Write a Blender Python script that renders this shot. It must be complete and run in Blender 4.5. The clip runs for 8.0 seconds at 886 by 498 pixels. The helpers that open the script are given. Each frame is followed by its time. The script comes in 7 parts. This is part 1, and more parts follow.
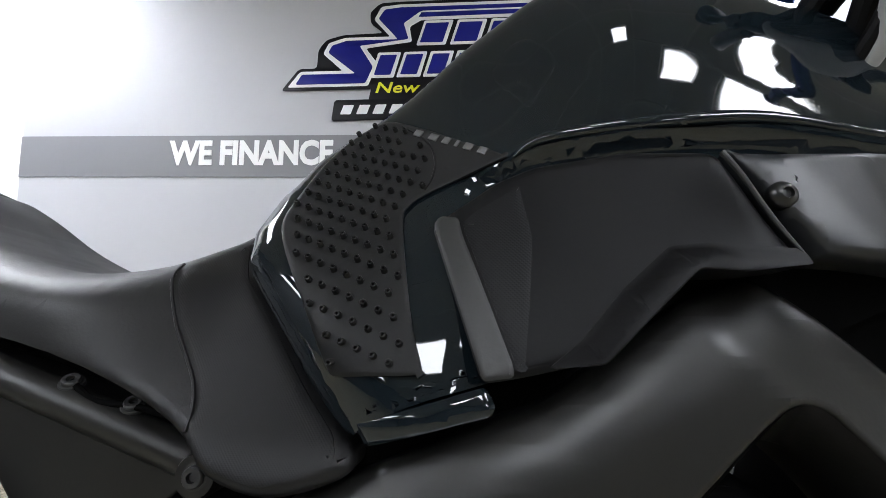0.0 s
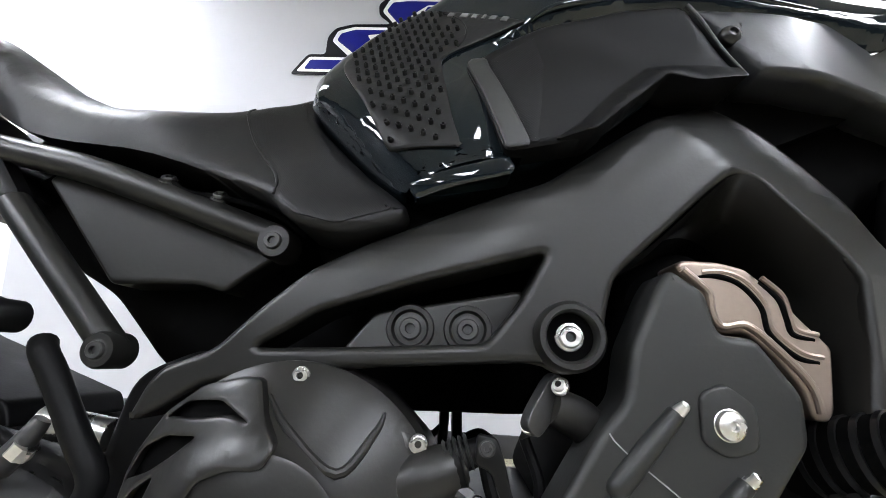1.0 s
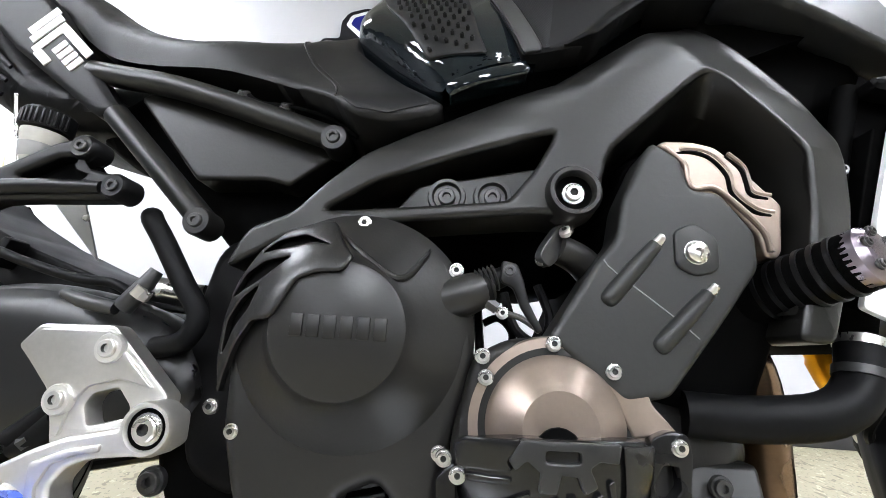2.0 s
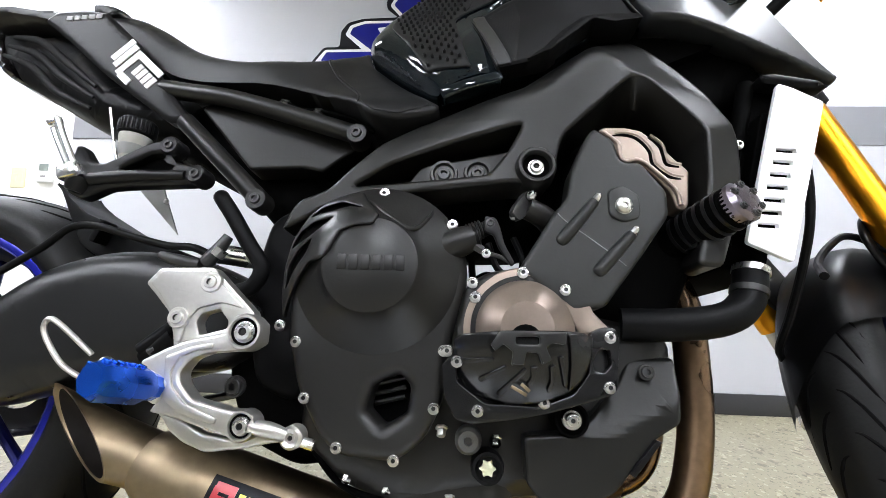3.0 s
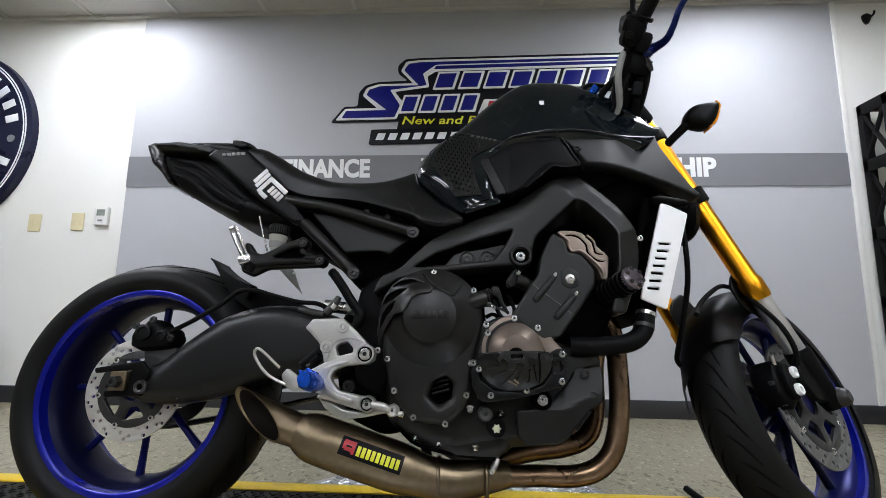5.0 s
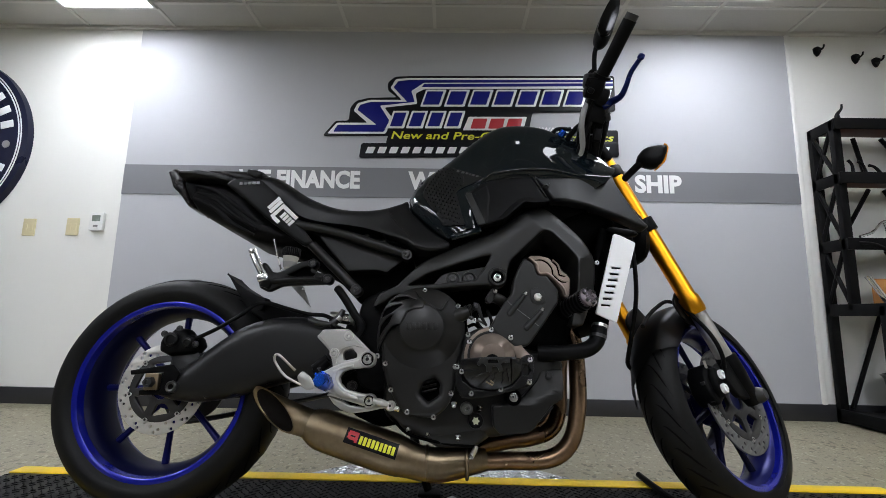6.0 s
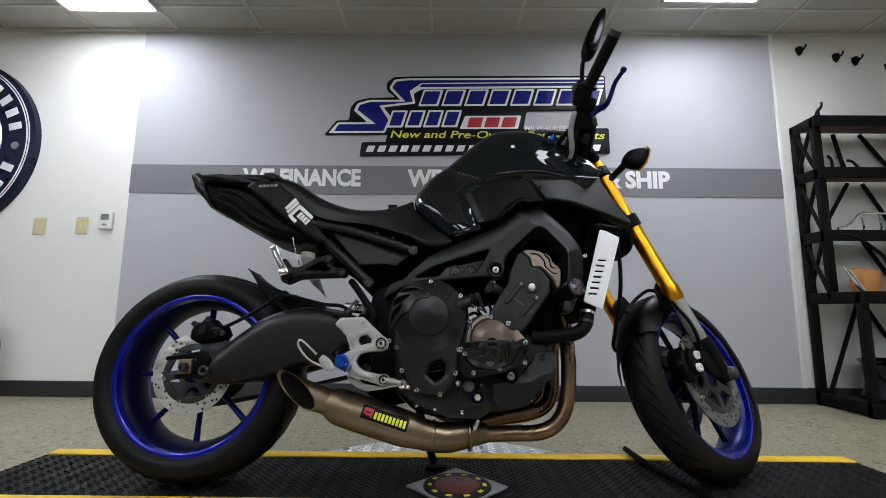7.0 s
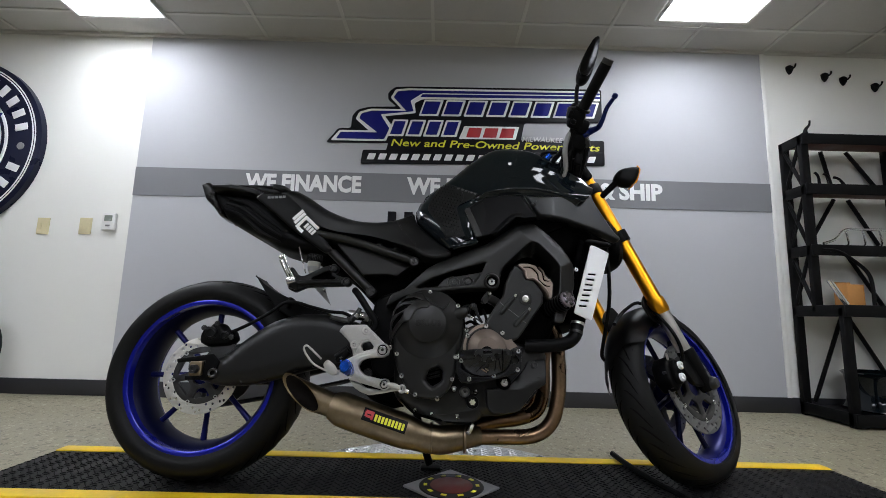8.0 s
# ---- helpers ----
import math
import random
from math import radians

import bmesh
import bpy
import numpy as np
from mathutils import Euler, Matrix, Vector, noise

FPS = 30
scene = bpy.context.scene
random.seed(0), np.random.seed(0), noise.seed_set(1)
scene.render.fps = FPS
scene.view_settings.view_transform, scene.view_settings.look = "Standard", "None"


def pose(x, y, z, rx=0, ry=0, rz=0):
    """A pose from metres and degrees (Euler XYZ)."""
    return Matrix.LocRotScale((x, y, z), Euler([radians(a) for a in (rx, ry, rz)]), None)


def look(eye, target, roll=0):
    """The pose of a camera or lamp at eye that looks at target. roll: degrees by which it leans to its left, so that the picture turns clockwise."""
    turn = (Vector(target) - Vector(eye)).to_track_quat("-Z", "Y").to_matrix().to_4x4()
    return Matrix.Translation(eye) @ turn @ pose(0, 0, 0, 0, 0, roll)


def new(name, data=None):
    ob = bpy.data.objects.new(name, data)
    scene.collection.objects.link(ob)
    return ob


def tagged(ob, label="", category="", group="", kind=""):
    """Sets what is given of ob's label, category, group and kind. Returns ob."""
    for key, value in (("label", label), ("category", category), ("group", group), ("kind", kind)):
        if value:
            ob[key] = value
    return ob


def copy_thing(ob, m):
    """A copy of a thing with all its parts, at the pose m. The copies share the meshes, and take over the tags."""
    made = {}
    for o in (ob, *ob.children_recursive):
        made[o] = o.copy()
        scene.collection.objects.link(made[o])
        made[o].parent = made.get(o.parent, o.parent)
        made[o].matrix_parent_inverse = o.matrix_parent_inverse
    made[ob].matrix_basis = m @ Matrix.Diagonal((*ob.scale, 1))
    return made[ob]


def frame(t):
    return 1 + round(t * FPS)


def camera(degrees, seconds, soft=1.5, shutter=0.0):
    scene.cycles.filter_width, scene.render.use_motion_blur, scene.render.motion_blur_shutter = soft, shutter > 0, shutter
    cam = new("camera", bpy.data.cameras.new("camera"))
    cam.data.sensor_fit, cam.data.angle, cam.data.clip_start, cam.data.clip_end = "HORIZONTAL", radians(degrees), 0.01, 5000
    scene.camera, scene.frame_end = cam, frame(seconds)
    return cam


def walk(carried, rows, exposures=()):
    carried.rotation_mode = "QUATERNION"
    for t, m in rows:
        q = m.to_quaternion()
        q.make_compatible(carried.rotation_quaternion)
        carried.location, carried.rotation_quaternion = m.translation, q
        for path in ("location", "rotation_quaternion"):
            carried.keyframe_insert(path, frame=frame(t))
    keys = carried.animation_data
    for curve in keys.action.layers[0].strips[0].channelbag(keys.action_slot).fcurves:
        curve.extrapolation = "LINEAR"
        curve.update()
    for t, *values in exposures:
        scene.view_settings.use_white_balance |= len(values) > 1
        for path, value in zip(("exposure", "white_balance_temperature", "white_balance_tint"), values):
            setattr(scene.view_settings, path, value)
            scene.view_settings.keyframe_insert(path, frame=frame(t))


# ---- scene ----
cam = camera(90.1, 8.0, soft=0.5)
PATH = [
    (0, (0.02, -0.333, 0.747), (-0.111, 1.657, 0.906), 1.0),
    (0.5, (0.007, -0.36, 0.675), (-0.114, 1.625, 0.886), 2.4),
    (1, (-0.001, -0.399, 0.59), (-0.086, 1.587, 0.81), 3.3),
    (1.5, (-0.009, -0.428, 0.529), (-0.119, 1.559, 0.734), 3.9),
    (2, (-0.013, -0.469, 0.483), (-0.125, 1.517, 0.683), 3.4),
    (2.2, (-0.014, -0.488, 0.463), (-0.116, 1.497, 0.692), 3.7),
    (3.3, (-0.001, -0.65, 0.423), (-0.118, 1.336, 0.628), 1.2),
    (3.5, (-0.002, -0.688, 0.431), (-0.12, 1.297, 0.65), 1.3),
    (4, (-0.014, -0.779, 0.466), (-0.139, 1.203, 0.704), 0.1),
    (4.5, (-0.04, -0.868, 0.461), (-0.147, 1.11, 0.737), 1.1),
    (4.7, (-0.036, -0.908, 0.456), (-0.151, 1.067, 0.743), 0.9),
    (5.8, (-0.037, -1.117, 0.459), (-0.073, 0.86, 0.756), 0.8),
    (6, (-0.043, -1.142, 0.479), (-0.072, 0.835, 0.778), 1.1),
    (6.5, (-0.054, -1.2, 0.482), (-0.083, 0.776, 0.785), 0.7),
    (7, (-0.062, -1.256, 0.465), (-0.071, 0.725, 0.739), 0.5),
    (7.5, (-0.076, -1.307, 0.469), (-0.081, 0.672, 0.757), 1.2),
    (8, (-0.071, -1.326, 0.48), (-0.063, 0.653, 0.769), 1.5),
]
walk(cam, [(t, look(eye, target, roll)) for t, eye, target, roll in PATH],
     [(0.0, 1.36), (1.0, 1.98), (2.0, 2.28), (3.5, 1.47), (4.5, 0.90), (6.5, 0.51), (8.0, 0.42)])

# ---- light: the room is closed, its ceiling panels (built with the ceiling) give nearly all the light ----
world = bpy.data.worlds.new("room_air")
world.use_nodes = True
world.node_tree.nodes["Background"].inputs[0].default_value = (0.8, 0.85, 0.9, 1)
world.node_tree.nodes["Background"].inputs[1].default_value = 0.02
scene.world = world
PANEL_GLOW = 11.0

# ---- materials ----


def mat(name, col, rough=0.5, metal=0.0, var=0.15, scale=9.0, fine=160.0, bump=0.05, coat=0.0, rvar=0.12, spec=0.5, dist=0.001):
    """A surface with variation at two scales in colour, gloss and relief."""
    m = bpy.data.materials.new(name)
    m.use_nodes = True
    nt = m.node_tree
    b = nt.nodes["Principled BSDF"]
    tc = nt.nodes.new("ShaderNodeTexCoord")
    big, small = nt.nodes.new("ShaderNodeTexNoise"), nt.nodes.new("ShaderNodeTexNoise")
    big.inputs["Scale"].default_value, small.inputs["Scale"].default_value = scale, fine
    big.inputs["Detail"].default_value, small.inputs["Detail"].default_value = 5, 3
    add = nt.nodes.new("ShaderNodeMath")
    add.operation = "MULTIPLY_ADD"
    add.inputs[1].default_value = 0.4
    for n in (big, small):
        nt.links.new(tc.outputs["Object"], n.inputs["Vector"])
    nt.links.new(small.outputs["Fac"], add.inputs[0])
    nt.links.new(big.outputs["Fac"], add.inputs[2])
    ramp = nt.nodes.new("ShaderNodeMapRange")
    ramp.inputs["From Min"].default_value, ramp.inputs["From Max"].default_value = 0.4, 1.0
    ramp.inputs["To Min"].default_value, ramp.inputs["To Max"].default_value = 1 - var, 1 + var
    nt.links.new(add.outputs[0], ramp.inputs["Value"])
    mul = nt.nodes.new("ShaderNodeVectorMath")
    mul.operation = "SCALE"
    mul.inputs[0].default_value = col
    nt.links.new(ramp.outputs["Result"], mul.inputs["Scale"])
    nt.links.new(mul.outputs["Vector"], b.inputs["Base Color"])
    rr = nt.nodes.new("ShaderNodeMapRange")
    rr.inputs["From Min"].default_value, rr.inputs["From Max"].default_value = 0.3, 0.7
    rr.inputs["To Min"].default_value, rr.inputs["To Max"].default_value = max(0.02, rough - rvar), min(1, rough + rvar)
    nt.links.new(big.outputs["Fac"], rr.inputs["Value"])
    nt.links.new(rr.outputs["Result"], b.inputs["Roughness"])
    b.inputs["Metallic"].default_value = metal
    b.inputs["Coat Weight"].default_value = coat
    b.inputs["Coat Roughness"].default_value = 0.04
    b.inputs["Specular IOR Level"].default_value = spec
    if bump:
        bp = nt.nodes.new("ShaderNodeBump")
        bp.inputs["Strength"].default_value, bp.inputs["Distance"].default_value = bump, dist
        nt.links.new(small.outputs["Fac"], bp.inputs["Height"])
        nt.links.new(bp.outputs["Normal"], b.inputs["Normal"])
    return m


def glow(name, col, strength):
    m = bpy.data.materials.new(name)
    m.use_nodes = True
    b = m.node_tree.nodes["Principled BSDF"]
    b.inputs["Base Color"].default_value = (0.8, 0.8, 0.8, 1)
    b.inputs["Emission Color"].default_value, b.inputs["Emission Strength"].default_value = (*col, 1), strength
    return m


def woven(name, col, scale, depth, spec=0.26):
    """Embossed grip texture: a fine diamond weave."""
    m = mat(name, col, 0.45, 0, 0.12, 12, 300, 0, spec=spec)
    nt = m.node_tree
    b = nt.nodes["Principled BSDF"]
    tc = nt.nodes.new("ShaderNodeTexCoord")
    heights = []
    for turn in (45, -45):
        mp = nt.nodes.new("ShaderNodeMapping")
        mp.inputs["Rotation"].default_value = (0, radians(turn), 0)
        w = nt.nodes.new("ShaderNodeTexWave")
        w.inputs["Scale"].default_value = scale
        nt.links.new(tc.outputs["Object"], mp.inputs["Vector"])
        nt.links.new(mp.outputs["Vector"], w.inputs["Vector"])
        heights.append(w)
    hi = nt.nodes.new("ShaderNodeMath")
    hi.operation = "MULTIPLY"
    nt.links.new(heights[0].outputs["Fac"], hi.inputs[0])
    nt.links.new(heights[1].outputs["Fac"], hi.inputs[1])
    bp = nt.nodes.new("ShaderNodeBump")
    bp.inputs["Strength"].default_value, bp.inputs["Distance"].default_value = 0.7, depth
    nt.links.new(hi.outputs[0], bp.inputs["Height"])
    nt.links.new(bp.outputs["Normal"], b.inputs["Normal"])
    return m


def speckled(name):
    """Vinyl composition floor: buff green-grey with dark and pale flecks."""
    m = mat(name, (0.27, 0.245, 0.17), 0.42, 0, 0.10, 1.2, 30, 0.02)
    nt = m.node_tree
    b = nt.nodes["Principled BSDF"]
    base = b.inputs["Base Color"].links[0].from_socket
    tc = nt.nodes.new("ShaderNodeTexCoord")
    last = base
    for size, cut, col in ((42, 0.61, (0.13, 0.115, 0.075, 1)), (58, 0.62, (0.38, 0.355, 0.26, 1)), (110, 0.62, (0.14, 0.125, 0.085, 1))):
        mp = nt.nodes.new("ShaderNodeMapping")
        mp.inputs["Scale"].default_value = (1, 0.7, 1)
        mp.inputs["Location"].default_value = (size, size, 0)
        n = nt.nodes.new("ShaderNodeTexNoise")
        n.inputs["Scale"].default_value, n.inputs["Detail"].default_value = size, 1.5
        st = nt.nodes.new("ShaderNodeMapRange")
        st.inputs["From Min"].default_value, st.inputs["From Max"].default_value = cut, cut + 0.04
        mx = nt.nodes.new("ShaderNodeMix")
        mx.data_type = "RGBA"
        nt.links.new(tc.outputs["Object"], mp.inputs["Vector"])
        nt.links.new(mp.outputs["Vector"], n.inputs["Vector"])
        nt.links.new(n.outputs["Fac"], st.inputs["Value"])
        nt.links.new(st.outputs["Result"], mx.inputs["Factor"])
        nt.links.new(last, mx.inputs["A"])
        mx.inputs["B"].default_value = col
        last = mx.outputs["Result"]
    nt.links.new(last, b.inputs["Base Color"])
    return m


M = {
    # Dark grey for walls out of view, to limit bounce and reflections.
    "unseen_wall": mat("dark_unseen_wall_paint", (0.11, 0.11, 0.115), 0.7, 0, 0.06, 1.5, 200, 0.05),
    "white_wall": mat("white_wall_paint", (0.76, 0.755, 0.72), 0.6, 0, 0.03, 1.5, 220, 0.08),
    "grey_wall": mat("light_grey_wall_paint", (0.44, 0.445, 0.47), 0.55, 0, 0.04, 1.2, 220, 0.08),
    "dark_stripe": mat("mid_grey_wall_paint", (0.18, 0.182, 0.195), 0.55, 0, 0.05, 1.5, 220, 0.08),
    "sign_white": mat("white_vinyl", (0.8, 0.8, 0.8), 0.4, 0, 0.04, 6, 200, 0.02),
    "sign_black": mat("black_vinyl", (0.006, 0.006, 0.008), 0.4, 0, 0.1, 6, 200, 0.02, spec=0.12),
    "navy": mat("navy_vinyl", (0.008, 0.010, 0.028), 0.35, 0, 0.08, 6, 200, 0.02, spec=0.2),
    "sign_blue": mat("deep_blue_vinyl", (0.010, 0.013, 0.17), 0.4, 0, 0.1, 6, 200, 0.02, spec=0.15),
    "sign_red": mat("red_vinyl", (0.42, 0.02, 0.03), 0.35, 0, 0.1, 6, 200, 0.02),
    "sign_yellow": mat("lime_yellow_vinyl", (0.7, 0.68, 0.03), 0.35, 0, 0.06, 6, 200, 0.02),
    "base_black": mat("black_vinyl_baseboard", (0.025, 0.025, 0.028), 0.45, 0, 0.15, 4, 90, 0.05),
    "floor": speckled("speckled_vinyl_floor"),
    "tile": mat("ceiling_tile", (0.47, 0.46, 0.43), 0.9, 0, 0.06, 2.0, 90, 0.3, dist=0.003),
    "tbar": mat("ceiling_grid_metal", (0.55, 0.54, 0.5), 0.5, 0, 0.05, 3, 50, 0),
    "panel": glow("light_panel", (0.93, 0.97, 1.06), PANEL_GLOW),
    "ivory": mat("ivory_plastic", (0.62, 0.55, 0.34), 0.4, 0, 0.05, 20, 200, 0.02),
    "plastic_white": mat("white_plastic", (0.75, 0.75, 0.73), 0.35, 0, 0.04, 20, 200, 0.02),
    "lcd": mat("grey_lcd", (0.2, 0.23, 0.2), 0.2, 0, 0.05, 20, 200, 0),
    "shelf": mat("black_painted_steel", (0.0048, 0.0048, 0.0051), 0.5, 0.0, 0.3, 7, 120, 0.12, spec=0.12),
    "shelf_wood": mat("dark_red_shelf_board", (0.075, 0.03, 0.022), 0.55, 0, 0.3, 5, 60, 0.2),
    "chrome": mat("chrome", (0.92, 0.92, 0.93), 0.2, 1.0, 0.06, 12, 200, 0.02, rvar=0.05),
    "carton": mat("orange_carton", (0.52, 0.24, 0.07), 0.7, 0, 0.12, 8, 90, 0.1),
    "mat_rubber": mat("black_rubber_mat", (0.00864, 0.00864, 0.009), 0.5, 0, 0.25, 6, 180, 0.15, spec=0.105),
    "yellow": mat("worn_yellow_border", (0.78, 0.52, 0.012), 0.5, 0, 0.22, 7, 80, 0.25),
    "diamond": mat("diamond_plate_aluminium", (0.50, 0.51, 0.52), 0.32, 0.6, 0.2, 6, 120, 0.1),
    "diamond_dark": mat("dirty_diamond_plate", (0.16, 0.155, 0.14), 0.4, 0.8, 0.3, 6, 120, 0.12),
    "guard": mat("black_moulding", (0.004, 0.004, 0.0042), 0.27, 0.0, 0.15, 8, 260, 0.08, rvar=0.06, spec=0.42),
    # Lighter copy of the moulding, with the light on an upturned face painted in.
    "guard_lit": mat("lit_black_moulding", (0.012, 0.012, 0.0122), 0.36, 0.0, 0.2, 9, 260, 0.1, rvar=0.06, spec=0.42),
    "gloss": mat("gloss_black_paint", (0.0036, 0.0060, 0.0078), 0.1, 0, 0.15, 6, 300, 0.0, coat=0.9, rvar=0.03, spec=0.0),
    "knee": mat("matte_knee_cover", (0.00336, 0.00336, 0.00368), 0.46, 0.0, 0.12, 5, 300, 0.08, rvar=0.05, spec=0.101),
    "tail": mat("matte_tail_plastic", (0.00384, 0.00384, 0.004), 0.42, 0.0, 0.12, 5, 300, 0.08, rvar=0.05, spec=0.156),
    "dim_print": mat("dim_grey_print", (0.06, 0.06, 0.06), 0.5, 0, 0.08, 20, 200, 0),
    "satin": mat("satin_black_paint", (0.00256, 0.00256, 0.00272), 0.36, 0.0, 0.12, 5, 260, 0.06, rvar=0.05, spec=0.218),
    "shroud": mat("matte_charcoal_plastic", (0.0105, 0.0112, 0.0124), 0.42, 0.0, 0.10, 5, 320, 0.07, rvar=0.05, spec=0.36),
    "frame_paint": mat("satin_black_frame_paint", (0.0064, 0.0063, 0.0057), 0.37, 0.0, 0.12, 6, 320, 0.07, rvar=0.05, spec=0.328),
    "badge_red": mat("dark_red_print", (0.10, 0.014, 0.012), 0.45, 0.0, 0.35, 30, 200, 0.04),
    "badge_plate": mat("dull_cast_plate", (0.24, 0.24, 0.25), 0.42, 0.4, 0.2, 20, 160, 0.08),
    "plug": mat("grey_cast_plug", (0.10, 0.10, 0.095), 0.42, 0.5, 0.15, 30, 300, 0.1),
    "pale_plug": mat("pale_yellow_plastic", (0.50, 0.50, 0.34), 0.45, 0.0, 0.12, 40, 300, 0.05),
    "arm": mat("satin_black_swingarm_paint", (0.0038, 0.0038, 0.0040), 0.36, 0.0, 0.12, 5, 260, 0.06, rvar=0.05, spec=0.34),
    "engine": mat("matte_black_engine_paint", (0.0100, 0.0096, 0.0090), 0.37, 0.0, 0.15, 7, 260, 0.10, rvar=0.06, spec=0.31),
    "timing": mat("grey_plastic_cover", (0.0144, 0.01472, 0.01424), 0.46, 0.0, 0.12, 8, 260, 0.12, spec=0.312),
    "plastic": mat("black_moulded_plastic", (0.0028, 0.0028, 0.00296), 0.5, 0, 0.2, 8, 260, 0.15, spec=0.078),
    # For black parts, and as painted shade in gaps, wells and slot floors.
    "deep": mat("black_parts_and_deep_shade", (0.0015, 0.0015, 0.0015), 0.7, 0, 0.2, 8, 120, 0.1, spec=0.018),
    "vinyl": mat("black_seat_vinyl", (0.0052, 0.0052, 0.0053), 0.46, 0, 0.10, 6, 500, 0.18, dist=0.0006, spec=0.218),
    "vinyl_weave": woven("embossed_seat_vinyl", (0.0044, 0.0044, 0.0046), 240, 0.00007, 0.20),
    "grip_weave": woven("embossed_knee_panel", (0.0042, 0.0042, 0.0046), 190, 0.00009, 0.13),
    "pad": mat("rubber_tank_pad", (0.00792, 0.00792, 0.00792), 0.5, 0, 0.12, 10, 240, 0.15, spec=0.15),
    "tyre": mat("tyre_rubber", (0.0056, 0.0056, 0.0055), 0.5, 0, 0.25, 9, 200, 0.2, spec=0.15),
    "tread": mat("tread_groove", (0.004, 0.004, 0.004), 0.9, 0, 0.1, 9, 200, 0, spec=0.05),
    # Two darker copies of the rim blue; the shade inside the wheels is painted in.
    "barrel": mat("blue_paint_deep_shade", (0.0012, 0.002, 0.022), 0.45, 0.3, 0.1, 8, 300, 0.02, rvar=0.05, spec=0.2),
    "rim_shaded": mat("blue_paint_half_shade", (0.003, 0.005, 0.085), 0.34, 0.4, 0.1, 8, 300, 0.02, rvar=0.05, spec=0.3),
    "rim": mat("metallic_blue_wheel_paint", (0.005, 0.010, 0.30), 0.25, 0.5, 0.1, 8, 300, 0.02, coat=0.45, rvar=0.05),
    "alu": mat("machined_aluminium", (0.50, 0.49, 0.465), 0.42, 0.95, 0.1, 10, 240, 0.08),
    "alu_white": mat("brushed_radiator_guard", (0.86, 0.86, 0.86), 0.45, 0.2, 0.04, 6, 300, 0.05),
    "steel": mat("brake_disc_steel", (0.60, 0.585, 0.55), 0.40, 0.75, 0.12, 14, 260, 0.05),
    # The same disc steel, darkened to paint in the shade on the front discs.
    "steel_shaded": mat("shaded_disc_steel", (0.19, 0.19, 0.19), 0.35, 0.8, 0.12, 14, 260, 0.05),
    "bolt": mat("zinc_bolt", (0.62, 0.61, 0.59), 0.27, 1.0, 0.15, 30, 300, 0.05),
    "dark_bolt": mat("black_bolt", (0.04, 0.04, 0.04), 0.4, 0.6, 0.2, 30, 300, 0.05),
    "titan": mat("heat_tinted_titanium", (0.20, 0.155, 0.100), 0.40, 1.0, 0.34, 6, 90, 0.14),
    "soot": mat("sooty_steel", (0.008, 0.0065, 0.0055), 0.7, 0.0, 0.3, 12, 160, 0.1, spec=0.05),
    "header": mat("heat_browned_steel", (0.22, 0.145, 0.09), 0.31, 1.0, 0.35, 7, 120, 0.08),
    "gold": mat("gold_anodised", (0.66, 0.29, 0.014), 0.36, 1.0, 0.06, 6, 240, 0.03, rvar=0.05),
    "bronze": mat("bronze_magnesium_paint", (0.25, 0.20, 0.165), 0.38, 0.75, 0.1, 8, 260, 0.08),
    "blue_anod": mat("blue_anodised", (0.012, 0.10, 0.62), 0.25, 0.8, 0.12, 20, 200, 0.03),
    "blue_dark": mat("dark_blue_anodised", (0.01, 0.02, 0.13), 0.3, 0.8, 0.12, 20, 200, 0.03),
    "slider": mat("grey_violet_anodised", (0.22, 0.19, 0.22), 0.3, 0.9, 0.12, 20, 200, 0.03),
    "amber": mat("amber_lens", (0.85, 0.30, 0.01), 0.2, 0, 0.05, 20, 200, 0.0, coat=0.5),
    "fluid": mat("milky_reservoir_plastic", (0.30, 0.29, 0.26), 0.3, 0, 0.1, 20, 200, 0.02),
    "rubber_hose": mat("rubber_hose", (0.0036, 0.0036, 0.003816), 0.5, 0, 0.2, 20, 220, 0.12, spec=0.075),
    "smoked": mat("smoked_tail_lens", (0.006, 0.005, 0.005), 0.22, 0, 0.1, 8, 200, 0, coat=0.25, spec=0.2),
    "mark_grey": mat("grey_print", (0.22, 0.22, 0.22), 0.5, 0, 0.08, 20, 200, 0),
    # Dark base colour stands in for the reflection of a dim room.
    "mirror": mat("darkened_mirror_glass", (0.022, 0.022, 0.023), 0.12, 1.0, 0.02, 8, 100, 0, rvar=0.01),
}

# ---- building helpers ----


def crs(pts, n=6, closed=True):
    """A smooth line through the points."""
    out, k = [], len(pts)
    for i in range(k if closed else k - 1):
        p = [Vector(pts[(i + j) % k] if closed else pts[max(0, min(k - 1, i + j))]) for j in (-1, 0, 1, 2)]
        for s in range(n):
            t = s / n
            out.append(0.5 * (2 * p[1] + (p[2] - p[0]) * t + (2 * p[0] - 5 * p[1] + 4 * p[2] - p[3]) * t * t + (3 * p[1] - p[0] - 3 * p[2] + p[3]) * t**3))
    if not closed:
        out.append(Vector(pts[-1]))
    return out


def fillet(pts, r, n=4):
    """The closed outline with its corners rounded."""
    out, k = [], len(pts)
    for i in range(k):
        a, p, b = (Vector(pts[(i + j) % k][:2]) for j in (-1, 0, 1))
        u, v = a - p, b - p
        s = min(r, u.length * 0.45, v.length * 0.45)
        e, f = p + u.normalized() * s, p + v.normalized() * s
        for j in range(n + 1):
            t = j / n
            out.append((1 - t) ** 2 * e + 2 * t * (1 - t) * p + t * t * f)
    return out


def ring(cx, cz, r, n=20):
    return [(cx + r * math.cos(2 * math.pi * i / n), cz + r * math.sin(2 * math.pi * i / n)) for i in range(n)]


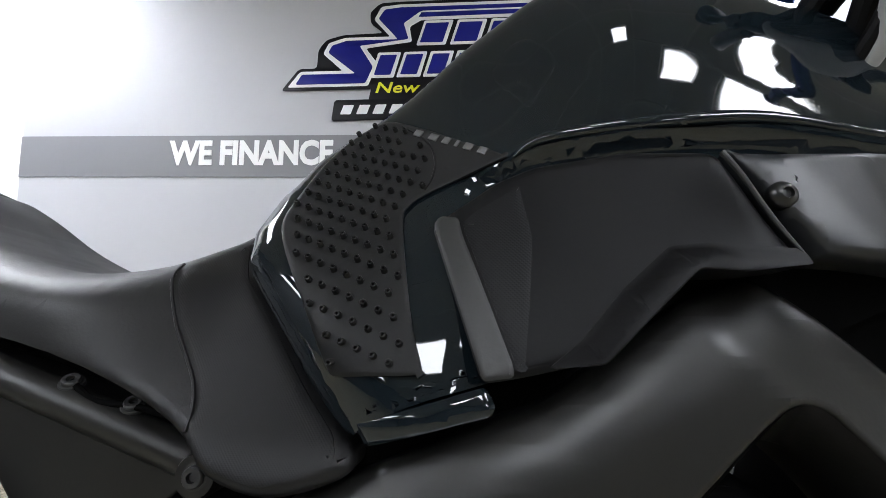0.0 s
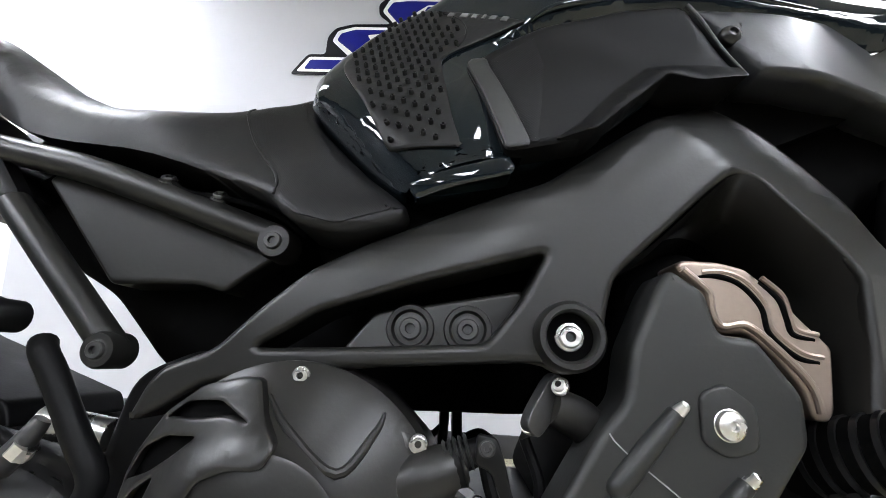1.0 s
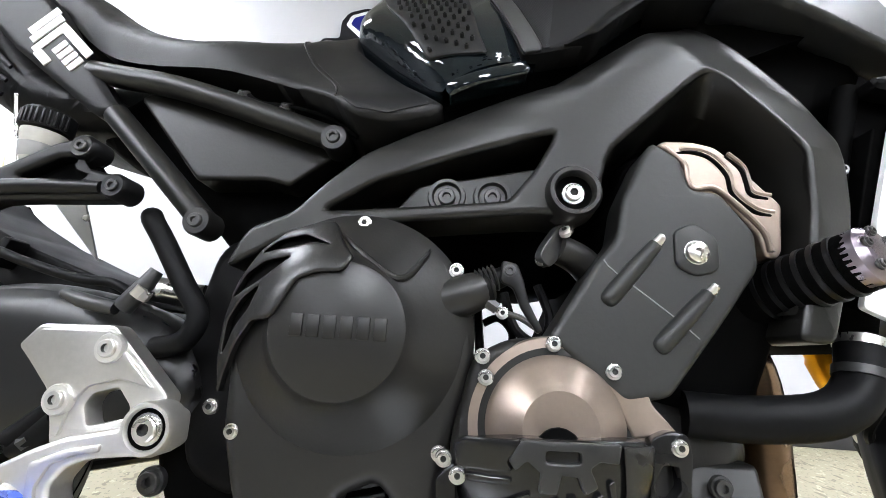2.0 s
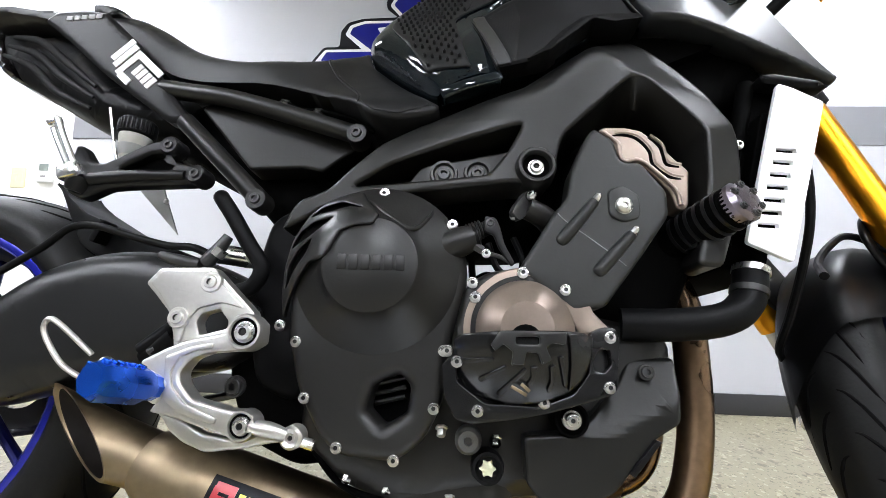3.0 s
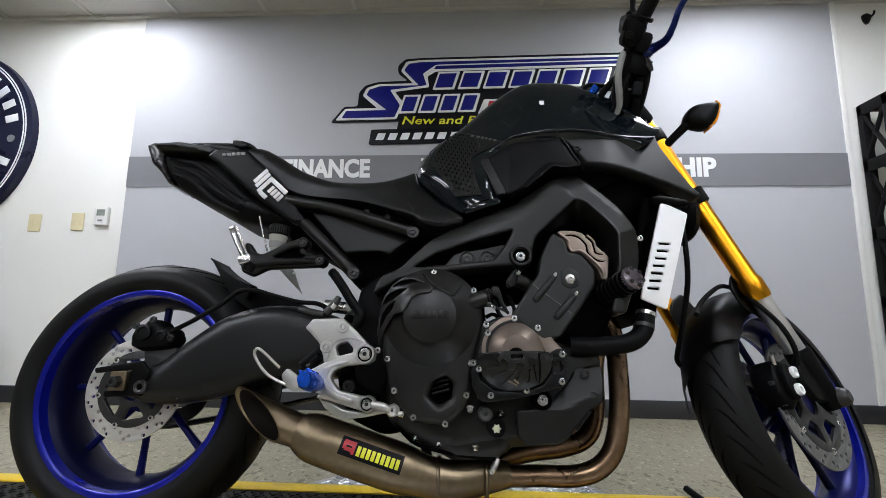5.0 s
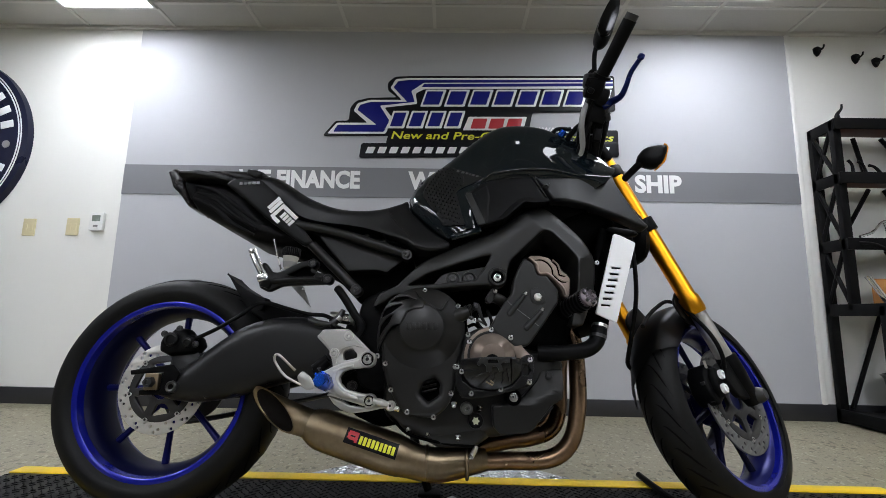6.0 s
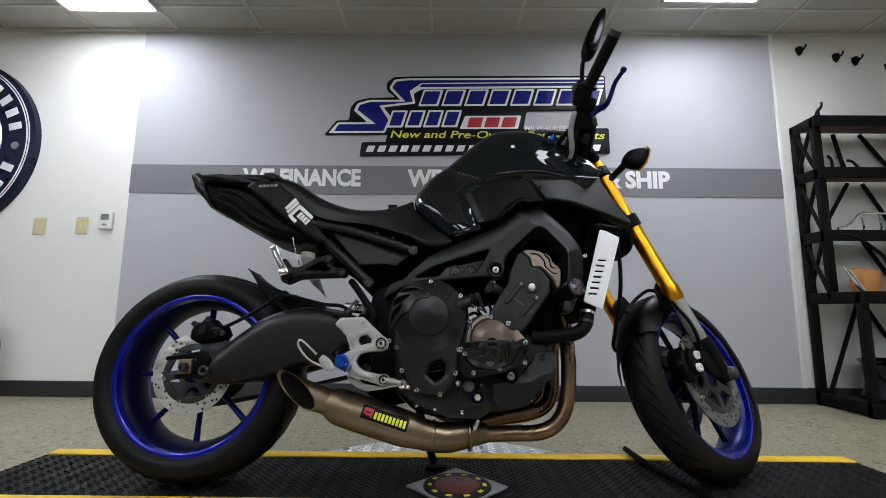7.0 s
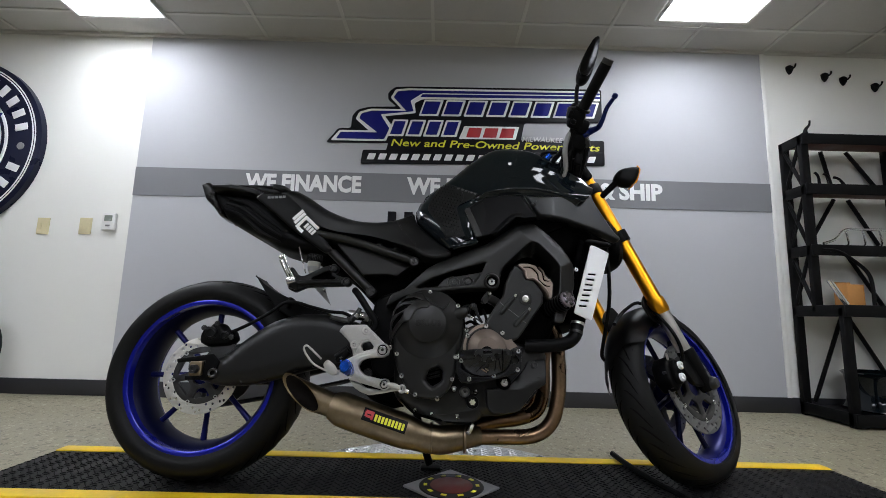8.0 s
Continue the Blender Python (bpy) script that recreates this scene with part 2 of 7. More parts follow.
def thing(name, m=None, **tags):
    ob = new(name)
    ob.empty_display_size = 0.05
    if m is not None:
        ob.matrix_world = m
    return tagged(ob, **tags)


def finish(me, material, angle=35):
    me.materials.clear()
    me.materials.append(material)
    me.polygons.foreach_set("use_smooth", [True] * len(me.polygons))
    me.set_sharp_from_angle(angle=radians(angle))
    return me


def part(name, bm, material, parent=None, label="", angle=35):
    me = bpy.data.meshes.new(name)
    bmesh.ops.recalc_face_normals(bm, faces=bm.faces)
    bm.to_mesh(me)
    bm.free()
    ob = new(name, finish(me, material, angle))
    ob.parent = parent
    return tagged(ob, label=label)


def plate(out, near, far, bevel=0.002, holes=(), res=2):
    """A plate parallel to the x-z plane, between y = near and y = far, with rounded edges."""
    cu = bpy.data.curves.new("outline", "CURVE")
    cu.dimensions, cu.fill_mode = "2D", "BOTH"
    half = abs(far - near) / 2
    cu.extrude, cu.bevel_depth, cu.bevel_resolution, cu.offset = max(0.0001, half - bevel), bevel, res, -bevel
    for line in (out, *holes):
        sp = cu.splines.new("POLY")
        sp.points.add(len(line) - 1)
        for p, q in zip(sp.points, line):
            p.co = (q[0], q[1], 0, 1)
        sp.use_cyclic_u = True
    ob = bpy.data.objects.new("outline", cu)
    me = bpy.data.meshes.new_from_object(ob)
    bm = bmesh.new()
    bm.from_mesh(me)
    bpy.data.objects.remove(ob)
    bpy.data.meshes.remove(me)
    mid = (near + far) / 2
    for v in bm.verts:
        v.co = Vector((v.co.x, mid - v.co.z, v.co.y))
    bmesh.ops.remove_doubles(bm, verts=bm.verts, dist=1e-5)
    return bm


def cut(bm, step, axes=((1, 0, 0), (0, 0, 1))):
    """Cuts the mesh into cells, so that it can be bent."""
    for no in axes:
        n = Vector(no)
        at = [v.co.dot(n) for v in bm.verts]
        k = math.ceil(min(at) / step)
        while k * step < max(at):
            bmesh.ops.bisect_plane(bm, geom=bm.verts[:] + bm.edges[:] + bm.faces[:], dist=1e-5, plane_co=n * k * step, plane_no=no)
            k += 1
    return bm


def seg_d(px, pz, out):
    best = 9.0
    for i in range(len(out)):
        ax, az = out[i - 1]
        dx, dz = out[i][0] - ax, out[i][1] - az
        t = max(0, min(1, ((px - ax) * dx + (pz - az) * dz) / (dx * dx + dz * dz + 1e-12)))
        best = min(best, math.hypot(px - ax - t * dx, pz - az - t * dz))
    return best


def knots(v, ks):
    if v <= ks[0][0]:
        return ks[0][1]
    for (a, p), (b, q) in zip(ks, ks[1:]):
        if v <= b:
            return p + (q - p) * (v - a) / (b - a)
    return ks[-1][1]


def prof(u):
    u = max(0, min(1, u))
    return math.sqrt(1 - (1 - u) ** 2)


def gridded(out, holes, step, rings=(0.0025, 0.004)):
    """A flat face in x-z with that outline, cut into cells."""
    bm = bmesh.new()
    for line in (out, *holes):
        vs = [bm.verts.new((p[0], 0, p[1])) for p in line]
        for i in range(len(vs)):
            bm.edges.new((vs[i - 1], vs[i]))
    bmesh.ops.triangle_fill(bm, use_beauty=True, use_dissolve=False, edges=bm.edges[:])
    bmesh.ops.recalc_face_normals(bm, faces=bm.faces)
    for q in rings:
        bmesh.ops.inset_region(bm, faces=bm.faces[:] if q == rings[0] else kept, thickness=q, use_boundary=True, use_even_offset=False)
        edge = {v for e in bm.edges if len(e.link_faces) == 1 for v in e.verts} if q == rings[0] else edge
        kept = [f for f in bm.faces if not any(v in edge for v in f.verts)]
    xs, zs = [p[0] for p in out], [p[1] for p in out]
    for lo, hi, no in ((min(xs), max(xs), (1, 0, 0)), (min(zs), max(zs), (0, 0, 1))):
        k = math.ceil(lo / step)
        while k * step < hi:
            co = Vector(no) * k * step
            bmesh.ops.bisect_plane(bm, geom=bm.verts[:] + bm.edges[:] + bm.faces[:], dist=1e-5, plane_co=co, plane_no=no)
            k += 1
    return bm


def slab(out, width, mid=0.0, step=0.012, holes=(), one_side=False, rings=(0.0025, 0.004)):
    """A body seen from the side as the outline; width(x, z, d) is its half thickness, d the distance from the edge."""
    out = [(p[0], p[1]) for p in out]
    holes = [[(p[0], p[1]) for p in h] for h in holes]
    bm = gridded(out, holes, step, rings)
    rim = [e for e in bm.edges if len(e.link_faces) == 1]
    w = {}
    for v in bm.verts:
        d = min([seg_d(v.co.x, v.co.z, out)] + [seg_d(v.co.x, v.co.z, h) for h in holes])
        w[v] = width(v.co.x, v.co.z, d)
    twin = {}
    for v in list(bm.verts):
        twin[v] = bm.verts.new((v.co.x, mid + (0.004 - 0.5 * w[v] if one_side else w[v]), v.co.z))
    faces = list(bm.faces)
    for f in faces:
        bm.faces.new([twin[v] for v in reversed(f.verts)])
    for e in rim:
        a, b = e.verts
        bm.faces.new((a, b, twin[b], twin[a]))
    for v, q in w.items():
        v.co.y = mid - q
    bmesh.ops.remove_doubles(bm, verts=bm.verts, dist=2e-4)
    return bm


def skin(out, base, lift, step=0.008, sink=0.012, edge=0.006, rings=(0.0025, 0.004)):
    """A sheet laid over a curved side: base(x, z) is the half width under it, lift how far it stands proud."""
    out = [(p[0], p[1]) for p in out]
    bm = gridded(out, (), step, rings)
    rim = [e for e in bm.edges if len(e.link_faces) == 1]
    twin = {}
    for v in list(bm.verts):
        b = base(v.co.x, v.co.z)
        up = lift(v.co.x, v.co.z) if callable(lift) else lift
        v.co.y = -(b + up * prof((seg_d(v.co.x, v.co.z, out) + 0.0012) / edge))
        twin[v] = bm.verts.new((v.co.x, -(b - sink), v.co.z))
    for f in list(bm.faces):
        bm.faces.new([twin[v] for v in reversed(f.verts)])
    for e in rim:
        a, b = e.verts
        bm.faces.new((a, b, twin[b], twin[a]))
    return bm


def tube(pts, radius, n=16, smooth=6, closed=False, flat=1.0):
    """A pipe along the points; radius may be one number or one a point."""
    k = len(pts)
    rs = list(radius) if isinstance(radius, (list, tuple)) else [radius] * k
    if smooth and k > 2:
        path = crs([Vector((*p, r)) for p, r in zip(pts, rs)], smooth, closed)
        rs = [v[3] for v in path]
        path = [Vector(v[:3]) for v in path]
    else:
        path = [Vector(p) for p in pts]
    bm = bmesh.new()
    loops, up = [], None
    m = len(path)
    for i, p in enumerate(path):
        a, b = (path[i - 1], path[(i + 1) % m]) if closed else (path[max(0, i - 1)], path[min(m - 1, i + 1)])
        t = (b - a).normalized()
        if up is None:
            up = t.cross(Vector((0, 0, 1)) if abs(t.z) < 0.9 else Vector((1, 0, 0)))
        up = (up - t * up.dot(t)).normalized()
        s = t.cross(up)
        loops.append([bm.verts.new(p + rs[i] * (math.cos(2 * math.pi * j / n) * up * flat + math.sin(2 * math.pi * j / n) * s)) for j in range(n)])
    for a, b in zip(loops, loops[1:] + (loops[:1] if closed else [])):
        for j in range(n):
            bm.faces.new((a[j - 1], a[j], b[j], b[j - 1]))
    if not closed:
        bm.faces.new(loops[0][::-1])
        bm.faces.new(loops[-1])
    return bm


def lathe(profile, at=(0, 0, 0), axis=(0, -1, 0), n=32, arc=None):
    """Profile points (radius, along) turned round the axis; a closed profile makes a ring."""
    bm = bmesh.new()
    ax = Vector(axis).normalized()
    u = ax.orthogonal().normalized()
    if abs(ax.y) > 0.9:
        u = Vector((1, 0, 0))
        u = (u - ax * u.dot(ax)).normalized()
    w = ax.cross(u)
    rows = []
    for r, a in profile:
        if r < 1e-6:
            rows.append([bm.verts.new(Vector(at) + ax * a)])
        else:
            rows.append([bm.verts.new(Vector(at) + ax * a + r * (math.cos(2 * math.pi * j / n) * u + math.sin(2 * math.pi * j / n) * w)) for j in range(n)])
    for a, b in zip(rows, rows[1:]):
        for j in range(n):
            vs = [a[0]] if len(a) == 1 else [a[j - 1], a[j]]
            vs += [b[0]] if len(b) == 1 else [b[j], b[j - 1]]
            if len(vs) > 2:
                bm.faces.new(vs)
    return bm


def block(x, y, z, sx, sy, sz, bevel=0.002, turn=(0, 0, 0), bm=None):
    """A box with rounded edges, centred at x, y, z."""
    own = bmesh.new()
    bmesh.ops.create_cube(own, size=1)
    bmesh.ops.scale(own, vec=(sx, sy, sz), verts=own.verts)
    if bevel:
        bmesh.ops.bevel(own, geom=own.edges[:], offset=min(bevel, 0.45 * min(sx, sy, sz)), segments=2, affect="EDGES", profile=0.5)
    bmesh.ops.transform(own, matrix=pose(x, y, z, *turn), verts=own.verts)
    return join(own, bm) if bm is not None else own


def join(bm, into):
    """Adds one bmesh to another."""
    me = bpy.data.meshes.new("joined")
    bm.to_mesh(me)
    bm.free()
    into.from_mesh(me)
    bpy.data.meshes.remove(me)
    return into


def moved(bm, m):
    bmesh.ops.transform(bm, matrix=m, verts=bm.verts)
    return bm


def words(text, width, height, thick=0.002, bold=0.0, shear=0.0):
    """Letters in the x-z plane, fitted to a width and height, standing on z = 0 and facing -y."""
    cu = bpy.data.curves.new("words", "FONT")
    cu.body, cu.extrude, cu.offset, cu.shear, cu.resolution_u = text, thick / 2, bold, shear, 3
    ob = bpy.data.objects.new("words", cu)
    me = bpy.data.meshes.new_from_object(ob)
    bm = bmesh.new()
    bm.from_mesh(me)
    bpy.data.objects.remove(ob)
    bpy.data.meshes.remove(me)
    xs, ys = [v.co.x for v in bm.verts], [v.co.y for v in bm.verts]
    kx, ky = width / (max(xs) - min(xs)), height / (max(ys) - min(ys))
    for v in bm.verts:
        v.co = Vector(((v.co.x - min(xs)) * kx, -v.co.z, (v.co.y - min(ys)) * ky))
    return bm


# ---- the room: floor, walls, ceiling ----
FLOOR, TOP, WALL = -0.11, 2.45, 1.705
WEST, EAST, SOUTH = -4.6, 4.2, -7.4


def structure(name, bm, material, label, angle=35):
    return tagged(part(name, bm, M[material], None, label, angle), category=name.split("_")[0], kind="structure")


structure("floor", block((WEST + EAST) / 2, (SOUTH + WALL) / 2, FLOOR - 0.05, EAST - WEST + 0.4, WALL - SOUTH + 0.4, 0.1, 0), "floor", "buff green-grey speckled vinyl showroom floor")
structure("wall_north", block((WEST + EAST) / 2, WALL + 0.08, 1.2, EAST - WEST + 0.4, 0.16, 2.9, 0), "white_wall", "off-white painted showroom wall")
# These three walls are out of view; their tones only set the bounced light.
structure("wall_south", block((WEST + EAST) / 2, SOUTH - 0.08, 1.2, EAST - WEST + 0.4, 0.16, 2.9, 0), "unseen_wall", "unseen far wall, dark grey to keep reflections and fill light down")
structure("wall_west", block(WEST - 0.08, (SOUTH + WALL) / 2, 1.2, 0.16, WALL - SOUTH, 2.9, 0), "unseen_wall", "unseen side wall, dark grey to keep fill light down")
structure("wall_east", block(EAST + 0.08, (SOUTH + WALL) / 2, 1.2, 0.16, WALL - SOUTH, 2.9, 0), "white_wall", "unseen side wall, off-white to brighten the right side")
structure("wall_panel", block(0.005, WALL - 0.004, 1.2, 4.482, 0.012, 2.62, 0), "grey_wall", "light grey painted panel across the showroom wall")
structure("wall_stripe", block(0.005, WALL - 0.012, 1.346, 4.482, 0.006, 0.204, 0), "dark_stripe", "mid-grey painted stripe along the wall")
structure("trim", block(2.262, WALL - 0.008, 1.2, 0.03, 0.02, 2.62, 0.003), "white_wall", "narrow white trim at the panel edge")
structure("baseboard", block((WEST + EAST) / 2, WALL - 0.011, FLOOR + 0.05, EAST - WEST, 0.016, 0.10, 0.004), "base_black", "black vinyl baseboard along the wall")

# Ceiling: lay-in tiles with a metal grid, some cells taken by light panels.
TILE = 0.61
# The panel at x = -3.90 is unseen, added to brighten the left wall.
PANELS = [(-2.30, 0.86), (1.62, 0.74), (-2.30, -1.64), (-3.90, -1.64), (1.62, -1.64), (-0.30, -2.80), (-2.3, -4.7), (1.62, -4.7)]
bm = block((WEST + EAST) / 2, (SOUTH + WALL) / 2, TOP + 0.06, EAST - WEST + 0.4, WALL - SOUTH + 0.4, 0.1, 0)
structure("ceiling", bm, "tile", "off-white lay-in ceiling tiles")
bm = bmesh.new()
x = -2.61 - 4 * TILE
while x < EAST:
    block(x, (SOUTH + WALL) / 2, TOP + 0.008, 0.022, WALL - SOUTH, 0.012, 0, bm=bm)
    x += TILE
y = 1.44 - 14 * TILE
while y < WALL:
    block((WEST + EAST) / 2, y, TOP + 0.0085, EAST - WEST, 0.022, 0.012, 0, bm=bm)
    y += TILE
block((WEST + EAST) / 2, WALL - 0.018, TOP + 0.001, EAST - WEST, 0.03, 0.02, 0, bm=bm)
structure("ceiling_grid", bm, "tbar", "white metal grid of the tiled ceiling")
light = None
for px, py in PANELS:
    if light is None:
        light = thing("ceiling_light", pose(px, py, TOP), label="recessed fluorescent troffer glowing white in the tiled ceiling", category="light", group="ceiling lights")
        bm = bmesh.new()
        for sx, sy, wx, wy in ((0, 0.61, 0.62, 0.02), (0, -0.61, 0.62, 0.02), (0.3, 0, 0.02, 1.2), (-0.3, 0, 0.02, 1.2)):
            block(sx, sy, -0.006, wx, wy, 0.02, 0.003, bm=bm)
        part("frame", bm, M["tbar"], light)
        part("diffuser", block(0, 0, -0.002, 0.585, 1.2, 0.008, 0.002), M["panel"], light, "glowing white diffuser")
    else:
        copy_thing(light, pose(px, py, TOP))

# Small square panels over the platform, out of view, added for the tank's highlights.
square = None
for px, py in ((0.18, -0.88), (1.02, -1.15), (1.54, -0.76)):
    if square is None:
        square = thing("ceiling_light", pose(px, py, TOP), label="unseen small square light panel added for highlights on the tank", category="light", group="ceiling lights")
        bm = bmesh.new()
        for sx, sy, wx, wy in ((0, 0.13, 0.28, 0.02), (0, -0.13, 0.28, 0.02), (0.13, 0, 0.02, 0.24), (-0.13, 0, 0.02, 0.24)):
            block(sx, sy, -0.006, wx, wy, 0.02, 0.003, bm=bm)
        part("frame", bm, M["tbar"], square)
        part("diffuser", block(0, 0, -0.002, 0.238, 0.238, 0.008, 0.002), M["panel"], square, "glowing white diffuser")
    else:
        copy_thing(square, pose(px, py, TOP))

# ---- lettering and logo on the wall ----
FACE = WALL - 0.016


def wall_words(name, text, x0, x1, z0, z1, material, label, bold=0.02, shear=0.0, out=0.0):
    bm = moved(words(text, x1 - x0, z1 - z0, 0.003, bold, shear), pose(x0, FACE - out, z0))
    return part(name, bm, M[material], None, label)


for text, x0, x1 in (("WE FINANCE", -1.46, -0.645), ("WE P", -0.325, 0.03), ("& SHIP", 1.03, 1.478)):
    tagged(wall_words("wall_lettering", text, x0, x1, 1.300, 1.425, "sign_white", "white painted capitals " + text + " on the grey stripe", 0.042), category="lettering", group="wall lettering")

logo = thing("dealer_logo", pose(0, FACE, 0), label="blue, black and white dealer logo mounted on the wall", category="sign")


def lg(X, Y):
    """The logo's own grid, in units of about 2 mm."""
    x = -1.2306 + X * 0.002114
    return (x, 2.328 - Y * 0.002228 + (x + 0.896) * 0.012)


def shape(name, pts, layer, material, label="", r=0.0):
    line = [lg(*p) for p in pts]
    if r:
        line = fillet(line, r)
    return part(name, plate(line, -0.002 * layer - 0.002, -0.002 * layer + 0.001, 0.0004, res=1), M[material], logo, label)


shape("backing", [(150, 297), (190, 248), (232, 248), (234, 206), (252, 184), (292, 174), (384, 172), (354, 150), (352, 124), (376, 104), (430, 102), (1085, 102), (1085, 218), (820, 222), (806, 292), (352, 297)], 0, "sign_black", "black backing of the logo", 0.02)
shape("swoosh_outline", [(165, 290), (194, 255), (292, 255), (246, 216), (258, 192), (296, 181), (400, 181), (362, 142), (378, 113), (420, 109), (1080, 109), (1080, 143), (470, 146), (444, 160), (450, 194), (345, 206), (372, 240), (352, 290)], 1, "sign_white", "white outline of the swoosh", 0.012)
shape("swoosh", [(184, 284), (198, 262), (322, 262), (258, 214), (266, 198), (300, 188), (418, 188), (372, 140), (386, 120), (424, 116), (1080, 116), (1080, 123), (470, 125), (430, 152), (442, 188), (330, 200), (362, 248), (346, 284)], 2, "sign_blue", "deep blue swoosh", 0.01)
shape("swoosh_line", [(470, 129), (1080, 127), (1080, 136), (464, 139)], 2, "sign_blue")
for i in range(8):
    x0 = 462 + i * 76
    shape("letter_outline", [(x0 - 2, 203), (x0 + 16, 148), (x0 + 82, 148), (x0 + 64, 203)], 2, "sign_white", "", 0.008)
    shape("letter_block", [(x0 + 6, 197), (x0 + 20, 154), (x0 + 72, 154), (x0 + 58, 197)], 3, "sign_blue", "deep blue letter block", 0.006)
for i in range(4):
    x0 = 360 + i * 60
    shape("letter_outline", [(x0 - 4, 273), (x0 + 14, 217), (x0 + 66, 217), (x0 + 50, 273)], 2, "sign_white", "", 0.008)
    shape("letter_block", [(x0 + 5, 267), (x0 + 19, 223), (x0 + 57, 223), (x0 + 43, 267)], 3, "sign_blue", "deep blue letter block", 0.006)
shape("tag_outline", [(598, 279), (616, 236), (802, 236), (790, 279)], 2, "sign_white", "", 0.008)
for i in range(3):
    x0 = 622 + i * 56
    shape("letter_block", [(x0, 274), (x0 + 10, 242), (x0 + 54, 242), (x0 + 46, 274)], 3, "sign_red", "red letter block", 0.006)
shape("slogan_backing", [(352, 330), (362, 284), (1090, 278), (1090, 320)], 0.5, "sign_black", "", 0.015)
shape("address_backing", [(270, 366), (276, 320), (1090, 316), (1090, 362)], 0.6, "sign_black", "", 0.015)
for k in range(21):
    x0 = 290 + k * 37
    shape("address_bar", [(x0, 352), (x0 + 8, 332), (x0 + 32, 332), (x0 + 24, 352)], 1.5, "sign_white", "", 0.004)
for text, a, b, material in (("MILWAUKEE", (812, 285), (950, 268), "sign_white"), ("New and Pre-Owned Powersports", (370, 314), (1075, 288), "sign_yellow")):
    (x0, z0), (x1, z1) = lg(*a), lg(*b)
    part("slogan_line", moved(words(text, x1 - x0, z1 - z0 - 0.006, 0.002, 0.012, 0.2), pose(x0, -0.006, z0)), M[material], logo, text + (" in white" if "M" == text[0] else " in lime yellow"))
# A telephone line below, mostly hidden by the seat: plain dark bars.
phone = thing("phone_lettering", pose(-0.42, FACE, 1.075), label="dark plain bars of a telephone line on the wall", category="lettering")
for k in range(9):
    part("bar", block(k * 0.115, 0, 0.05, 0.06, 0.004, 0.10, 0.001), M["sign_black"], phone)

# ---- fittings on the wall ----


def outlet(x, z):
    ob = thing("wall_outlet", pose(x, WALL, z), label="ivory plastic wall plate with two sockets", category="outlet", group="wall outlets")
    part("cover_plate", plate(fillet([(-0.042, -0.058), (0.042, -0.058), (0.042, 0.058), (-0.042, 0.058)], 0.006), -0.008, 0, 0.003), M["ivory"], ob)
    for sx in (-0.018, 0.018):
        part("socket", plate(fillet([(sx - 0.01, -0.022), (sx + 0.01, -0.022), (sx + 0.01, 0.022), (sx - 0.01, 0.022)], 0.004), -0.0095, -0.006, 0.001), M["ivory"], ob)
    return ob


outlet(-2.538, 1.016)
outlet(-2.829, 1.008)
th = thing("thermostat", pose(-2.37, WALL, 1.05), label="small white thermostat with a grey display", category="thermostat")
part("body", plate(fillet([(-0.045, -0.06), (0.045, -0.06), (0.045, 0.06), (-0.045, 0.06)], 0.008), -0.026, 0, 0.005), M["plastic_white"], th)
part("display", plate(fillet([(-0.028, 0.002), (0.026, 0.002), (0.026, 0.042), (-0.028, 0.042)], 0.003), -0.028, -0.024, 0.0008), M["lcd"], th, "grey display")
part("button", block(0.0, -0.027, -0.03, 0.03, 0.004, 0.012, 0.001), M["mark_grey"], th)

# Round sign: black ring with a plain white row of marks, white middle with a blue wedge.
sign = thing("round_sign", pose(-3.527, WALL, 1.58), label="large round navy and white sign with a blue wedge", category="sign")
part("disc", lathe([(0, 0.055), (0.60, 0.055), (0.628, 0.045), (0.628, 0.0), (0, 0.0)], n=96), M["navy"], sign, "navy disc")
for r in (0.574, 0.590):
    part("rim_line", lathe([(r, 0.054), (r, 0.057), (r + 0.008, 0.057), (r + 0.008, 0.054)], n=96), M["sign_white"], sign, "white rim line")
part("centre", lathe([(0, 0.060), (0.40, 0.060), (0.405, 0.056), (0.405, 0.05)], n=96), M["sign_white"], sign, "white centre")
part("inner_ring", lathe([(0.365, 0.059), (0.365, 0.063), (0.385, 0.063), (0.385, 0.059)], n=96), M["navy"], sign)
part("wedge", plate([(0.02, 0.12), (0.34, 0.22), (0.20, -0.20)], -0.064, -0.058, 0.001), M["sign_blue"], sign, "blue wedge")
for a in (62, 50, 38, 26, 14, -2, -20, -34, -48, -62, -76, 74, 86, 98, 110):
    c, s = math.cos(radians(a)), math.sin(radians(a))
    if a == -2:
        part("dot", lathe([(0, 0.061), (0.024, 0.060), (0.026, 0.055)], at=(0.50 * c, 0, 0.50 * s), n=20), M["mark_grey"], sign)
    else:
        part("letter_bar", block(0.50 * c, -0.057, 0.50 * s, 0.05, 0.006, 0.085, 0.002, turn=(0, 90 - a, 0)), M["sign_white"], sign)

hook = None
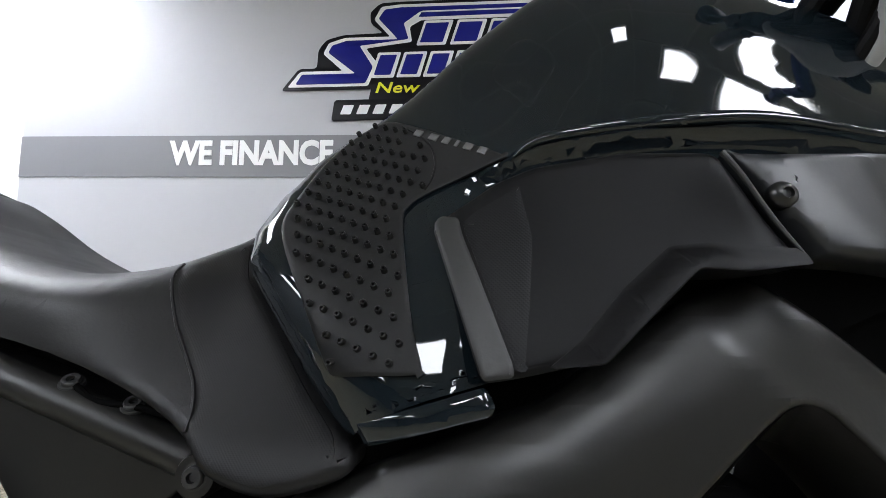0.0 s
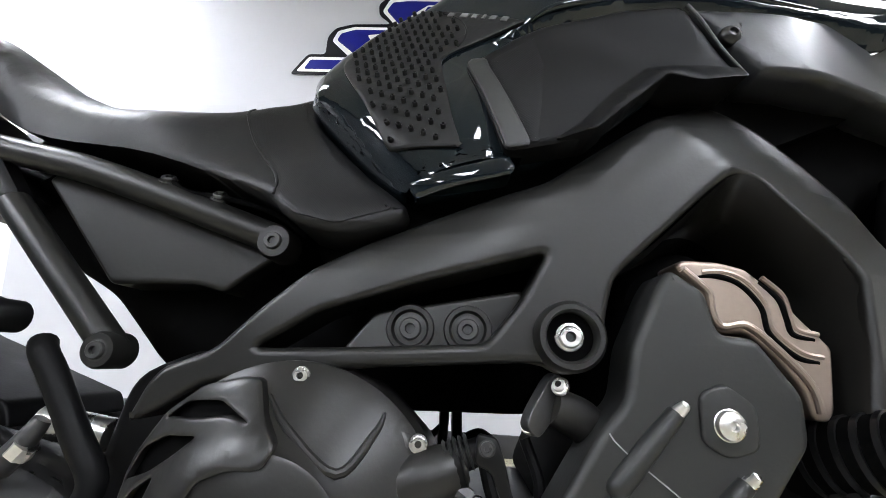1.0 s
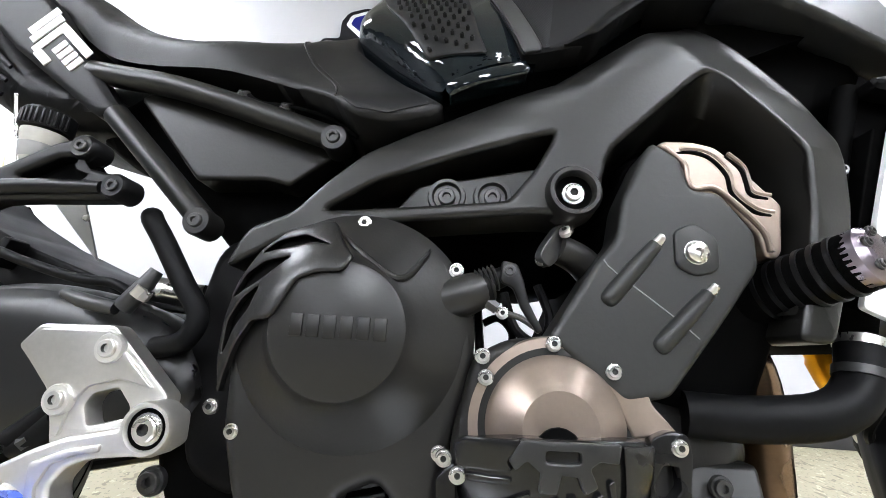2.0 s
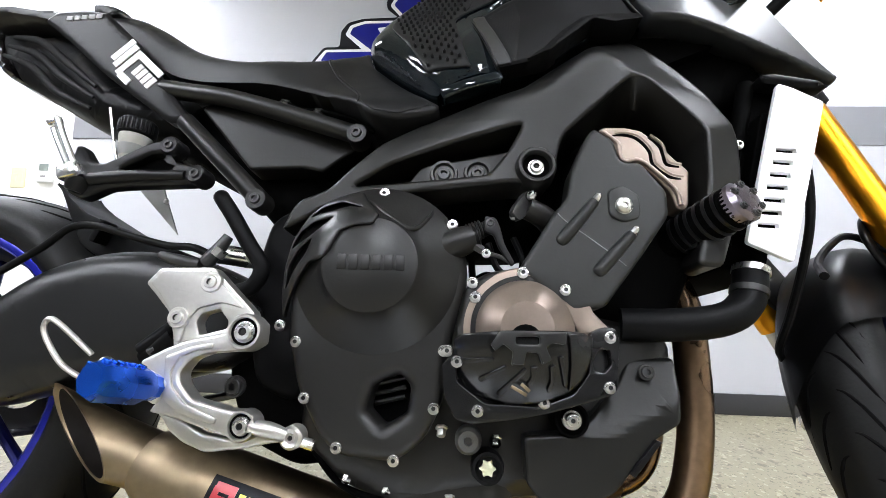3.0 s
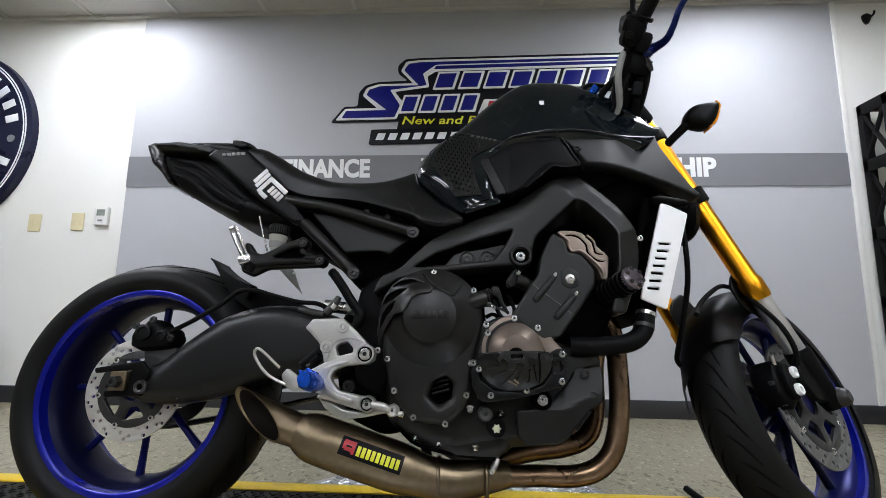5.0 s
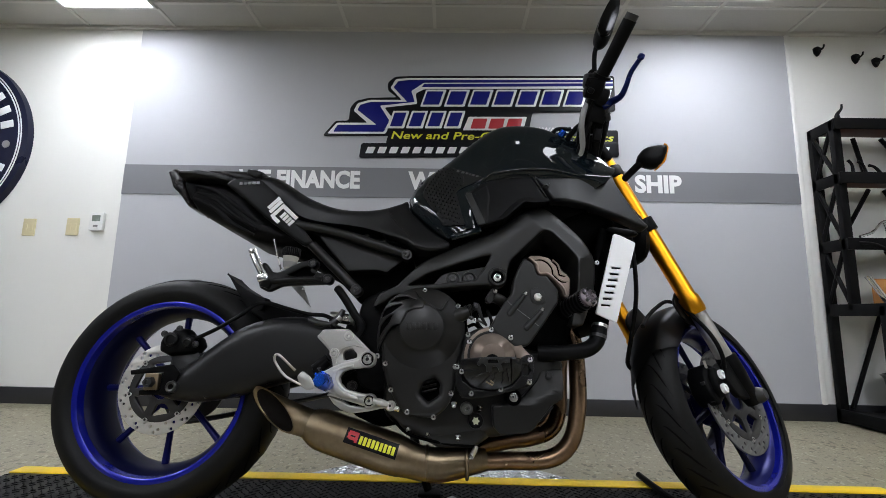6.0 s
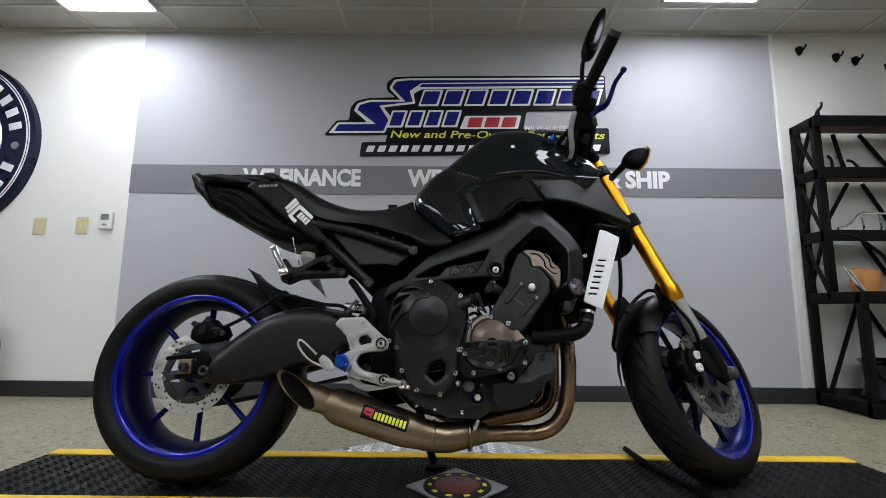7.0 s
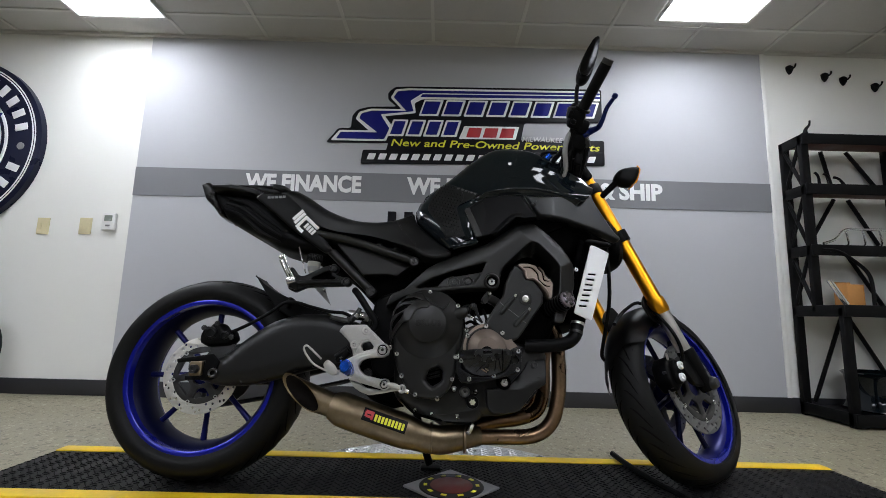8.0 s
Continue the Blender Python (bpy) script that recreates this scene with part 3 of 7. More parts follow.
for hx, hz in ((2.465, 2.328), (2.721, 2.277), (2.856, 2.252), (3.086, 2.208)):
    if hook is None:
        hook = thing("wall_hook", pose(hx, WALL, hz), label="small black hook screwed high on the white wall", category="hook", group="wall hooks")
        part("back_plate", plate(fillet([(-0.026, 0.024), (0, 0.034), (0.026, 0.024), (0.022, -0.008), (0.0, -0.040), (-0.022, -0.012)], 0.009), -0.02, 0, 0.004), M["shelf"], hook)
        part("prong", tube([(0, -0.01, 0.0), (0.004, -0.035, -0.004), (0.008, -0.052, 0.004), (0.01, -0.056, 0.022)], 0.006, 10), M["shelf"], hook)
    else:
        copy_thing(hook, pose(hx, WALL, hz))

# ---- tyre leaning at the wall, at the west end ----
spare = thing("spare_wheel", pose(-3.17, 1.52, FLOOR + 0.30, 0, 0, 8), label="black motorcycle wheel standing against the white wall", category="wheel")
part("tyre", lathe([(0.21, -0.06), (0.25, -0.075), (0.285, -0.06), (0.30, 0), (0.285, 0.06), (0.25, 0.075), (0.21, 0.06), (0.21, -0.06)], n=56), M["tyre"], spare)
part("rim", lathe([(0.212, -0.055), (0.20, -0.06), (0.185, -0.02), (0.185, 0.02), (0.20, 0.06), (0.212, 0.055)], n=56), M["plastic_white"], spare, "pale rim")

# ---- shelf: a deep bench with a shallower hutch on it ----
shelf = thing("storage_rack", pose(2.31, 0, FLOOR), label="black steel rack with crossed braces and dark red boards", category="shelf")
for xx in (0.03, 0.75, 1.47):
    for yy, z0, z1 in ((1.66, 0, 1.84), (1.50, 0.66, 1.84), (1.315, 0.0, 0.69)):
        part("post", block(xx, yy, (z0 + z1) / 2, 0.05, 0.035, z1 - z0, 0.004), M["shelf"], shelf)
for z, depth in ((1.82, 0.21), (1.475, 0.21), (1.07, 0.21), (0.68, 0.40), (0.06, 0.40)):
    yc = 1.675 - depth / 2
    part("board", block(0.75, yc, z - 0.006, 1.48, depth - 0.02, 0.02, 0.003), M["shelf_wood" if z > 1.2 else "shelf"], shelf, "dark red board" if z > 1.2 else "")
    part("rail", block(0.75, 1.675 - depth, z - 0.012, 1.5, 0.014, 0.07, 0.003), M["shelf"], shelf)
    part("rail", block(0.012, yc, z - 0.012, 0.014, depth, 0.07, 0.003), M["shelf"], shelf)
for z0, z1 in ((1.09, 1.44), (1.49, 1.80), (0.70, 1.05)):
    for s in (1, -1):
        part("brace", tube([(0.02, 1.585 - s * 0.075, z0), (0.02, 1.585 + s * 0.075, z1)], 0.012, 8, 0), M["shelf"], shelf)
for x0, x1, z0, z1 in ((0.1, 0.34, 0.08, 0.66), (0.7, 0.36, 0.08, 0.66), (0.62, 0.42, 0.72, 1.05), (0.14, 0.36, 1.1, 1.45), (0.66, 0.46, 1.1, 1.45), (0.36, 0.30, 1.5, 1.8), (0.70, 0.48, 1.5, 1.8), (1.2, 1.0, 1.1, 1.8), (1.3, 1.05, 0.1, 1.05)):
    part("back_brace", tube([(x0, 1.672, z0), (x1, 1.672, z1)], 0.013, 8, 0, flat=1.0), M["shelf"], shelf)
part("drawer_front", block(1.02, 1.31, 0.92, 0.42, 0.02, 0.34, 0.006), M["mark_grey"], shelf, "pale grey panel")
for s, xx in ((1, 0.06), (1, 0.95)):
    part("top_hook", tube([(xx, 1.5, 1.83), (xx, 1.5, 1.88), (xx + 0.03, 1.5, 1.92), (xx + 0.035, 1.5, 1.95)], [0.022, 0.012, 0.007, 0.006], 10), M["shelf"], shelf)
caster = part("caster", lathe([(0, -0.02), (0.03, -0.02), (0.03, 0.02), (0, 0.02)], at=(0.05, 1.30, 0.03), axis=(1, 0, 0), n=20), M["dark_bolt"], shelf)

rackm = pose(2.31, 0, FLOOR)
luggage = thing("luggage_rack", rackm @ pose(0.37, 1.54, 1.083), label="chrome tubular luggage rack lying on the rack's shelf", category="luggage rack")
part("rail", tube([(-0.28, -0.06, 0.02), (-0.20, -0.06, 0.05), (-0.12, -0.05, 0.115), (0.0, -0.05, 0.12), (0.22, -0.05, 0.11), (0.27, -0.05, 0.03)], 0.008, 10), M["chrome"], luggage)
for k in range(4):
    x0 = -0.12 + k * 0.11
    part("rung", tube([(x0, -0.05, 0.115), (x0 + 0.01, -0.05, 0.06), (x0 + 0.03, -0.02, 0.02), (x0 + 0.02, 0.08, 0.012)], 0.006, 8), M["chrome"], luggage)
part("rail", tube([(-0.20, 0.08, 0.012), (0.0, 0.085, 0.012), (0.26, 0.08, 0.012)], 0.007, 8), M["chrome"], luggage)
crate = thing("parts_carton", rackm @ pose(0.24, 1.50, 0.69), label="orange-brown open carton on the bench", category="box")
bm = block(0, 0, 0.005, 0.11, 0.09, 0.01, 0.001)
for sx, sy, wx, wy, hz in ((0, -0.045, 0.11, 0.006, 0.15), (0, 0.045, 0.11, 0.006, 0.17), (-0.052, 0, 0.006, 0.084, 0.16), (0.052, 0, 0.006, 0.084, 0.15)):
    block(sx, sy, hz / 2, wx, wy, hz, 0.001, bm=bm)
part("carton_body", bm, M["carton"], crate)
bar = thing("chrome_bar", rackm @ pose(0.06, 1.40, 0.69), label="bent chrome handlebar leaning on the bench", category="bar")
part("tube", tube([(-0.03, 0.0, 0.17), (0.04, -0.03, 0.017)], 0.015, 14, 0), M["chrome"], bar)
part("cable", tube([(0.0, 0.06, 0.37), (0.1, 0.06, 0.36), (0.2, 0.06, 0.30), (0.27, 0.04, 0.20), (0.27, 0.03, 0.02)], 0.011, 10), M["shelf"], bar)
lever_set = None
for k, (xx, lean) in enumerate(((0.16, 8), (0.25, -5), (0.36, -28), (0.98, 14))):
    if lever_set is None:
        lever_set = thing("hand_lever", rackm @ pose(xx, 1.56, 1.479, 0, lean, 0), label="black control lever standing on a shelf board", category="lever", group="loose levers")
        part("blade", tube([(0, 0, 0), (0.005, 0, 0.05), (-0.005, 0, 0.10), (-0.03, 0, 0.125)], [0.014, 0.01, 0.008, 0.009], 10), M["shelf"], lever_set)
    else:
        copy_thing(lever_set, rackm @ pose(xx, 1.56, 1.479, 0, lean, 0))
rim_spare = thing("bare_rim", rackm @ pose(0.36, 1.44, 0.075), label="gloss black bare car rim lying on the lower shelf", category="rim")
part("barrel", lathe([(0.20, 0), (0.215, 0.01), (0.20, 0.03), (0.185, 0.10), (0.20, 0.20), (0.215, 0.22), (0.205, 0.225), (0.18, 0.19), (0.17, 0.10), (0.19, 0.0), (0.20, 0)], axis=(0, 0, 1), n=48), M["gloss"], rim_spare)

# ---- display platform ----
platform = thing("display_platform", pose(0, 0, 0), label="raised black rubber platform with yellow borders and diamond plate skirt", category="platform")
X0, X1, Y0, Y1 = -1.335, 1.255, -0.13, 0.285
part("deck", block((X0 + X1) / 2, (Y0 + Y1) / 2, -0.02, X1 - X0, Y1 - Y0, 0.032, 0.003), M["mat_rubber"], platform, "black rubber deck")
part("border_strip", block((X0 + X1) / 2, Y1 - 0.025, -0.0175, X1 - X0, 0.05, 0.034, 0.002), M["yellow"], platform, "worn yellow border")
part("border_strip", block((X0 + X1) / 2, Y0 + 0.025, -0.0175, X1 - X0, 0.05, 0.034, 0.002), M["yellow"], platform, "worn yellow border")
part("base", block((X0 + X1) / 2, (Y0 + Y1) / 2, (FLOOR - 0.036) / 2, X1 - X0 - 0.1, Y1 - Y0 - 0.06, -0.036 - FLOOR, 0), M["deep"], platform)


def lozenges(x0, x1, y0, y1, pitch, size, height, cross=True):
    """Raised lozenge studs in staggered rows on z = 0."""
    vs, fs = [], []
    row, y = 0, y0
    while y < y1:
        x = x0 + (pitch / 2 if row % 2 else 0)
        col = 0
        while x < x1:
            a = radians(45 if (row + col) % 2 == 0 or not cross else -45)
            c, s = math.cos(a), math.sin(a)
            k = len(vs)
            for u, v, z in ((-size, 0, 0), (0, -size * 0.32, 0), (size, 0, 0), (0, size * 0.32, 0), (-size * 0.5, 0, height), (size * 0.5, 0, height)):
                vs.append((x + c * u - s * v, y + s * u + c * v, z))
            fs += [(k, k + 1, k + 5, k + 4), (k + 1, k + 2, k + 5), (k + 2, k + 3, k + 4, k + 5), (k + 3, k, k + 4)]
            x += pitch
            col += 1
        y += pitch * 0.5
        row += 1
    me = bpy.data.meshes.new("studs")
    me.from_pydata(vs, [], fs)
    bm = bmesh.new()
    bm.from_mesh(me)
    bpy.data.meshes.remove(me)
    return bm


tagged(part("deck_studs", moved(lozenges(X0 + 0.01, X1 - 0.01, Y0 + 0.06, Y1 - 0.06, 0.024, 0.0088, 0.0024), pose(0, 0, -0.004)), M["mat_rubber"], platform, "rows of small raised rubber studs"), kind="stuff")
skirt = moved(block(0, 0, -0.003, X1 - X0 + 0.05, 0.16, 0.004, 0), pose(0, 0, 0))
part("skirt_plate", moved(skirt, pose((X0 + X1) / 2, Y0 - 0.078, -0.026, 13, 0, 0)), M["diamond_dark"], platform, "sloping diamond plate skirt")
tagged(part("skirt_relief", moved(lozenges(X0, X1, -0.075, 0.075, 0.042, 0.015, 0.0022), pose(0, Y0 - 0.078, -0.0268, 13, 0, 0)), M["diamond"], platform), kind="stuff")

# Diamond plate disc of the turntable behind the deck.
disc = thing("turntable", pose(-0.06, 0, -0.045), label="round aluminium diamond plate turntable behind the platform", category="turntable")
part("disc_plate", lathe([(0, 0), (0.60, 0), (0.606, -0.006), (0.606, -0.06), (0, -0.06)], axis=(0, 0, 1), n=96), M["diamond"], disc)
bm = lozenges(-0.6, 0.6, 0.05, 0.6, 0.027, 0.0105, 0.0026)
bmesh.ops.delete(bm, geom=[v for v in bm.verts if v.co.xy.length > 0.59], context="VERTS")
tagged(part("disc_relief", moved(bm, pose(0, 0, 0.0002)), M["diamond"], disc), kind="stuff")

# Small square emblem plate lying on the deck, and a black cable.
badge = thing("floor_emblem", pose(-0.025, -0.012, 0.0) @ Matrix.Diagonal((1.42, 1.42, 1, 1)), label="square metal emblem with a round red and yellow badge", category="emblem")
part("emblem_plate", moved(block(0, 0, 0.003, 0.135, 0.135, 0.006, 0.002), pose(0, 0, 0, 0, 0, 45)), M["badge_plate"], badge)
part("badge_ring", lathe([(0, 0.008), (0.062, 0.008), (0.064, 0.006)], axis=(0, 0, 1), n=40), M["sign_black"], badge)
part("badge_centre", lathe([(0, 0.0095), (0.040, 0.0095), (0.042, 0.0085)], axis=(0, 0, 1), n=40), M["badge_red"], badge, "dark red centre")
for k in range(10):
    a = k * 36
    part("badge_mark", block(0.051 * math.cos(radians(a)), 0.051 * math.sin(radians(a)), 0.0088, 0.011, 0.007, 0.001, 0, turn=(0, 0, a + 90)), M["sign_yellow"], badge)
lead = thing("black_cable", pose(0, 0, 0), label="black strap lying across the platform deck", category="cable")
part("cable_run", tube([(0.545, 0.30, 0.012), (0.555, 0.20, 0.008), (0.575, 0.05, 0.008), (0.60, -0.10, 0.008), (0.62, -0.22, -0.05)], 0.009, 10), M["rubber_hose"], lead)

# ---- the motorcycle: x forward, y to its left, z up; it leans on its side stand ----
LEAN = 8.0
moto = thing("motorcycle", pose(0, 0, 0, -LEAN, 0, 0), label="black naked sport motorcycle with blue wheels and gold fork", category="motorcycle")


def mp(name, bm, material, label="", parent=None, angle=35):
    return part(name, bm, M[material], parent or moto, label, angle)


FINE = (0.0012, 0.002, 0.003, 0.0045, 0.0065)
BOLTS = {}


def bolt(x, z, y, r=0.006, material="bolt", parent=None, axis=None, h=1.0):
    """A socket-head bolt that faces the right side."""
    key = (r, material, h)
    if key not in BOLTS:
        bm = lathe([(0, 0.08 * r), (0.42 * r, 0.08 * r), (0.47 * r, 0.50 * r * h), (0.86 * r, 0.50 * r * h), (0.97 * r, 0.38 * r * h), (r, 0.02 * r), (1.24 * r, 0), (1.30 * r, -0.12 * r), (1.30 * r, -0.6 * r)], n=18)
        me = bpy.data.meshes.new("bolt")
        bm.to_mesh(me)
        bm.free()
        BOLTS[key] = finish(me, M[material], 30)
        # Socket faces are coloured black to paint the shade into the recess.
        me.materials.append(M["dark_bolt"])
        for f in me.polygons:
            if math.hypot(f.center.x, f.center.z) < 0.45 * r:
                f.material_index = 1
    ob = new("bolt", BOLTS[key])
    ob.parent = parent or moto
    ob.matrix_basis = pose(x, y, z) if axis is None else Matrix.Translation((x, y, z)) @ Vector(axis).to_track_quat("-Y", "Z").to_matrix().to_4x4()
    return ob


def ramp(v, a, b):
    u = max(0, min(1, (v - a) / (b - a)))
    return u * u * (3 - 2 * u)


# -- wheels --


def wheel(name, radius, half, m, disc_r, disc_y, spokes, label, metal="steel", inner="barrel"):
    """A cast wheel round the y axis, placed by m."""
    ob = new(name)
    ob.parent, ob.matrix_basis = moto, m
    tagged(ob, label=label)
    h, R = half, radius
    tyre = mp("tyre", lathe([(0.207, -h * 0.80), (0.219, -h * 0.93), (R - 0.055, -h), (R - 0.032, -h * 0.96), (R - 0.016, -h * 0.72), (R - 0.005, -h * 0.4), (R, 0), (R - 0.005, h * 0.4), (R - 0.016, h * 0.72), (R - 0.032, h * 0.96), (R - 0.055, h), (0.219, h * 0.93), (0.207, h * 0.80)], n=96), "tyre", "worn black road tyre", ob, 60)
    for sd in (-1, 1):
        mp("rim", lathe([(0.197, sd * h * 0.62), (0.199, sd * h * 0.74), (0.200, sd * h * 0.84), (0.206, sd * h * 0.88), (0.212, sd * h * 0.86), (0.2125, sd * h * 0.78), (0.208, sd * h * 0.66), (0.199, sd * h * 0.60)], n=96), "rim", "metallic blue rim edge", ob, 50)
    # Barrel, hub and spokes take the darkened blues in place of real shade.
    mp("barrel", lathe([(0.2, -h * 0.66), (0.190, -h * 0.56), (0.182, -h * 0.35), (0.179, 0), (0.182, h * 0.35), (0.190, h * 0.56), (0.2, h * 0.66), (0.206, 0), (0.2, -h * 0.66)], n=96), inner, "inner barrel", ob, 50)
    mp("hub", lathe([(0, -0.055), (0.03, -0.055), (0.034, -0.04), (0.05, -0.03), (0.05, 0.03), (0.034, 0.04), (0.03, 0.055), (0, 0.055)], n=32), "rim_shaded", "blue hub", ob)
    for k in range(spokes):
        a = 2 * math.pi * (k + 0.02) / spokes
        off = 0.0
        p = Vector((0.04 * math.cos(a + off * 2), 0, 0.04 * math.sin(a + off * 2)))
        q = Vector((0.184 * math.cos(a + off), 0, 0.184 * math.sin(a + off)))
        sp = tube([p, (p + q) / 2, q], [0.0105, 0.0075, 0.009], 10, 4)
        mp("spoke", sp, "rim_shaded" if inner == "barrel" else "barrel", "", ob)
    holes = [ring(0, 0, disc_r * 0.70, 48)]
    for k in range(30):
        a = 2 * math.pi * k / 30
        holes += [ring(disc_r * q * math.cos(a + w), disc_r * q * math.sin(a + w), 0.0040, 8) for q, w in ((0.78 + 0.055 * (k % 3), 0.0), (0.945, 0.10)) if not (q > 0.9 and k % 2)]
    for dy in disc_y:
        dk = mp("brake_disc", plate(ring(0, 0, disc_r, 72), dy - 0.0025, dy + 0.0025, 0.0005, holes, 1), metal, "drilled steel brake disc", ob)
        wins = [ring(0, 0, 0.026, 24)]
        for k in range(6):
            a0 = 2 * math.pi * k / 6 + 0.33
            wins.append(fillet([(disc_r * q * math.cos(a0 + w), disc_r * q * math.sin(a0 + w)) for q, w in ((0.36, 0.08), (0.62, 0.0), (0.62, 0.75), (0.36, 0.62))], 0.006))
        mp("disc_carrier", plate(ring(0, 0, disc_r * 0.74, 48), dy - 0.004, dy + 0.004, 0.001, wins, 1), "dark_bolt", "black disc carrier", ob)
        for k in range(6):
            a = 2 * math.pi * k / 6 + 0.2
            s = -1 if dy < 0 else 1
            if s < 0:
                bolt(disc_r * 0.72 * math.cos(a), disc_r * 0.72 * math.sin(a), dy - 0.003, 0.006, "bolt", ob)
    # Tread: dark sipes that follow the tyre's crown.
    bm = bmesh.new()
    for k in range(34):
        a0 = 2 * math.pi * k / 34
        for s in (-1, 1):
            line = []
            for j in range(6):
                u = j / 5
                y = s * h * (0.10 + 0.72 * u) * (1 if k % 2 else 0.92)
                v = abs(y) / h
                r = knots(v, [(0, R), (0.4, R - 0.005), (0.72, R - 0.016), (0.96, R - 0.032)]) - 0.0014
                a = a0 + 0.34 * u * u + (0.09 if s > 0 else 0)
                line.append((r * math.cos(a), y, r * math.sin(a)))
            join(tube(line, [0.0012, 0.0022, 0.0028, 0.0028, 0.0022, 0.001], 6, 2), bm)
    tagged(mp("tread_pattern", bm, "tread", "dark curved tread grooves", ob), kind="stuff")
    return ob


RW = (-0.742, 0.284)
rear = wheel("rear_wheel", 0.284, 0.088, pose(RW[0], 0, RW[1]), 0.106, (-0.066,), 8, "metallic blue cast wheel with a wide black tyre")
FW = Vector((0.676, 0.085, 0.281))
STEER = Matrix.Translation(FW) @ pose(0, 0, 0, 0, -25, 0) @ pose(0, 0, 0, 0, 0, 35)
wheel("front_wheel", 0.270, 0.057, STEER @ pose(0, 0, -0.014), 0.134, (-0.060, 0.060), 8, "metallic blue front wheel turned to the side", "steel_shaded", "rim_shaded")

# -- front end, in steering axes --
front = new("front_end")
front.parent, front.matrix_basis = moto, STEER
tagged(front, label="gold upside-down fork with black triple clamps")


def fp(name, bm, material, label="", parent=None):
    return part(name, bm, M[material], parent or front, label)


for s in (-1, 1):
    yy = s * 0.103
    low = 0.05 if s > 0 else 0.0
    tubeup = fp("fork_tube", lathe([(0, 0.735), (0.021, 0.735), (0.0215, 0.728), (0.0215, 0.70), (0.0225, 0.695), (0.0225, 0.275 - low), (0.0265, 0.268 - low), (0.0265, 0.235 - low), (0.0245, 0.225 - low), (0, 0.225 - low)], at=(-0.016, yy, 0), axis=(0, 0, 1), n=32), "gold", "gold anodised outer tube")
    fp("fork_cap", lathe([(0, 0.752), (0.010, 0.752), (0.012, 0.748), (0.012, 0.738), (0.019, 0.737), (0.02, 0.73)], at=(-0.012, yy, 0), axis=(0, 0, 1), n=24), "blue_dark", "", tubeup)
    fp("fork_slider", lathe([(0, 0.24), (0.0205, 0.24), (0.0205, 0.06), (0, 0.06)], at=(-0.014, yy, 0), axis=(0, 0, 1), n=28), "alu", "polished bright slider")
    bottom = fp("axle_clamp", lathe([(0, 0.100), (0.024, 0.100), (0.026, 0.095), (0.025, 0.05), (0.021, -0.012), (0.016, -0.030), (0, -0.034)], at=(-0.010, yy, 0), axis=(0, 0, 1), n=28), "plastic", "black cast fork bottom")
    fp("axle_nut", lathe([(0, 0.035), (0.012, 0.035), (0.015, 0.032), (0.02, 0.02), (0.02, 0.0)], at=(0.0, yy, -0.014), axis=(0, s, 0), n=20), "dark_bolt", "", bottom)
    # caliper and its radial mount
    cal = new("brake_caliper")
    cal.parent = front
    tagged(cal, label="black radial brake caliper with silver bolts")
    out = fillet([(-0.052, 0.092), (-0.085, 0.110), (-0.118, 0.094), (-0.136, 0.052), (-0.124, 0.014), (-0.088, 0.018), (-0.070, 0.050)], 0.010)
    part("caliper_body", plate(out, s * 0.060 - 0.026, s * 0.060 + 0.026, 0.008), M["plastic"], cal)
    part("outer_half", plate(fillet([(-0.060, 0.082), (-0.086, 0.098), (-0.108, 0.084), (-0.120, 0.050), (-0.112, 0.026), (-0.092, 0.030), (-0.078, 0.054)], 0.008), s * 0.090 - 0.010, s * 0.090 + 0.010, 0.006), M["plastic"], cal)
    part("mount", plate(fillet([(0.0, 0.095), (-0.055, 0.09), (-0.085, 0.055), (-0.075, 0.012), (-0.03, -0.012), (0.008, 0.0)], 0.010), yy - 0.010, yy + 0.006, 0.004), M["plastic"], cal)
    for bx, bz in ((-0.078, 0.073), (-0.101, 0.045)):
        part("piston_cap", lathe([(0, 0.003), (0.005, 0.003), (0.0058, 0.007), (0.0105, 0.007), (0.0118, 0.004), (0.0118, -0.01)], at=(bx, s * 0.101, bz), axis=(0, s, 0), n=24), M["alu_white"], cal, "silver cap")
    for bz in (0.030, 0.052, 0.074):
        part("fin", block(-0.118, s * 0.074, bz, 0.022, 0.012, 0.008, 0.002), M["dark_bolt"], cal)
    part("bleed_nipple", tube([(-0.092, s * 0.085, 0.10), (-0.094, s * 0.09, 0.118)], 0.0035, 8, 0), M["bolt"], cal)
# clamps
for z0, z1 in ((0.655, 0.69), (0.472, 0.507)):
    bm = plate(fillet([(-0.046, -0.128), (0.014, -0.128), (0.014, 0), (0.014, 0.128), (-0.046, 0.128), (-0.085, 0)], 0.022), 0, z1 - z0, 0.004)
    for v in bm.verts:
        v.co = Vector((v.co.x, v.co.z, z0 + v.co.y))
    fp("triple_clamp", bm, "plastic", "black triple clamp")
for zc in (0.492,):
    for s in (-1, 1):
        fp("clamp_collar", lathe([(0.0228, -0.018), (0.029, -0.018), (0.029, 0.018), (0.0228, 0.018)], at=(-0.016, s * 0.103, zc), axis=(0, 0, 1), n=28), "plastic")
# fender over the tyre, its near rear corner cut back
FEND = -0.014
bm = bmesh.new()
rows = []
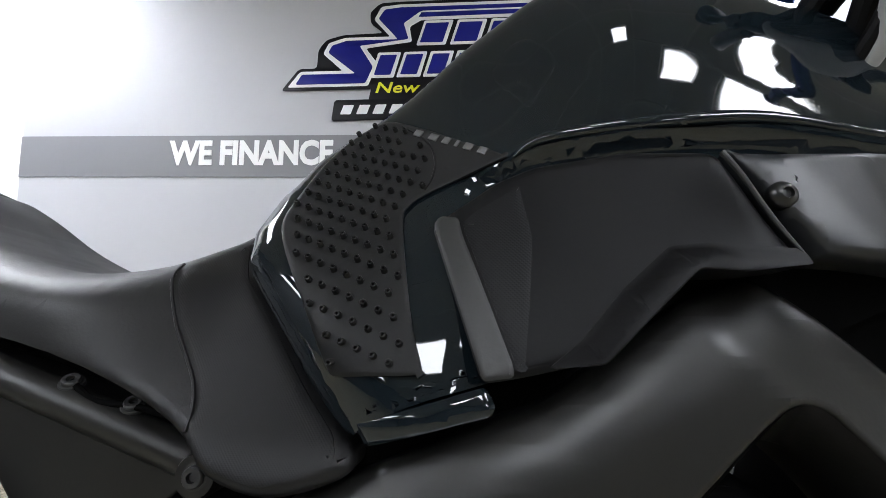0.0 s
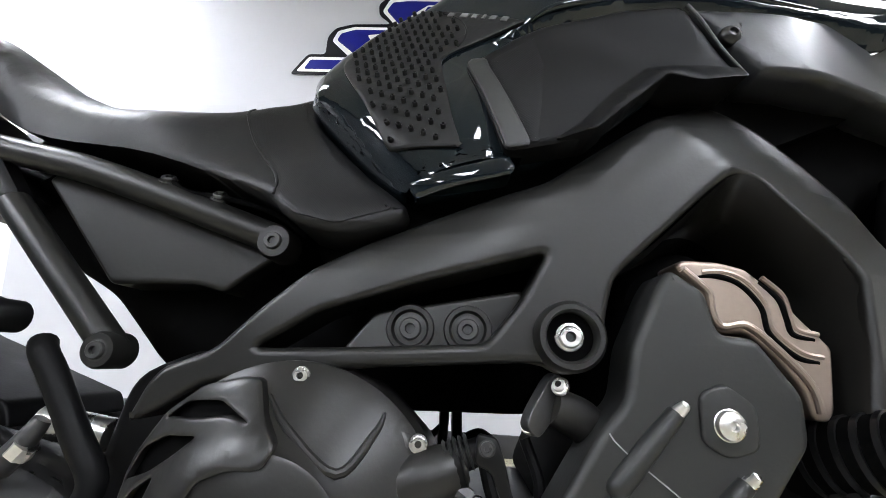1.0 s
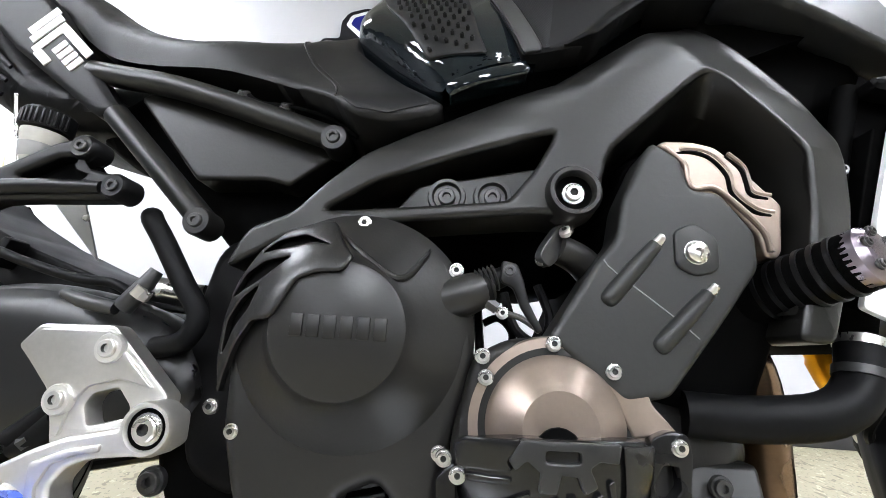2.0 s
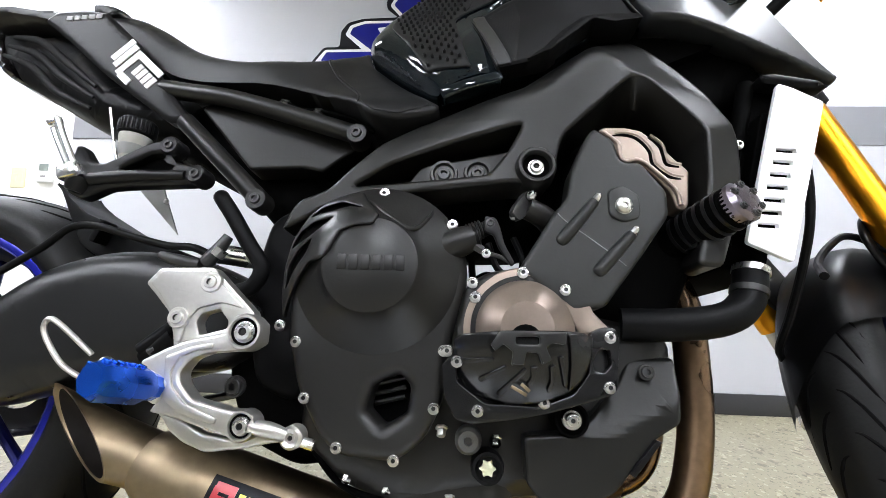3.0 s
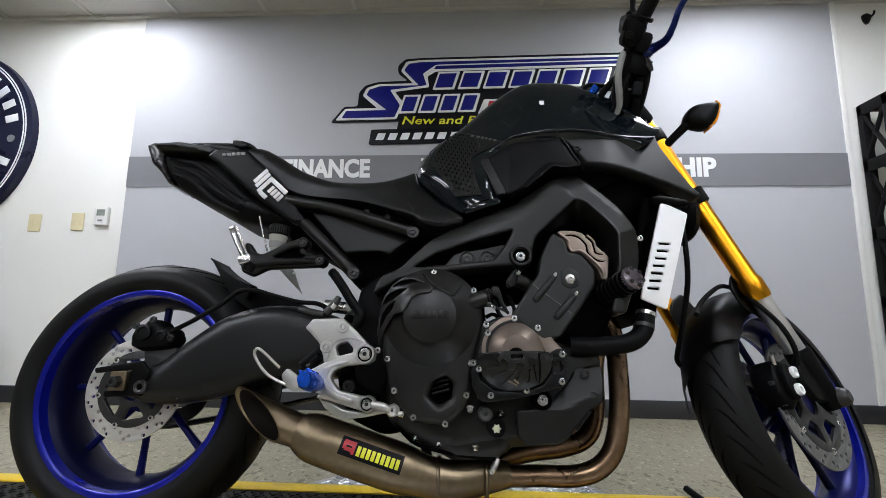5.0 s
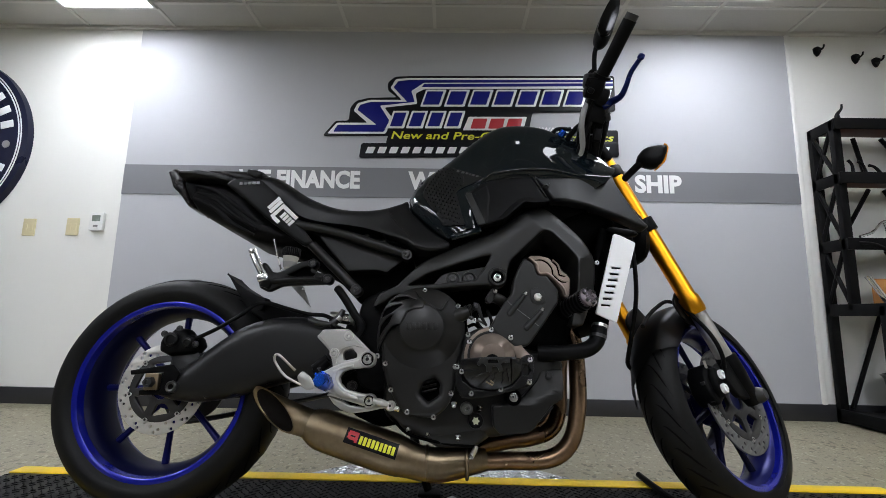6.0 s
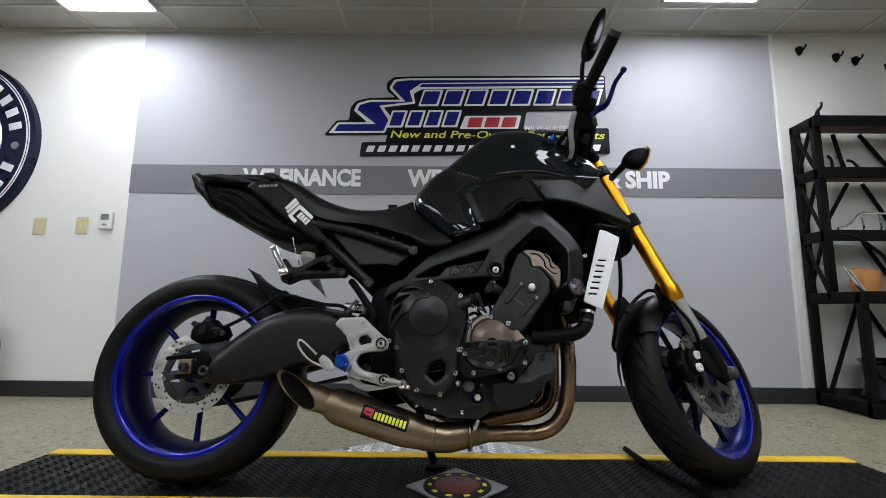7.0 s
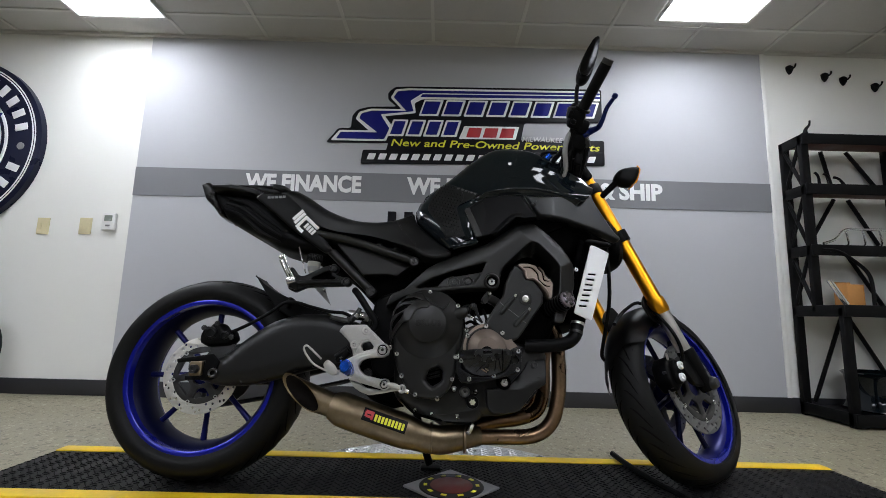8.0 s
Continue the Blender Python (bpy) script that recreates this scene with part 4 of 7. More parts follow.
for j in range(25):
    row = []
    for i in range(21):
        u = -1 + 2 * i / 20
        a = radians(46 + (96 + 17 * u) * j / 24)
        wmax = 0.071 * (0.80 + 0.20 * ramp(j / 24, 0.0, 0.3))
        r = 0.279 - 0.050 * abs(u) ** 3.2 - 0.006 * ramp(abs(u), 0.62, 0.70) + 0.006 * ramp(j / 24, 0.9, 1.0)
        row.append(bm.verts.new((r * math.cos(a), wmax * u, r * math.sin(a) + FEND)))
    rows.append(row)
for a, b in zip(rows, rows[1:]):
    for i in range(20):
        bm.faces.new((a[i], a[i + 1], b[i + 1], b[i]))
bmesh.ops.solidify(bm, geom=bm.faces[:], thickness=0.003)
fender = fp("front_fender", bm, "satin", "matte black front fender")
for s in (-1, 1):
    out = fillet([(-0.055, 0.275), (-0.02, 0.295), (0.036, 0.302), (0.070, 0.225), (0.078, 0.160), (0.068, 0.105), (0.045, 0.085), (0.020, 0.12), (-0.01, 0.19), (-0.045, 0.215), (-0.055, 0.24)], 0.015)
    fp("fender_stay", plate(out, s * 0.078 - 0.004, s * 0.078 + 0.004, 0.003), "satin", "", fender)
for bx, bz in ((0.052, 0.205), (0.060, 0.150)):
    bolt(bx, bz, -0.083, 0.005, "bolt", fender)
# front brake hoses and sensor lead
mp("brake_hose", tube([(0.440, -0.085, 0.455), (0.478, -0.03, 0.485), (0.517, -0.005, 0.516), (0.556, 0.010, 0.536), (0.588, 0.0, 0.520), (0.606, -0.028, 0.485), (0.624, -0.055, 0.440), (0.640, -0.060, 0.395), (0.650, -0.045, 0.36)], 0.0052, 10), "rubber_hose", "black brake hose")
mp("sensor_lead", tube([(0.436, -0.08, 0.69), (0.430, -0.10, 0.60), (0.428, -0.095, 0.53), (0.424, -0.075, 0.47), (0.420, -0.045, 0.41), (0.424, -0.010, 0.37), (0.44, 0.01, 0.355)], 0.0055, 10), "rubber_hose", "hanging black lead")

# handlebar and its controls, in the bike's axes
bars = new("handlebar")
bars.parent = moto
tagged(bars, label="black tapered handlebar with blue clutch and brake levers")


def hb(name, bm, material, label="", parent=None):
    return part(name, bm, M[material], parent or bars, label)


hb("bar", tube([(0.374, -0.32, 1.140), (0.338, -0.22, 1.068), (0.33, -0.15, 1.02), (0.325, -0.06, 0.99), (0.315, 0.0, 0.985), (0.30, 0.10, 0.985), (0.25, 0.22, 0.99), (0.20, 0.34, 1.0)], 0.011, 14), "plastic")
hb("grip", tube([(0.380, -0.336, 1.153), (0.338, -0.222, 1.068)], 0.0165, 20, 0), "rubber_hose", "black rubber grip")
hb("bar_end", tube([(0.384, -0.346, 1.161), (0.3795, -0.335, 1.152)], 0.0155, 20, 0), "dark_bolt")
hb("grip", tube([(0.20, 0.35, 1.0), (0.25, 0.23, 0.99)], 0.0165, 20, 0), "rubber_hose", "black rubber grip")
box = hb("switch_box", block(0.328, -0.205, 1.056, 0.048, 0.048, 0.058, 0.014, turn=(40, 15, 0)), "plastic", "black switch housing")
hb("switch_cover", block(0.318, -0.214, 1.072, 0.036, 0.034, 0.040, 0.010, turn=(40, -8, 10)), "satin", "", box)
hb("rocker", block(0.306, -0.226, 1.060, 0.012, 0.012, 0.024, 0.004, turn=(40, 15, 0)), "rubber_hose", "", box)
hb("rocker", block(0.312, -0.226, 1.034, 0.016, 0.012, 0.014, 0.004, turn=(40, 35, 0)), "rubber_hose", "", box)
hb("flange", lathe([(0.017, -0.005), (0.023, -0.004), (0.024, 0), (0.023, 0.004), (0.017, 0.005)], at=(0.343, -0.228, 1.077), axis=(0.28, -0.77, 0.57), n=28), "rubber_hose", "", box)
clamp = hb("mirror_mount", lathe([(0, 0.016), (0.010, 0.016), (0.013, 0.012), (0.013, -0.012), (0.010, -0.016), (0, -0.016)], at=(0.326, -0.212, 1.088), axis=(0, -0.2, 1), n=20), "plastic", "black mirror clamp")
hb("clamp_bolt", lathe([(0, 0.004), (0.004, 0.004), (0.0045, 0), (0.0045, -0.004)], at=(0.332, -0.228, 1.084), axis=(0.2, -1, 0), n=12), "bolt", "", clamp)
hb("master_cylinder", block(0.345, -0.165, 1.005, 0.045, 0.05, 0.06, 0.012, turn=(20, 12, 0)), "plastic")
hb("reservoir", lathe([(0, 0.05), (0.020, 0.05), (0.022, 0.045), (0.022, 0.0), (0, 0)], at=(0.350, -0.15, 0.985), axis=(0.1, -0.1, 1), n=24), "plastic")
for (a, b, w) in (((0.335, -0.13, 0.995), (0.350, -0.10, 0.90), 0.018), ((0.325, -0.05, 0.985), (0.34, -0.05, 0.92), 0.02), ((0.305, 0.05, 0.985), (0.32, 0.05, 0.92), 0.02)):
    hb("riser", tube([a, b], w, 14, 0), "plastic")
lev = hb("brake_lever", tube([(0.352, -0.19, 1.012), (0.372, -0.205, 1.018), (0.382, -0.235, 1.012), (0.386, -0.262, 1.022), (0.389, -0.29, 1.040), (0.397, -0.325, 1.050)], [0.011, 0.010, 0.008, 0.0065, 0.006, 0.0055], 12), "blue_dark", "dark blue brake lever")
hb("lever_tip", lathe([(0, -0.009), (0.006, -0.006), (0.009, 0), (0.006, 0.006), (0, 0.009)], at=(0.398, -0.33, 1.052), axis=(0, 0, 1), n=16), "blue_dark", "", lev)
mir = new("mirror")
mir.parent = bars
tagged(mir, label="black teardrop mirror on a stalk")
hb("stalk", tube([(0.330, -0.21, 1.06), (0.326, -0.225, 1.10), (0.326, -0.238, 1.14), (0.336, -0.25, 1.175)], 0.006, 10), "plastic", "", mir)
out = crs([(0.324, 1.148), (0.321, 1.175), (0.341, 1.232), (0.371, 1.290), (0.391, 1.306), (0.393, 1.286), (0.381, 1.222), (0.357, 1.16), (0.340, 1.144)], 5)
hb("housing", slab(out, lambda x, z, d: 0.004 + 0.022 * prof(d / 0.03), -0.255, 0.008), "plastic", "", mir)
hb("glass", plate([(0.391 - 0.9 * (0.391 - p[0]) - 0.004, 1.226 + 0.86 * (p[1] - 1.226)) for p in out], -0.2835, -0.276, 0.0004), "mirror", "mirror glass darkened like a dim reflection", mir)
# throttle cables and hoses behind the bar
for a, b, c, d, r in (((0.315, -0.16, 0.99), (0.275, -0.13, 0.955), (0.262, -0.09, 0.90), (0.30, -0.05, 0.85), 0.008), ((0.325, -0.17, 0.98), (0.30, -0.15, 0.92), (0.29, -0.11, 0.88), (0.31, -0.04, 0.84), 0.006), ((0.29, -0.10, 1.0), (0.24, -0.12, 0.98), (0.235, -0.08, 0.93), (0.27, -0.02, 0.88), 0.006)):
    hb("control_cable", tube([a, b, c, d], r, 10), "rubber_hose")
for a, b, c, r in (((0.338, -0.19, 1.075), (0.318, -0.175, 1.00), (0.322, -0.10, 0.90), 0.011), ((0.352, -0.185, 1.06), (0.350, -0.16, 0.985), (0.345, -0.10, 0.89), 0.012), ((0.330, -0.20, 1.05), (0.300, -0.17, 0.975), (0.305, -0.09, 0.88), 0.008), ((0.362, -0.18, 1.03), (0.366, -0.15, 0.96), (0.352, -0.09, 0.88), 0.006)):
    hb("control_cable", tube([a, b, c], r, 10), "rubber_hose")
hb("switch_button", block(0.344, -0.222, 1.058, 0.012, 0.010, 0.014, 0.003, turn=(30, 15, 0)), "bolt", "small bright switch")
perch = hb("lever_clamp", block(0.349, -0.198, 1.034, 0.034, 0.034, 0.046, 0.010, turn=(30, 15, 0)), "plastic")
hb("perch_arm", tube([(0.345, -0.19, 1.03), (0.362, -0.196, 1.020), (0.374, -0.204, 1.020)], [0.014, 0.0115, 0.010], 14), "plastic", "", perch)
hb("cable_adjuster", tube([(0.356, -0.186, 1.008), (0.366, -0.178, 0.992), (0.372, -0.172, 0.982)], [0.007, 0.0085, 0.006], 12), "dark_bolt", "", perch)
hb("lock_ring", lathe([(0.006, -0.003), (0.0105, -0.003), (0.0105, 0.003), (0.006, 0.003)], at=(0.364, -0.180, 0.995), axis=(0.5, 0.4, -0.8), n=16), "dark_bolt", "", perch)
for px, py, pz, r in ((0.336, -0.176, 1.010, 0.012), (0.322, -0.168, 0.998, 0.010), (0.350, -0.150, 0.966, 0.011)):
    hb("cable_clip", lathe([(r * 0.6, -0.006), (r, -0.005), (r * 1.1, 0), (r, 0.005), (r * 0.6, 0.006)], at=(px, py, pz), axis=(0.1, 0.3, 1), n=16), "plastic")
hb("loom_tape", tube([(0.334, -0.17, 1.012), (0.330, -0.14, 0.970), (0.336, -0.10, 0.915)], [0.010, 0.013, 0.010], 12), "rubber_hose")
hb("loom_plug", block(0.342, -0.16, 0.945, 0.022, 0.016, 0.034, 0.004, turn=(10, 12, 0)), "plastic")
hb("cable_tie", lathe([(0.012, -0.002), (0.015, -0.002), (0.015, 0.002), (0.012, 0.002)], at=(0.333, -0.135, 0.962), axis=(0.05, 0.5, -0.9), n=18), "mark_grey", "pale cable tie")
hb("braided_hose", tube([(0.338, -0.175, 1.04), (0.308, -0.19, 1.012), (0.296, -0.182, 0.965), (0.304, -0.15, 0.915), (0.292, -0.12, 0.885)], 0.0075, 12), "mark_grey", "grey braided brake hose")
hb("banjo", lathe([(0, 0.006), (0.008, 0.006), (0.009, 0.0), (0.009, -0.006), (0, -0.006)], at=(0.346, -0.165, 1.035), axis=(0, -1, 0.2), n=16), "bolt")
hb("control_cable", tube([(0.35, -0.19, 1.05), (0.372, -0.17, 1.00), (0.368, -0.13, 0.94), (0.35, -0.08, 0.88)], 0.004, 8), "rubber_hose")
hb("lever_pivot", lathe([(0, 0.012), (0.008, 0.012), (0.009, 0.010), (0.009, -0.010)], at=(0.360, -0.195, 1.016), axis=(0, 0, 1), n=16), "dark_bolt")
hb("adjuster", tube([(0.225, -0.10, 0.93), (0.265, -0.13, 0.975)], 0.010, 14, 0), "blue_anod", "bright blue anodised adjuster")
hb("gauge", block(0.40, 0.02, 0.97, 0.03, 0.13, 0.07, 0.01, turn=(0, -30, 0)), "plastic")
# headlight and turn signals
mp("headlight", slab(crs([(0.44, 0.80), (0.475, 0.81), (0.515, 0.76), (0.525, 0.70), (0.505, 0.65), (0.47, 0.66), (0.44, 0.72)], 5), lambda x, z, d: 0.03 + 0.075 * prof(d / 0.06), 0.05, 0.012), "plastic", "black headlight shell")
for s in (-1, 1):
    sg = new("turn_signal")
    sg.parent = moto
    tagged(sg, label="black stalk turn signal with amber lens")
    oy = -0.055 if s < 0 else 0.25
    sg.matrix_basis = pose(0.014, 0, 0)
    mp("stalk", tube([(0.405, oy + 0.07, 0.845), (0.445, oy + 0.03, 0.885), (0.487, oy, 0.925)], [0.013, 0.010, 0.011], 12), "plastic", "", sg)
    head = crs([(0.474, 0.926), (0.482, 0.950), (0.504, 0.968), (0.552, 0.975), (0.560, 0.960), (0.546, 0.924), (0.524, 0.906), (0.494, 0.910)], 5)
    mp("housing", slab(head, lambda x, z, d: 0.004 + 0.020 * prof(d / 0.02), oy, 0.008), "plastic", "", sg)
    lens = fillet([(0.550, 0.976), (0.556, 0.976), (0.563, 0.963), (0.549, 0.921), (0.531, 0.904), (0.527, 0.907), (0.540, 0.925), (0.552, 0.955)], 0.004)
    mp("lens", slab(lens, lambda x, z, d: 0.003 + 0.020 * prof(d / 0.008), oy, 0.008), "amber", "amber lens rim", sg)

# -- tank --
TANK_TOP = [(-0.151, 0.792), (-0.134, 0.832), (-0.098, 0.870), (-0.042, 0.916), (0.021, 0.970), (0.068, 1.004), (0.106, 1.017), (0.194, 1.011), (0.262, 0.976), (0.325, 0.948), (0.390, 0.902), (0.396, 0.885)]
TANK_LOW = [(0.36, 0.815), (0.26, 0.764), (0.20, 0.750), (0.151, 0.742), (0.125, 0.722), (0.10, 0.700), (0.079, 0.688), (0.034, 0.676), (-0.005, 0.665), (-0.036, 0.652), (-0.048, 0.646), (-0.078, 0.672), (-0.112, 0.708), (-0.144, 0.746), (-0.153, 0.775)]
TANK_LINE = [(p[0], p[1]) for p in crs(TANK_TOP + TANK_LOW, 3)]
TANK_RIDGE = [(p[0], p[1]) for p in crs(TANK_TOP[1:], 3, False)]
SIDE_REAR = [(0.60, 0.186), (0.64, 0.190), (0.68, 0.186), (0.73, 0.168), (0.78, 0.137), (0.83, 0.109), (0.88, 0.086), (0.93, 0.070), (1.03, 0.05)]
SIDE_BACK = [(0.63, 0.174), (0.67, 0.146), (0.70, 0.124), (0.745, 0.097), (0.78, 0.072), (0.83, 0.054), (0.88, 0.045)]
BACK_LINE = [(-0.0425, 0.633), (-0.080, 0.670), (-0.147, 0.744), (-0.155, 0.775), (-0.140, 0.83)]
SIDE_FRONT = [(0.60, 0.190), (0.64, 0.194), (0.68, 0.191), (0.73, 0.181), (0.79, 0.169), (0.84, 0.165), (0.88, 0.162), (0.93, 0.155), (0.975, 0.138), (1.00, 0.116), (1.03, 0.07)]


def smooth(v, ks):
    """A smooth line through the knots."""
    if v <= ks[0][0]:
        return ks[0][1]
    for i in range(len(ks) - 1):
        (a, p), (b, q) = ks[i], ks[i + 1]
        if v <= b:
            lo, hi = ks[max(0, i - 1)], ks[min(len(ks) - 1, i + 2)]
            m, n, t = (q - lo[1]) / (b - lo[0]) * (b - a), (hi[1] - p) / (hi[0] - a) * (b - a), (v - a) / (b - a)
            return (2 * t**3 - 3 * t * t + 1) * p + (t**3 - 2 * t * t + t) * m + (3 * t * t - 2 * t**3) * q + (t**3 - t * t) * n
    return ks[-1][1]


def open_d(px, pz, line):
    return min(seg_d(px, pz, line[i:i + 2]) for i in range(len(line) - 1))


def tank_o(x, z):
    """The tank's half width: narrow over the seat, wide at the knees, sloping in towards its ridge."""
    u = ramp(x, -0.10, 0.14)
    w = smooth(z, SIDE_REAR) * (1 - u) + smooth(z, SIDE_FRONT) * u
    w -= 0.8 * ramp(z, 0.82, 0.90) * (x - 0.14) ** 2 * ramp(x, 0.0, 0.06)
    if x < 0:
        w = min(w, smooth(z, SIDE_BACK) + (w - smooth(z, SIDE_BACK)) * prof(open_d(x, z, BACK_LINE) / 0.045))
    return w * (0.60 + 0.40 * prof(open_d(x, z, TANK_RIDGE) / 0.030))


def tank_w(x, z, d=None):
    """The half width with the recess for the knee panel pressed into it below the crease."""
    c = smooth(x, [(0.03, 0.815), (0.06, 0.830), (0.10, 0.833), (0.20, 0.837), (0.28, 0.822), (0.36, 0.80)])
    return tank_o(x, z) - 0.012 * ramp(x, 0.005, 0.045) * ramp(z, c, c - 0.013)


CREASE = [(0.048, 0.823), (0.060, 0.832), (0.085, 0.836), (0.15, 0.840), (0.21, 0.842), (0.28, 0.828)]
tank = mp("fuel_tank", slab(TANK_LINE, tank_w, 0, 0.006, (), False, FINE), "gloss", "gloss black fuel tank", None, 60)
pad_line = crs([(-0.075, 0.872), (-0.055, 0.878), (-0.040, 0.873), (-0.015, 0.859), (0.010, 0.843), (0.041, 0.824), (0.036, 0.820), (-0.010, 0.799), (-0.024, 0.788), (-0.027, 0.777), (-0.020, 0.738), (-0.013, 0.704), (-0.0065, 0.682), (-0.010, 0.6785), (-0.038, 0.677), (-0.055, 0.676), (-0.0605, 0.680), (-0.068, 0.693), (-0.082, 0.719), (-0.100, 0.748), (-0.111, 0.768), (-0.114, 0.780), (-0.112, 0.792), (-0.103, 0.823), (-0.090, 0.852)], 3)
pad = mp("tank_pad", skin(pad_line, tank_o, 0.0032, 0.008, 0.018, 0.003, (0.0008, 0.0016, 0.003)), "pad", "black rubber tank pad with hollow studs", None, 60)
# Near-black filler closes the dark gap between knee panel and frame.
mp("tank_skirt", slab(fillet([(-0.055, 0.655), (0.0, 0.70), (0.10, 0.76), (0.30, 0.79), (0.33, 0.75), (0.22, 0.70), (0.12, 0.64), (0.03, 0.60), (-0.045, 0.60)], 0.01), lambda x, z, d: 0.150, 0, 0.03), "deep", "near-black filler slab under the tank")
mp("crease", tube([(x, -tank_o(x, z) + 0.0010, z) for x, z in CREASE], [0.001, 0.0038, 0.0045, 0.0050, 0.0045, 0.002], 14), "gloss", "rolled gloss crease", tank)
mp("pad_seam", tube([(x, -tank_o(x, z) - 0.0032, z) for x, z in ((-0.038, 0.869), (-0.016, 0.848), (-0.008, 0.828), (-0.009, 0.812), (-0.014, 0.801))], 0.0009, 6), "pad", "", pad)


def on_tank(x, z, out):
    """A pose on the tank's side, its -y pointing away from the paint."""
    e = 0.004
    n = Vector((-(tank_o(x + e, z) - tank_o(x - e, z)) / (2 * e), -1, -(tank_o(x, z + e) - tank_o(x, z - e)) / (2 * e))).normalized()
    return Matrix.Translation(Vector((x, -tank_o(x, z), z)) + n * out) @ n.to_track_quat("-Y", "Z").to_matrix().to_4x4()


for k, (w, s) in enumerate(((0.010, 0.0), (0.011, 0.014), (0.008, 0.025), (0.004, 0.034), (0.009, 0.043), (0.009, 0.054))):
    x0, z0 = -0.022 + s * 0.92, 0.856 - s * 0.50
    ob = mp("pad_mark", moved(block(0, 0, 0, w * 0.8, 0.001, 0.0058, 0.0003), pose(0, 0, 0, 0, 28, 0)), "dim_print", "dim grey printed bar", pad)
    ob.matrix_basis = on_tank(x0, z0, 0.0034)
stud = lathe([(0.0009, 0.0008), (0.0010, 0.0038), (0.0017, 0.0039), (0.0020, 0.0035), (0.0022, 0.0)], n=12)
stud_me = bpy.data.meshes.new("stud")
stud.to_mesh(stud_me)
stud.free()
finish(stud_me, M["pad"], 60)


def inside(px, pz, out):
    c = False
    for i in range(len(out)):
        (ax, az), (bx, bz) = out[i - 1], out[i]
        if (az > pz) != (bz > pz) and px < (bx - ax) * (pz - az) / (bz - az) + ax:
            c = not c
    return c


PADL = [(p[0], p[1]) for p in pad_line]
for row in range(-4, 20):
    for col in range(-4, 16):
        x = -0.056 + col * 0.0092 - row * 0.0046
        z = 0.684 - col * 0.0037 + row * 0.0142
        if inside(x, z, PADL) and seg_d(x, z, PADL) > 0.0045 and not (x > -0.014 and z > 0.80) and not (x > -0.03 and z > 0.845):
            ob = new("stud", stud_me)
            ob.parent = pad
            ob.matrix_basis = on_tank(x, z, 0.0030)


# knee panel: matte cover with a woven rear edge, a lighter strip behind it
def knee(x, z):
    return 0.004 + 0.005 * ramp(x, 0.01, 0.11) * ramp(z, 0.81, 0.73) + (0.006 + 0.010 * ramp(z, 0.75, 0.80)) * ramp(x + 0.5 * (z - 0.775), 0.10, 0.18)


panel_line = fillet([(-0.006, 0.770), (0.007, 0.781), (0.036, 0.802), (0.060, 0.811), (0.110, 0.815), (0.163, 0.811), (0.200, 0.742), (0.168, 0.738), (0.139, 0.738), (0.110, 0.711), (0.086, 0.688), (0.043, 0.678), (0.026, 0.675)], 0.006)
kp = mp("knee_panel", skin(panel_line, tank_o, knee, 0.006, 0.024, 0.010, (0.0012, 0.0025, 0.004)), "knee", "matte black side cover of the tank", None, 50)
# The lighter grey paints in the light on the strip's upward slope.
mp("strip", skin(fillet([(-0.005, 0.771), (-0.001, 0.7775), (0.011, 0.7755), (0.014, 0.762), (0.0425, 0.684), (0.0425, 0.679), (0.0265, 0.6765)], 0.003), lambda x, z: tank_o(x, z) + 0.0030, 0.0035, 0.008, 0.024, 0.004, (0.0008, 0.0016)), "timing", "strip in lighter grey, as if lit", kp)
mp("grip_patch", skin(fillet([(0.0135, 0.772), (0.022, 0.780), (0.050, 0.797), (0.056, 0.760), (0.052, 0.716), (0.048, 0.683), (0.044, 0.684), (0.0165, 0.762)], 0.004), lambda x, z: tank_o(x, z) + knee(x, z) * 0.9, 0.0012, 0.008, 0.004, 0.006), "grip_weave", "fine woven grip texture", kp)
LEDGE = [(0.060, 0.684), (0.078, 0.699), (0.103, 0.728), (0.130, 0.752), (0.150, 0.754), (0.196, 0.750)]
mp("ledge", skin(fillet(LEDGE + [(0.199, 0.741), (0.168, 0.737), (0.139, 0.737), (0.110, 0.710), (0.086, 0.687)], 0.003), lambda x, z: tank_o(x, z) + knee(x, z), lambda x, z: 0.0005 + 0.0105 * ramp(open_d(x, z, LEDGE), 0.0, 0.013) * (1 - 0.8 * ramp(x, 0.135, 0.17)), 0.006, 0.03, 0.002, (0.0008, 0.002)), "knee", "", kp)
mp("lip", tube([(x, -tank_o(x, z) - knee(x, z) + 0.0005, z) for x, z in ((0.1635, 0.808), (0.172, 0.794), (0.186, 0.768), (0.1985, 0.744))], [0.002, 0.0016, 0.0014, 0.001], 10), "timing", "", kp)
mp("lower_trim", skin(fillet([(-0.044, 0.652), (-0.036, 0.640), (0.031, 0.659), (0.0335, 0.664), (0.028, 0.6735)], 0.003), lambda x, z: tank_o(x, z) - 0.004, 0.005, 0.008, 0.02, 0.006, (0.001, 0.002)), "gloss", "gloss black lower trim", tank)

# shroud: three facets, brightest at the top
SHROUD = fillet([(0.169, 0.813), (0.201, 0.812), (0.242, 0.815), (0.289, 0.821), (0.316, 0.826), (0.342, 0.846), (0.378, 0.905), (0.386, 0.868), (0.394, 0.822), (0.410, 0.787), (0.426, 0.756), (0.444, 0.723), (0.464, 0.703), (0.452, 0.694), (0.388, 0.716), (0.294, 0.739), (0.209, 0.746)], 0.004)


